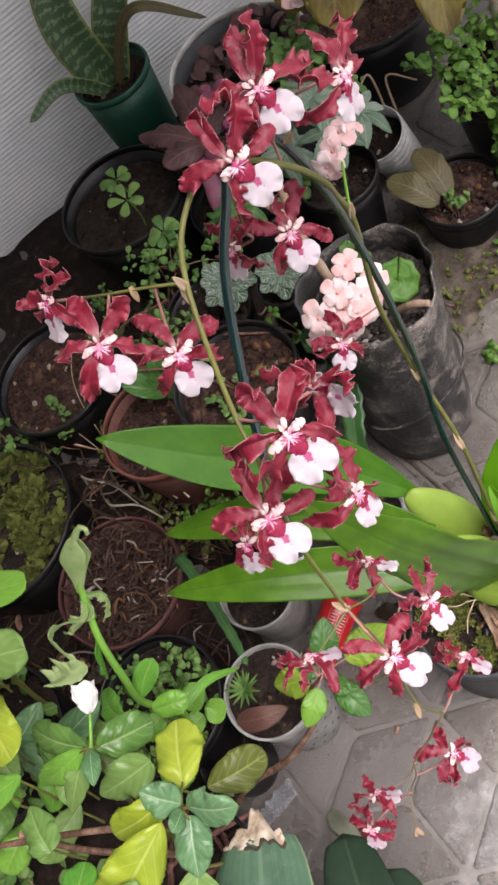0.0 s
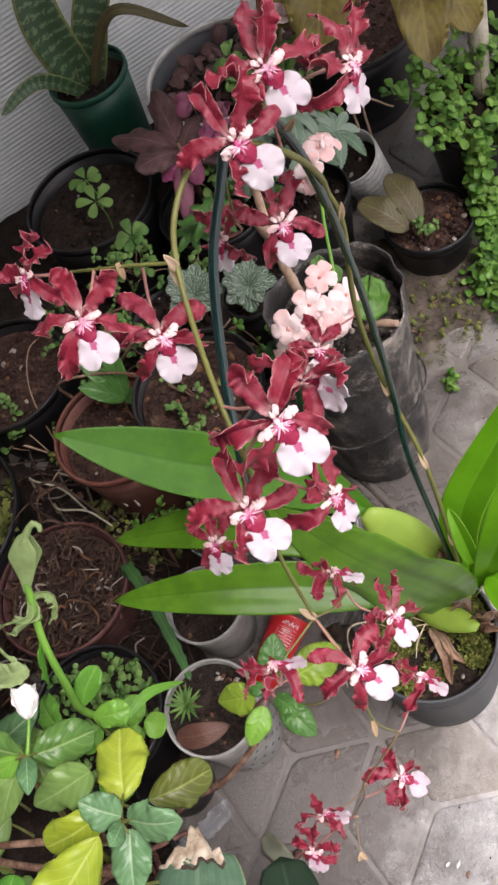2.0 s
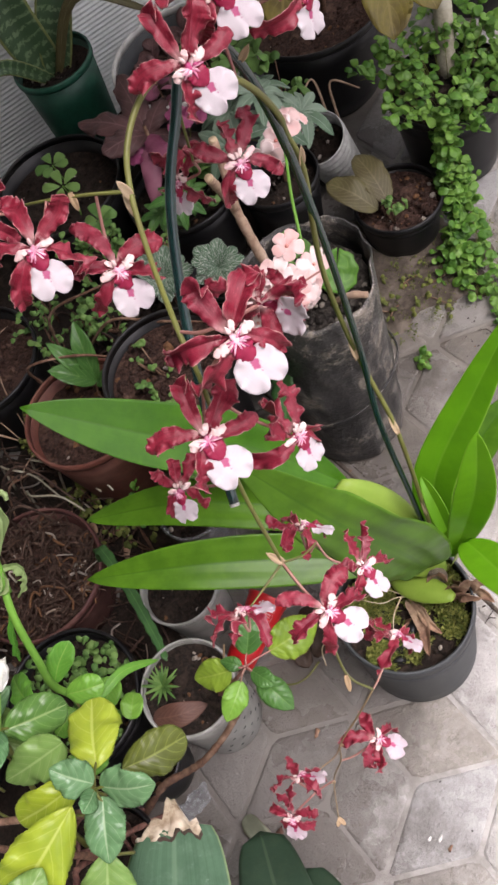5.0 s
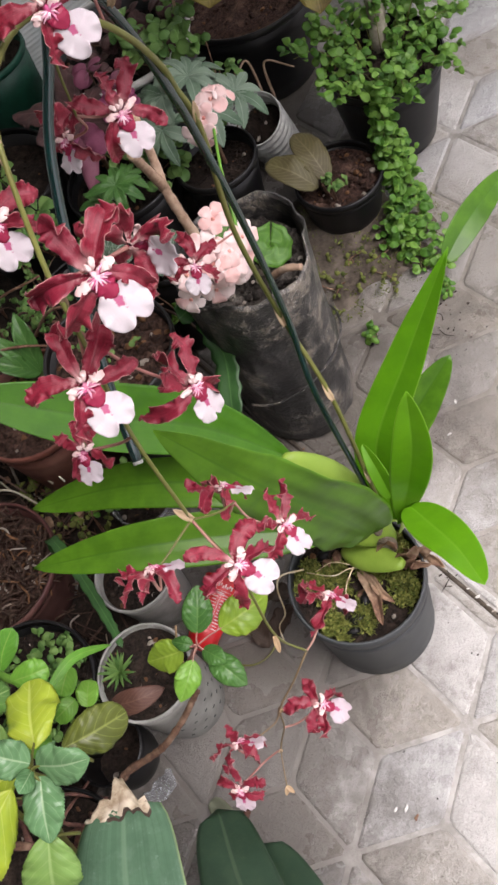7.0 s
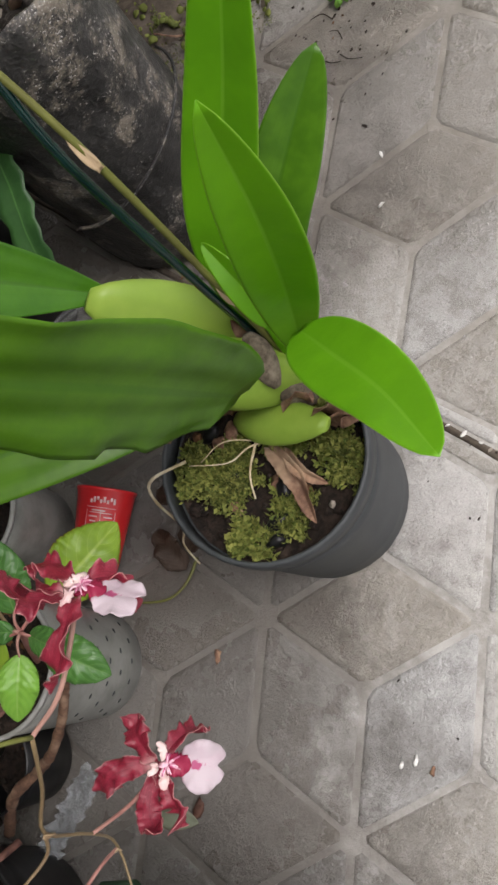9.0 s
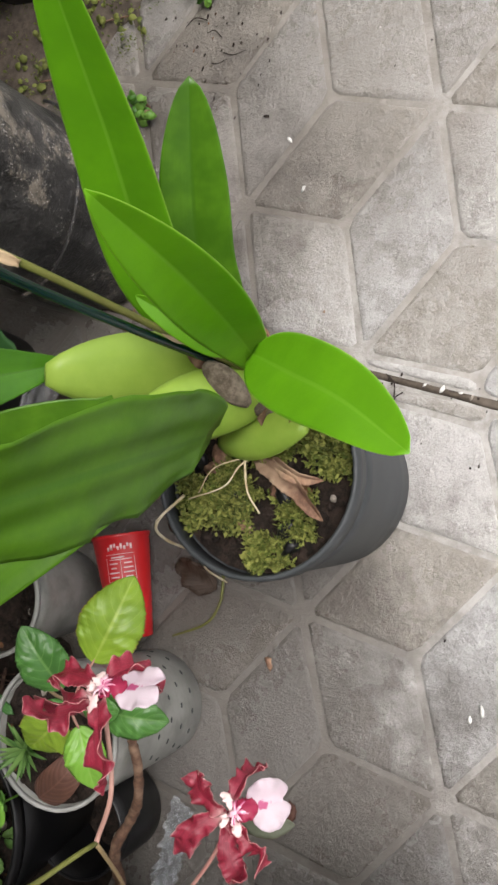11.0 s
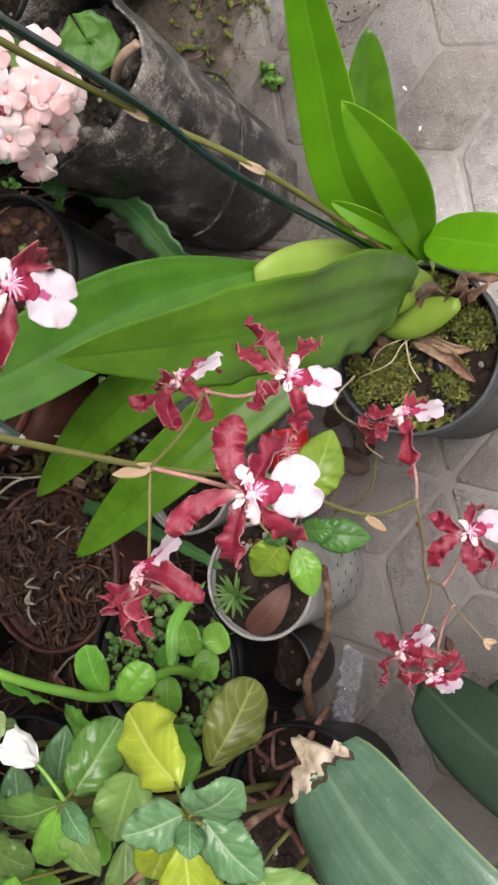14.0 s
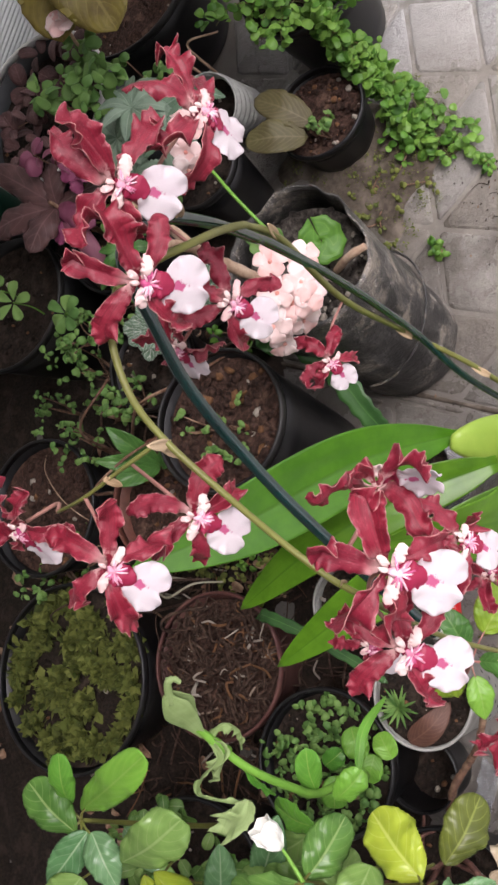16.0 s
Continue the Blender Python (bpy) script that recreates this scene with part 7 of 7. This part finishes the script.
for x, y in ((-0.17, 1.2), (-0.06, 1.24), (-0.3, 1.36), (0.0, 0.93), (-0.17, 0.97), (0.02, 1.38), (-0.12, 0.9), (-0.02, 1.5)):
    clump("fine green weeds sprouting between the pots", (x, y, 0.02), 0.035, rnd(0.1, 0.2), 10, 0.012, SEEDLING if x > -0.1 else MOSS_DARK, per=4, name="weeds", stems=4)
clump("small bright weed", (0.495, 0.885, 0.0), 0.016, 0.03, 6, 0.014, CREEPER, name="weeds")
clump("small bright weed", (0.65, 0.87, 0.0), 0.016, 0.03, 6, 0.013, CREEPER, name="weeds")
clump("sprig beside the khaki leaves", (0.62, 1.13, 0.085), 0.025, 0.07, 7, 0.014, SEEDLING, name="weeds")


def rosette(label, c, r, mt, n=26, face=(0, -0.3, 1)):
    th = thing("silver_rosette", label, "succulent", "silver rosettes", at=c)
    f = V(face).normalized()
    a = f.orthogonal().normalized()
    for i in range(n):
        d = Matrix.Rotation(i * 2.4, 3, f) @ a
        l = r * (0.35 + 0.65 * i / n)
        e = 0.9 - 0.7 * i / n
        simple_leaf(th, c, V(c) + d * l + f * l * e, l * 0.58, mt, face=f, n=16, m=7, a=0.6, b=0.5, arch=0.08, teeth=0.1, fold=0.25)
    sprout(th, [V(c) - V((0, 0, 0.1)), V(c) - V((0, 0, 0.04)), c], 0.005, BARK, n=5, seg=7)


rosette("silver-striped rosette of crinkled toothed leaves", (0.183, 1.192, 0.265), 0.06, STRIPED)
rosette("silver-striped rosette of crinkled toothed leaves", (0.266, 1.137, 0.265), 0.055, STRIPED)
pur = thing("purple_plant", "plant with broad dusky purple leaves and magenta shoots", "foliage plant", at=(0.33, 1.45, 0.17))
sprout(pur, [(0.33, 1.45, 0.16), (0.325, 1.46, 0.25), (0.33, 1.47, 0.33)], 0.006, BARK, n=12, seg=8)
for tip, w, mt in (((0.27, 1.58, 0.33), 0.09, PURPLE), ((0.25, 1.45, 0.33), 0.09, PURPLE), ((0.36, 1.62, 0.36), 0.09, PURPLE), ((0.42, 1.53, 0.36), 0.08, PURPLE), ((0.3, 1.38, 0.31), 0.07, MAUVE), ((0.275, 1.37, 0.24), 0.06, MAUVE), ((0.4, 1.4, 0.3), 0.07, PURPLE)):
    simple_leaf(pur, (0.33, 1.47, 0.31), V(tip) + V((rnd(-0.03, 0.03), rnd(-0.03, 0.03), rnd(-0.06, 0.02))), w * 0.62, mt, ripple=0.3, sag=0.4, twist=rnd(-0.6, 0.6))
clump("mixed dark foliage in the pale-rimmed pot", (0.5, 1.56, 0.29), 0.12, 0.07, 22, 0.034, PURPLE, name="dark_foliage")
clump("magenta shoots among the dark foliage", (0.4, 1.5, 0.29), 0.05, 0.1, 6, 0.03, MAUVE, name="magenta_foliage", per=3)
clump("light green shoots in the pale-rimmed pot", (0.53, 1.47, 0.3), 0.08, 0.13, 24, 0.03, SEEDLING, name="green_foliage")
pk = thing("pink_bloom", "single pink bloom on a tan stalk", "flower", at=(0.6, 1.5, 0.3))
sprout(pk, [(0.6, 1.5, 0.28), (0.59, 1.48, 0.38), (0.6, 1.46, 0.44)], 0.004, TANBARK, n=10, seg=7)
for i in range(6):
    w = i * 1.047
    simple_leaf(pk, (0.6, 1.46, 0.44), V((0.6, 1.46, 0.445)) + V((math.cos(w), math.sin(w), 0.2)) * 0.035, 0.03, PINK, name="petal", n=8, m=5)
snk = thing("snake_plant", "snake plant with mottled upright dark leaves", "snake plant", at=(0.28, 1.82, 0.28))


def sword(tip, mid, w, mt=SNAKE):
    put_leaf(snk, [(0.28, 1.82, 0.27), mid, tip], w, (0, -0.9, 0.5), mt, a=0.3, b=0.45, base=0.45, fold=0.3, thick=0.004, n=22, m=9)


sword((0.30, 1.87, 0.6), (0.26, 1.84, 0.45), 0.09)
sword((0.5, 1.87, 0.56), (0.36, 1.84, 0.42), 0.075)
sword((0.09, 1.74, 0.4), (0.19, 1.78, 0.39), 0.03)
sword((0.5, 1.7, 0.36), (0.38, 1.76, 0.44), 0.022, KHAKI)
tp = thing("khaki_plant", "two khaki oval leaves on a short stalk", "foliage plant", at=(0.62, 1.16, 0.08))
simple_leaf(tp, (0.60, 1.15, 0.12), (0.555, 1.245, 0.16), 0.06, KHAKI)
simple_leaf(tp, (0.625, 1.15, 0.12), (0.635, 1.26, 0.16), 0.058, KHAKI)
sprout(tp, [(0.62, 1.16, 0.075), (0.615, 1.155, 0.1), (0.61, 1.15, 0.12)], 0.003, BARK, n=6, seg=7)
for i, (a, b, c) in enumerate((((0.68, 1.38, 0.14), (0.69, 1.4, 0.22), (0.73, 1.36, 0.2)), ((0.665, 1.39, 0.14), (0.67, 1.43, 0.22), (0.64, 1.43, 0.21)))):
    th = thing("dry_stalk", "curled dry stalk in the ridged pot", "dry stalk", "dry stalks", at=a)
    sprout(th, [a, b, c], 0.003, TANBARK, n=14, seg=7)
zz = thing("flat_cactus", "dark flat cactus stem with a zigzag edge", "cactus", at=(0.21, 0.93, 0.3))
put_leaf(zz, [(0.20, 0.93, 0.34), (0.235, 0.93, 0.33), (0.22, 0.86, 0.29), (0.175, 0.79, 0.26), (0.15, 0.75, 0.22)], 0.04, (-0.4, -0.5, 0.7), ZIGZAG, "stem", a=0.12, b=0.3, base=0.5, teeth=0.12, ripple=0.2, waves=5, n=26, m=7, thick=0.002)
z2 = thing("flat_cactus", "dark flat cactus stem with a zigzag edge", "cactus", at=(-0.18, 0.86, 0.14))
put_leaf(z2, [(-0.19, 0.87, 0.13), (-0.17, 0.85, 0.21), (-0.165, 0.77, 0.21), (-0.17, 0.68, 0.2), (-0.175, 0.63, 0.2)], 0.019, (0.2, -0.4, 0.9), ZIGZAG, "stem", a=0.12, b=0.3, base=0.5, teeth=0.12, ripple=0.2, waves=5, n=26, m=7, thick=0.002)
# yellow leaves at the back
yl = thing("yellowing_plant", "plant with large ochre yellow leaves", "foliage plant", at=(0.82, 1.62, 0.18))
sprout(yl, [(0.82, 1.62, 0.17), (0.83, 1.58, 0.35), (0.82, 1.52, 0.5)], 0.007, BARK, n=12, seg=8)
for p0, p1, w in (((0.74, 1.53, 0.47), (0.6, 1.35, 0.43), 0.13), ((0.76, 1.58, 0.47), (0.57, 1.46, 0.43), 0.12), ((0.83, 1.4, 0.47), (0.71, 1.18, 0.42), 0.1), ((0.85, 1.42, 0.47), (0.8, 1.18, 0.42), 0.1), ((0.86, 1.5, 0.48), (0.95, 1.3, 0.46), 0.1)):
    simple_leaf(yl, p0, p1, w, OCHRE, ripple=0.15)
    sprout(yl, [(0.82, 1.52, 0.49), (V((0.82, 1.52, 0.5)) + V(p0)) / 2, p0], 0.003, BARK, "petiole", n=8, seg=6)
# small tree and the creeper under it
tree = thing("small_tree", "pale bare trunk rising from the creeper's pot", "tree", at=(0.88, 1.28, 0.17))
sprout(tree, [(0.88, 1.28, 0.165), (0.94, 1.36, 0.4), (0.97, 1.42, 0.7), (1.01, 1.49, 1.0)], 0.019, PALEBARK, "trunk", 0.014, n=30, seg=12, bumps=0.15)
for k, (z, dx, dy) in enumerate(((0.45, -0.12, 0.03), (0.52, 0.1, 0.06), (0.6, -0.08, 0.1), (0.75, 0.12, 0.0))):
    b = V((0.972 + (z - 0.4) * 0.07, 1.40 + (z - 0.4) * 0.13, z))
    sprout(tree, [b, b + V((dx * 0.5, dy * 0.5, 0.05)), b + V((dx, dy, 0.07))], 0.004, PALEBARK, "limb", n=10, seg=7)
    leaflets([b + V((dx * s, dy * s, 0.03 + 0.04 * s)) for s in (0.7, 0.85, 1.0)], 0.04, SEEDLING, tree, "leaves", "")
cr = thing("creeper", "dense small-leaved green creeper trailing over a black pot", "creeper", at=(CRX, CRY, 0.17))
spots, runs = [], []
random.seed(31)
# sprigs on top: each rises from the soil and hangs over, leafy along its outer half
for i in range(30):
    w, q = i * 2.4, 0.03 + 0.135 * math.sqrt((i + 0.5) / 30)
    q *= 1.0 + 0.2 * noise.noise((math.cos(w) * 2, math.sin(w) * 2, 7))
    a = V((CRX + 0.4 * q * math.cos(w), CRY + 0.4 * q * math.sin(w), 0.18))
    e = V((CRX + q * math.cos(w), CRY + q * math.sin(w), 0.215 + rnd(-0.01, 0.035)))
    runs.append([a, a.lerp(e, 0.5) + V((0, 0, 0.035)), e])
    for k in range(7):
        spots.append(a.lerp(e, 0.45 + 0.6 * k / 6) + V((rnd(-1, 1) * 0.014, rnd(-1, 1) * 0.014, 0.018 * math.sin(k * 0.5) + rnd(0, 0.012))))
# strands that hang from the rim and spread over the ground
for i in range(13):
    k = i / 12
    j = lambda g: V((rnd(-g, g), rnd(-g, g), 0))
    e = V((0.635 + 0.05 * k, 1.04 - 0.16 * k, 0.008)) + j(0.03)
    runs.append([V((0.79, 1.16, 0.2)) + j(0.012), V((0.757, 1.143, 0.16)) + j(0.012), V((0.74 + 0.03 * k, 1.118, 0.1)) + j(0.022), V((0.71 + 0.02 * k, 1.06 - 0.02 * k, 0.05)) + j(0.032), e])
    for n1, (p, t) in enumerate(spline(runs[-1], 24)):
        if n1 % 2 == i % 2 or n1 > 9:
            spots.append(V((p.x, p.y, max(p.z, 0.008))) + V((rnd(-1, 1), rnd(-1, 1), rnd(0, 1))) * 0.011)
leaflets(spots, 0.02, CREEPER, cr, "foliage", "small round bright green leaves", per=3)
for run in runs:
    sprout(cr, run, 0.0009, STEM, "runner", n=18, seg=6)

# twiggy pale stems by the left pots
for i, pts in enumerate(([(-0.24, 1.07, 0.02), (-0.26, 1.06, 0.2), (-0.2, 1.03, 0.27), (-0.17, 0.99, 0.16)], [(-0.3, 1.05, 0.02), (-0.28, 1.03, 0.17), (-0.24, 1.0, 0.22), (-0.22, 0.99, 0.14)], [(-0.1, 1.2, 0.2), (-0.1, 1.17, 0.3), (-0.02, 1.12, 0.31), (0.06, 1.06, 0.28)], [(0.0, 1.2, 0.22), (0.06, 1.13, 0.32), (0.12, 1.05, 0.34), (0.2, 0.98, 0.33)], [(-0.05, 1.3, 0.1), (-0.02, 1.26, 0.28), (0.08, 1.2, 0.33)])):
    th = part("bent_twig", merged([tube(pts, 0.003, 0.002, n=26, seg=7, bumps=0.3, seed=i)]), BARK if i > 1 else FIBRE, None)
    tagged(th, "thin bent dry twig among the pots", "twig", group="bent twigs")

# dry stalks, sprigs and roots tangled between the pots
random.seed(123)
for i in range(26):
    x, y = rnd(-0.34, 0.22), rnd(1.0, 1.42)
    z = rnd(0.02, 0.2)
    w = rnd(0, 6.28)
    d = V((math.cos(w), math.sin(w), 0)) * rnd(0.04, 0.13)
    c = V((x, y, z))
    r = rnd(0.0012, 0.003)
    th = part("dry_stalk", merged([tube([c - d - V((0, 0, z)), c - d * 0.4 + V((0, 0, rnd(0.0, 0.05))), c + d * 0.3 + V((rnd(-1, 1), rnd(-1, 1), 1)) * 0.03, c + d - V((0, 0, rnd(0.0, 0.08)))], r, r * 0.7, n=22, seg=6, bumps=0.35, seed=i)]), random.choice((BARK, FIBRE, TANBARK)), None)
    tagged(th, "thin dry brown stalk tangled between the pots", "dry stalk", group="dry stalks between the pots")
for i, (a, top, b) in enumerate((((-0.23, 1.16, 0.01), (-0.19, 1.1, 0.17), (-0.13, 1.0, 0.12)), ((-0.26, 1.12, 0.01), (-0.23, 1.05, 0.16), (-0.17, 0.98, 0.13)), ((-0.2, 1.12, 0.01), (-0.15, 1.06, 0.15), (-0.11, 0.98, 0.13)), ((-0.28, 1.2, 0.01), (-0.25, 1.15, 0.14), (-0.2, 1.06, 0.1)))):
    th = part("root_loop", merged([tube([a, (V(a) + V(top)) / 2 + V((0, 0.02, 0.02)), top, (V(top) + V(b)) / 2 + V((0.01, 0, 0.015)), b], 0.0026, 0.0018, n=28, seg=7, bumps=0.2, seed=i)]), PALEBARK, None)
    tagged(th, "pale bare root looping between the terracotta pots", "root", group="bare root loops")
for x, y, z, h, n in ((-0.1, 0.97, 0.02, 0.12, 12), (0.02, 1.12, 0.1, 0.2, 14), (-0.22, 1.28, 0.05, 0.22, 16), (-0.06, 1.33, 0.08, 0.25, 18), (0.08, 1.36, 0.1, 0.26, 18), (-0.33, 1.3, 0.1, 0.16, 14), (0.2, 1.3, 0.12, 0.2, 14), (0.24, 1.12, 0.1, 0.2, 12)):
    clump("fine green sprigs rising between the pots", (x, y, z), 0.05, h, n, 0.014, SEEDLING if n > 12 else CREEPER, per=4, name="weeds", stems=6)
tend = part("tendril", merged([tube([(0.004, 0.552, 0.012), (-0.026, 0.544, 0.012), (-0.055, 0.55, 0.014), (-0.088, 0.585, 0.01)], 0.002, 0.0014, n=24, seg=7)]), STEM, None)
tagged(tend, "thin olive tendril lying on the paving beside the cup", "tendril")

# litter on the paving
random.seed(77)
for i, (x, y, l) in enumerate(((0.586, 0.794, 0.03), (0.609, 0.861, 0.03), (0.6, 0.83, 0.022), (0.57, 0.81, 0.02), (0.272, 0.455, 0.028), (0.26, 0.44, 0.02))):
    w = rnd(0, 6.28)
    d = V((math.cos(w), math.sin(w), 0)) * l / 2
    o = part("twig", merged([tube([V((x, y, 0.003)) - d, V((x, y, 0.006)) + V((d.y, -d.x, 0)) * 0.4, V((x, y, 0.003)) + d], 0.0009, 0.0005, n=10, seg=6, bumps=0.4, seed=i)]), SOIL, None)
    tagged(o, "short dark twig on the paving", "twig", group="twigs on the paving")
for i, (x, y, s, mt) in enumerate(((-0.018, 0.246, 0.003, FLECK), (-0.004, 0.238, 0.004, FLECK), (-0.064, 0.466, 0.006, HUSK), (0.0, 0.22, 0.004, HUSK), (0.287, 0.4, 0.0035, FLECK), (0.29, 0.38, 0.002, FLECK), (-0.2, 0.38, 0.009, BROWNLEAF), (0.285, 0.42, 0.002, FLECK), (0.5, 0.68, 0.003, FLECK), (0.52, 0.72, 0.003, SOIL), (0.45, 0.64, 0.003, FLECK))):
    o = part("scrap", merged([blob((0, 0, 0), s, i, 0.9, (1.3, 0.6, 0.15), 8)]), mt, None)
    o.location, o.rotation_euler = (x, y, s * 0.2 + 0.0015), (0, 0, rnd(0, 6))
    tagged(o, "small white paint fleck on the paving" if mt is FLECK else "small brown scrap on the paving", "debris", group="debris on the paving")
crumbs = []
for i in range(150):
    x, y = rnd(-0.1, 0.75), rnd(0.05, 1.0)
    if i < 60:
        x, y = 0.59 + random.gauss(0, 0.04), 0.83 + random.gauss(0, 0.05)
    elif i < 95:
        k = rnd(-0.25, 0.5)
        x, y = 0.277 + k * -0.096 + random.gauss(0, 0.006), 0.485 + k + random.gauss(0, 0.006)
    r = rnd(0.0006, 0.0022)
    crumbs.append(blob((x, y, r * 0.3), r, i, 0.7, (rnd(0.8, 2.2), 0.8, 0.5), 4))
tagged(part("crumbs", merged(crumbs), SOIL, None), "dark crumbs of soil scattered over the paving", "debris", kind="stuff")
pal = part("fallen_leaf", merged([leaf([(-0.228, 0.432, 0.003), (-0.222, 0.4, 0.012), (-0.208, 0.37, 0.004)], 0.03, (0, 0, 1), n=14, m=7, fold=0.25, ripple=0.15)]), PALELEAF, None)
tagged(pal, "pale grey-green fallen leaf on the paving", "fallen leaf")

# ---- paving: rhombic slabs pressed in two squares that meet at a dirty joint ----
U2 = V((math.cos(radians(5.5)), math.sin(radians(5.5))))
V2 = V((-U2.y, U2.x))
pave = new("paving")
tagged(pave, "stamped concrete paving of pale rhombic pieces", "paving", kind="structure")


def clip(poly, p0, nrm):
    """The part of a polygon on the side of a line to which nrm points."""
    out = []
    for a, b in zip(poly, poly[1:] + poly[:1]):
        da, db = (a - p0).dot(nrm), (b - p0).dot(nrm)
        if da >= 0:
            out.append(a)
        if da * db < 0:
            out.append(a + (b - a) * (da / (da - db)))
    return out


def inset(poly, d):
    out, n = [], len(poly)
    for i in range(n):
        a, b, c = poly[i - 1], poly[i], poly[(i + 1) % n]
        e1, e2 = (b - a).normalized(), (c - b).normalized()
        n1, n2 = V((-e1.y, e1.x)), V((-e2.y, e2.x))
        k = n1 + n2
        k = k / max(0.35, k.dot(n1)) if k.length > 1e-6 else n1
        out.append(b + k * d)
    return out


def chamfer(poly, d):
    out, n = [], len(poly)
    for i in range(n):
        a, b, c = poly[i - 1], poly[i], poly[(i + 1) % n]
        out += [b + (a - b).normalized() * min(d, (a - b).length * 0.3), b + (c - b).normalized() * min(d, (c - b).length * 0.3)]
    return out


def slab(poly, tile, name="slab"):
    area = sum(a.x * b.y - a.y * b.x for a, b in zip(poly, poly[1:] + poly[:1])) / 2
    if area < 0:
        poly = poly[::-1]
    if abs(area) < 0.0006:
        return None
    c = sum(poly, V((0, 0))) / len(poly)
    low = chamfer(inset([p - c for p in poly], 0.0032), 0.0075)
    low = [p + V((noise.noise((p.x * 60 + c.x * 9, p.y * 60 + c.y * 9, 1)), noise.noise((p.x * 60, p.y * 60 + c.x * 7, 4)))) * 0.0028 for p in low]
    wide = max(p.length for p in low)
    mid, high = [p * (1 - 0.0035 / wide) for p in low], [p * (1 - 0.011 / wide) for p in low]
    n, tilt = len(low), V((rnd(-1, 1), rnd(-1, 1))) * 0.004
    vs, fs, us = [], [], []
    for ring, z in ((low, -0.0042), (mid, -0.0012), (high, 0.0)):
        for p in ring:
            vs.append(V((p.x, p.y, z + p.dot(tilt))))
            us.append((p.x, p.y))
    for r in range(2):
        for i in range(n):
            k = (i + 1) % n
            fs.append((r * n + i, r * n + k, (r + 1) * n + k, (r + 1) * n + i))
    fs.append(tuple(2 * n + i for i in range(n)))
    o = part(name, merged([(vs, fs, us)]), tile, pave)
    o.location = (c.x, c.y, 0)
    return o


SEAM0, SEAMN = V((0.277, 0.485)), U2.copy()
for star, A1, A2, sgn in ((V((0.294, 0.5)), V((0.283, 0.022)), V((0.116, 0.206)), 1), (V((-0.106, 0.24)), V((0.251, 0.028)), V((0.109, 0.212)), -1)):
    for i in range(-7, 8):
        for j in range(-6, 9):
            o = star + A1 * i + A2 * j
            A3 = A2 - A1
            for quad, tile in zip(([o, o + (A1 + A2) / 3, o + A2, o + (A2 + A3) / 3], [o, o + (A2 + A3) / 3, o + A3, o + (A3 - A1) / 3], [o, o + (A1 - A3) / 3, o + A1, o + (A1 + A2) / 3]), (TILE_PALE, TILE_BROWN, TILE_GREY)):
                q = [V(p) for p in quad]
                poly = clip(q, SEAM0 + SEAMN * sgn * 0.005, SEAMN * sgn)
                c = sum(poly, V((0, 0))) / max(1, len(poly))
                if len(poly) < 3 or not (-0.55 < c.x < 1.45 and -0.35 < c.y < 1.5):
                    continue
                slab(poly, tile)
jd = part("dirty_joint", merged([tube([V((SEAM0.x, SEAM0.y, -0.004)) + V((V2.x, V2.y, 0)) * s + V((noise.noise((s * 9, 1, 1)) * 0.002, 0, 0)) for s in (-0.8, -0.5, -0.3, -0.1, 0.1, 0.3, 0.5, 0.8)], 0.0045, 0.0045, n=60, seg=6, bumps=0.5)]), DIRT, pave)
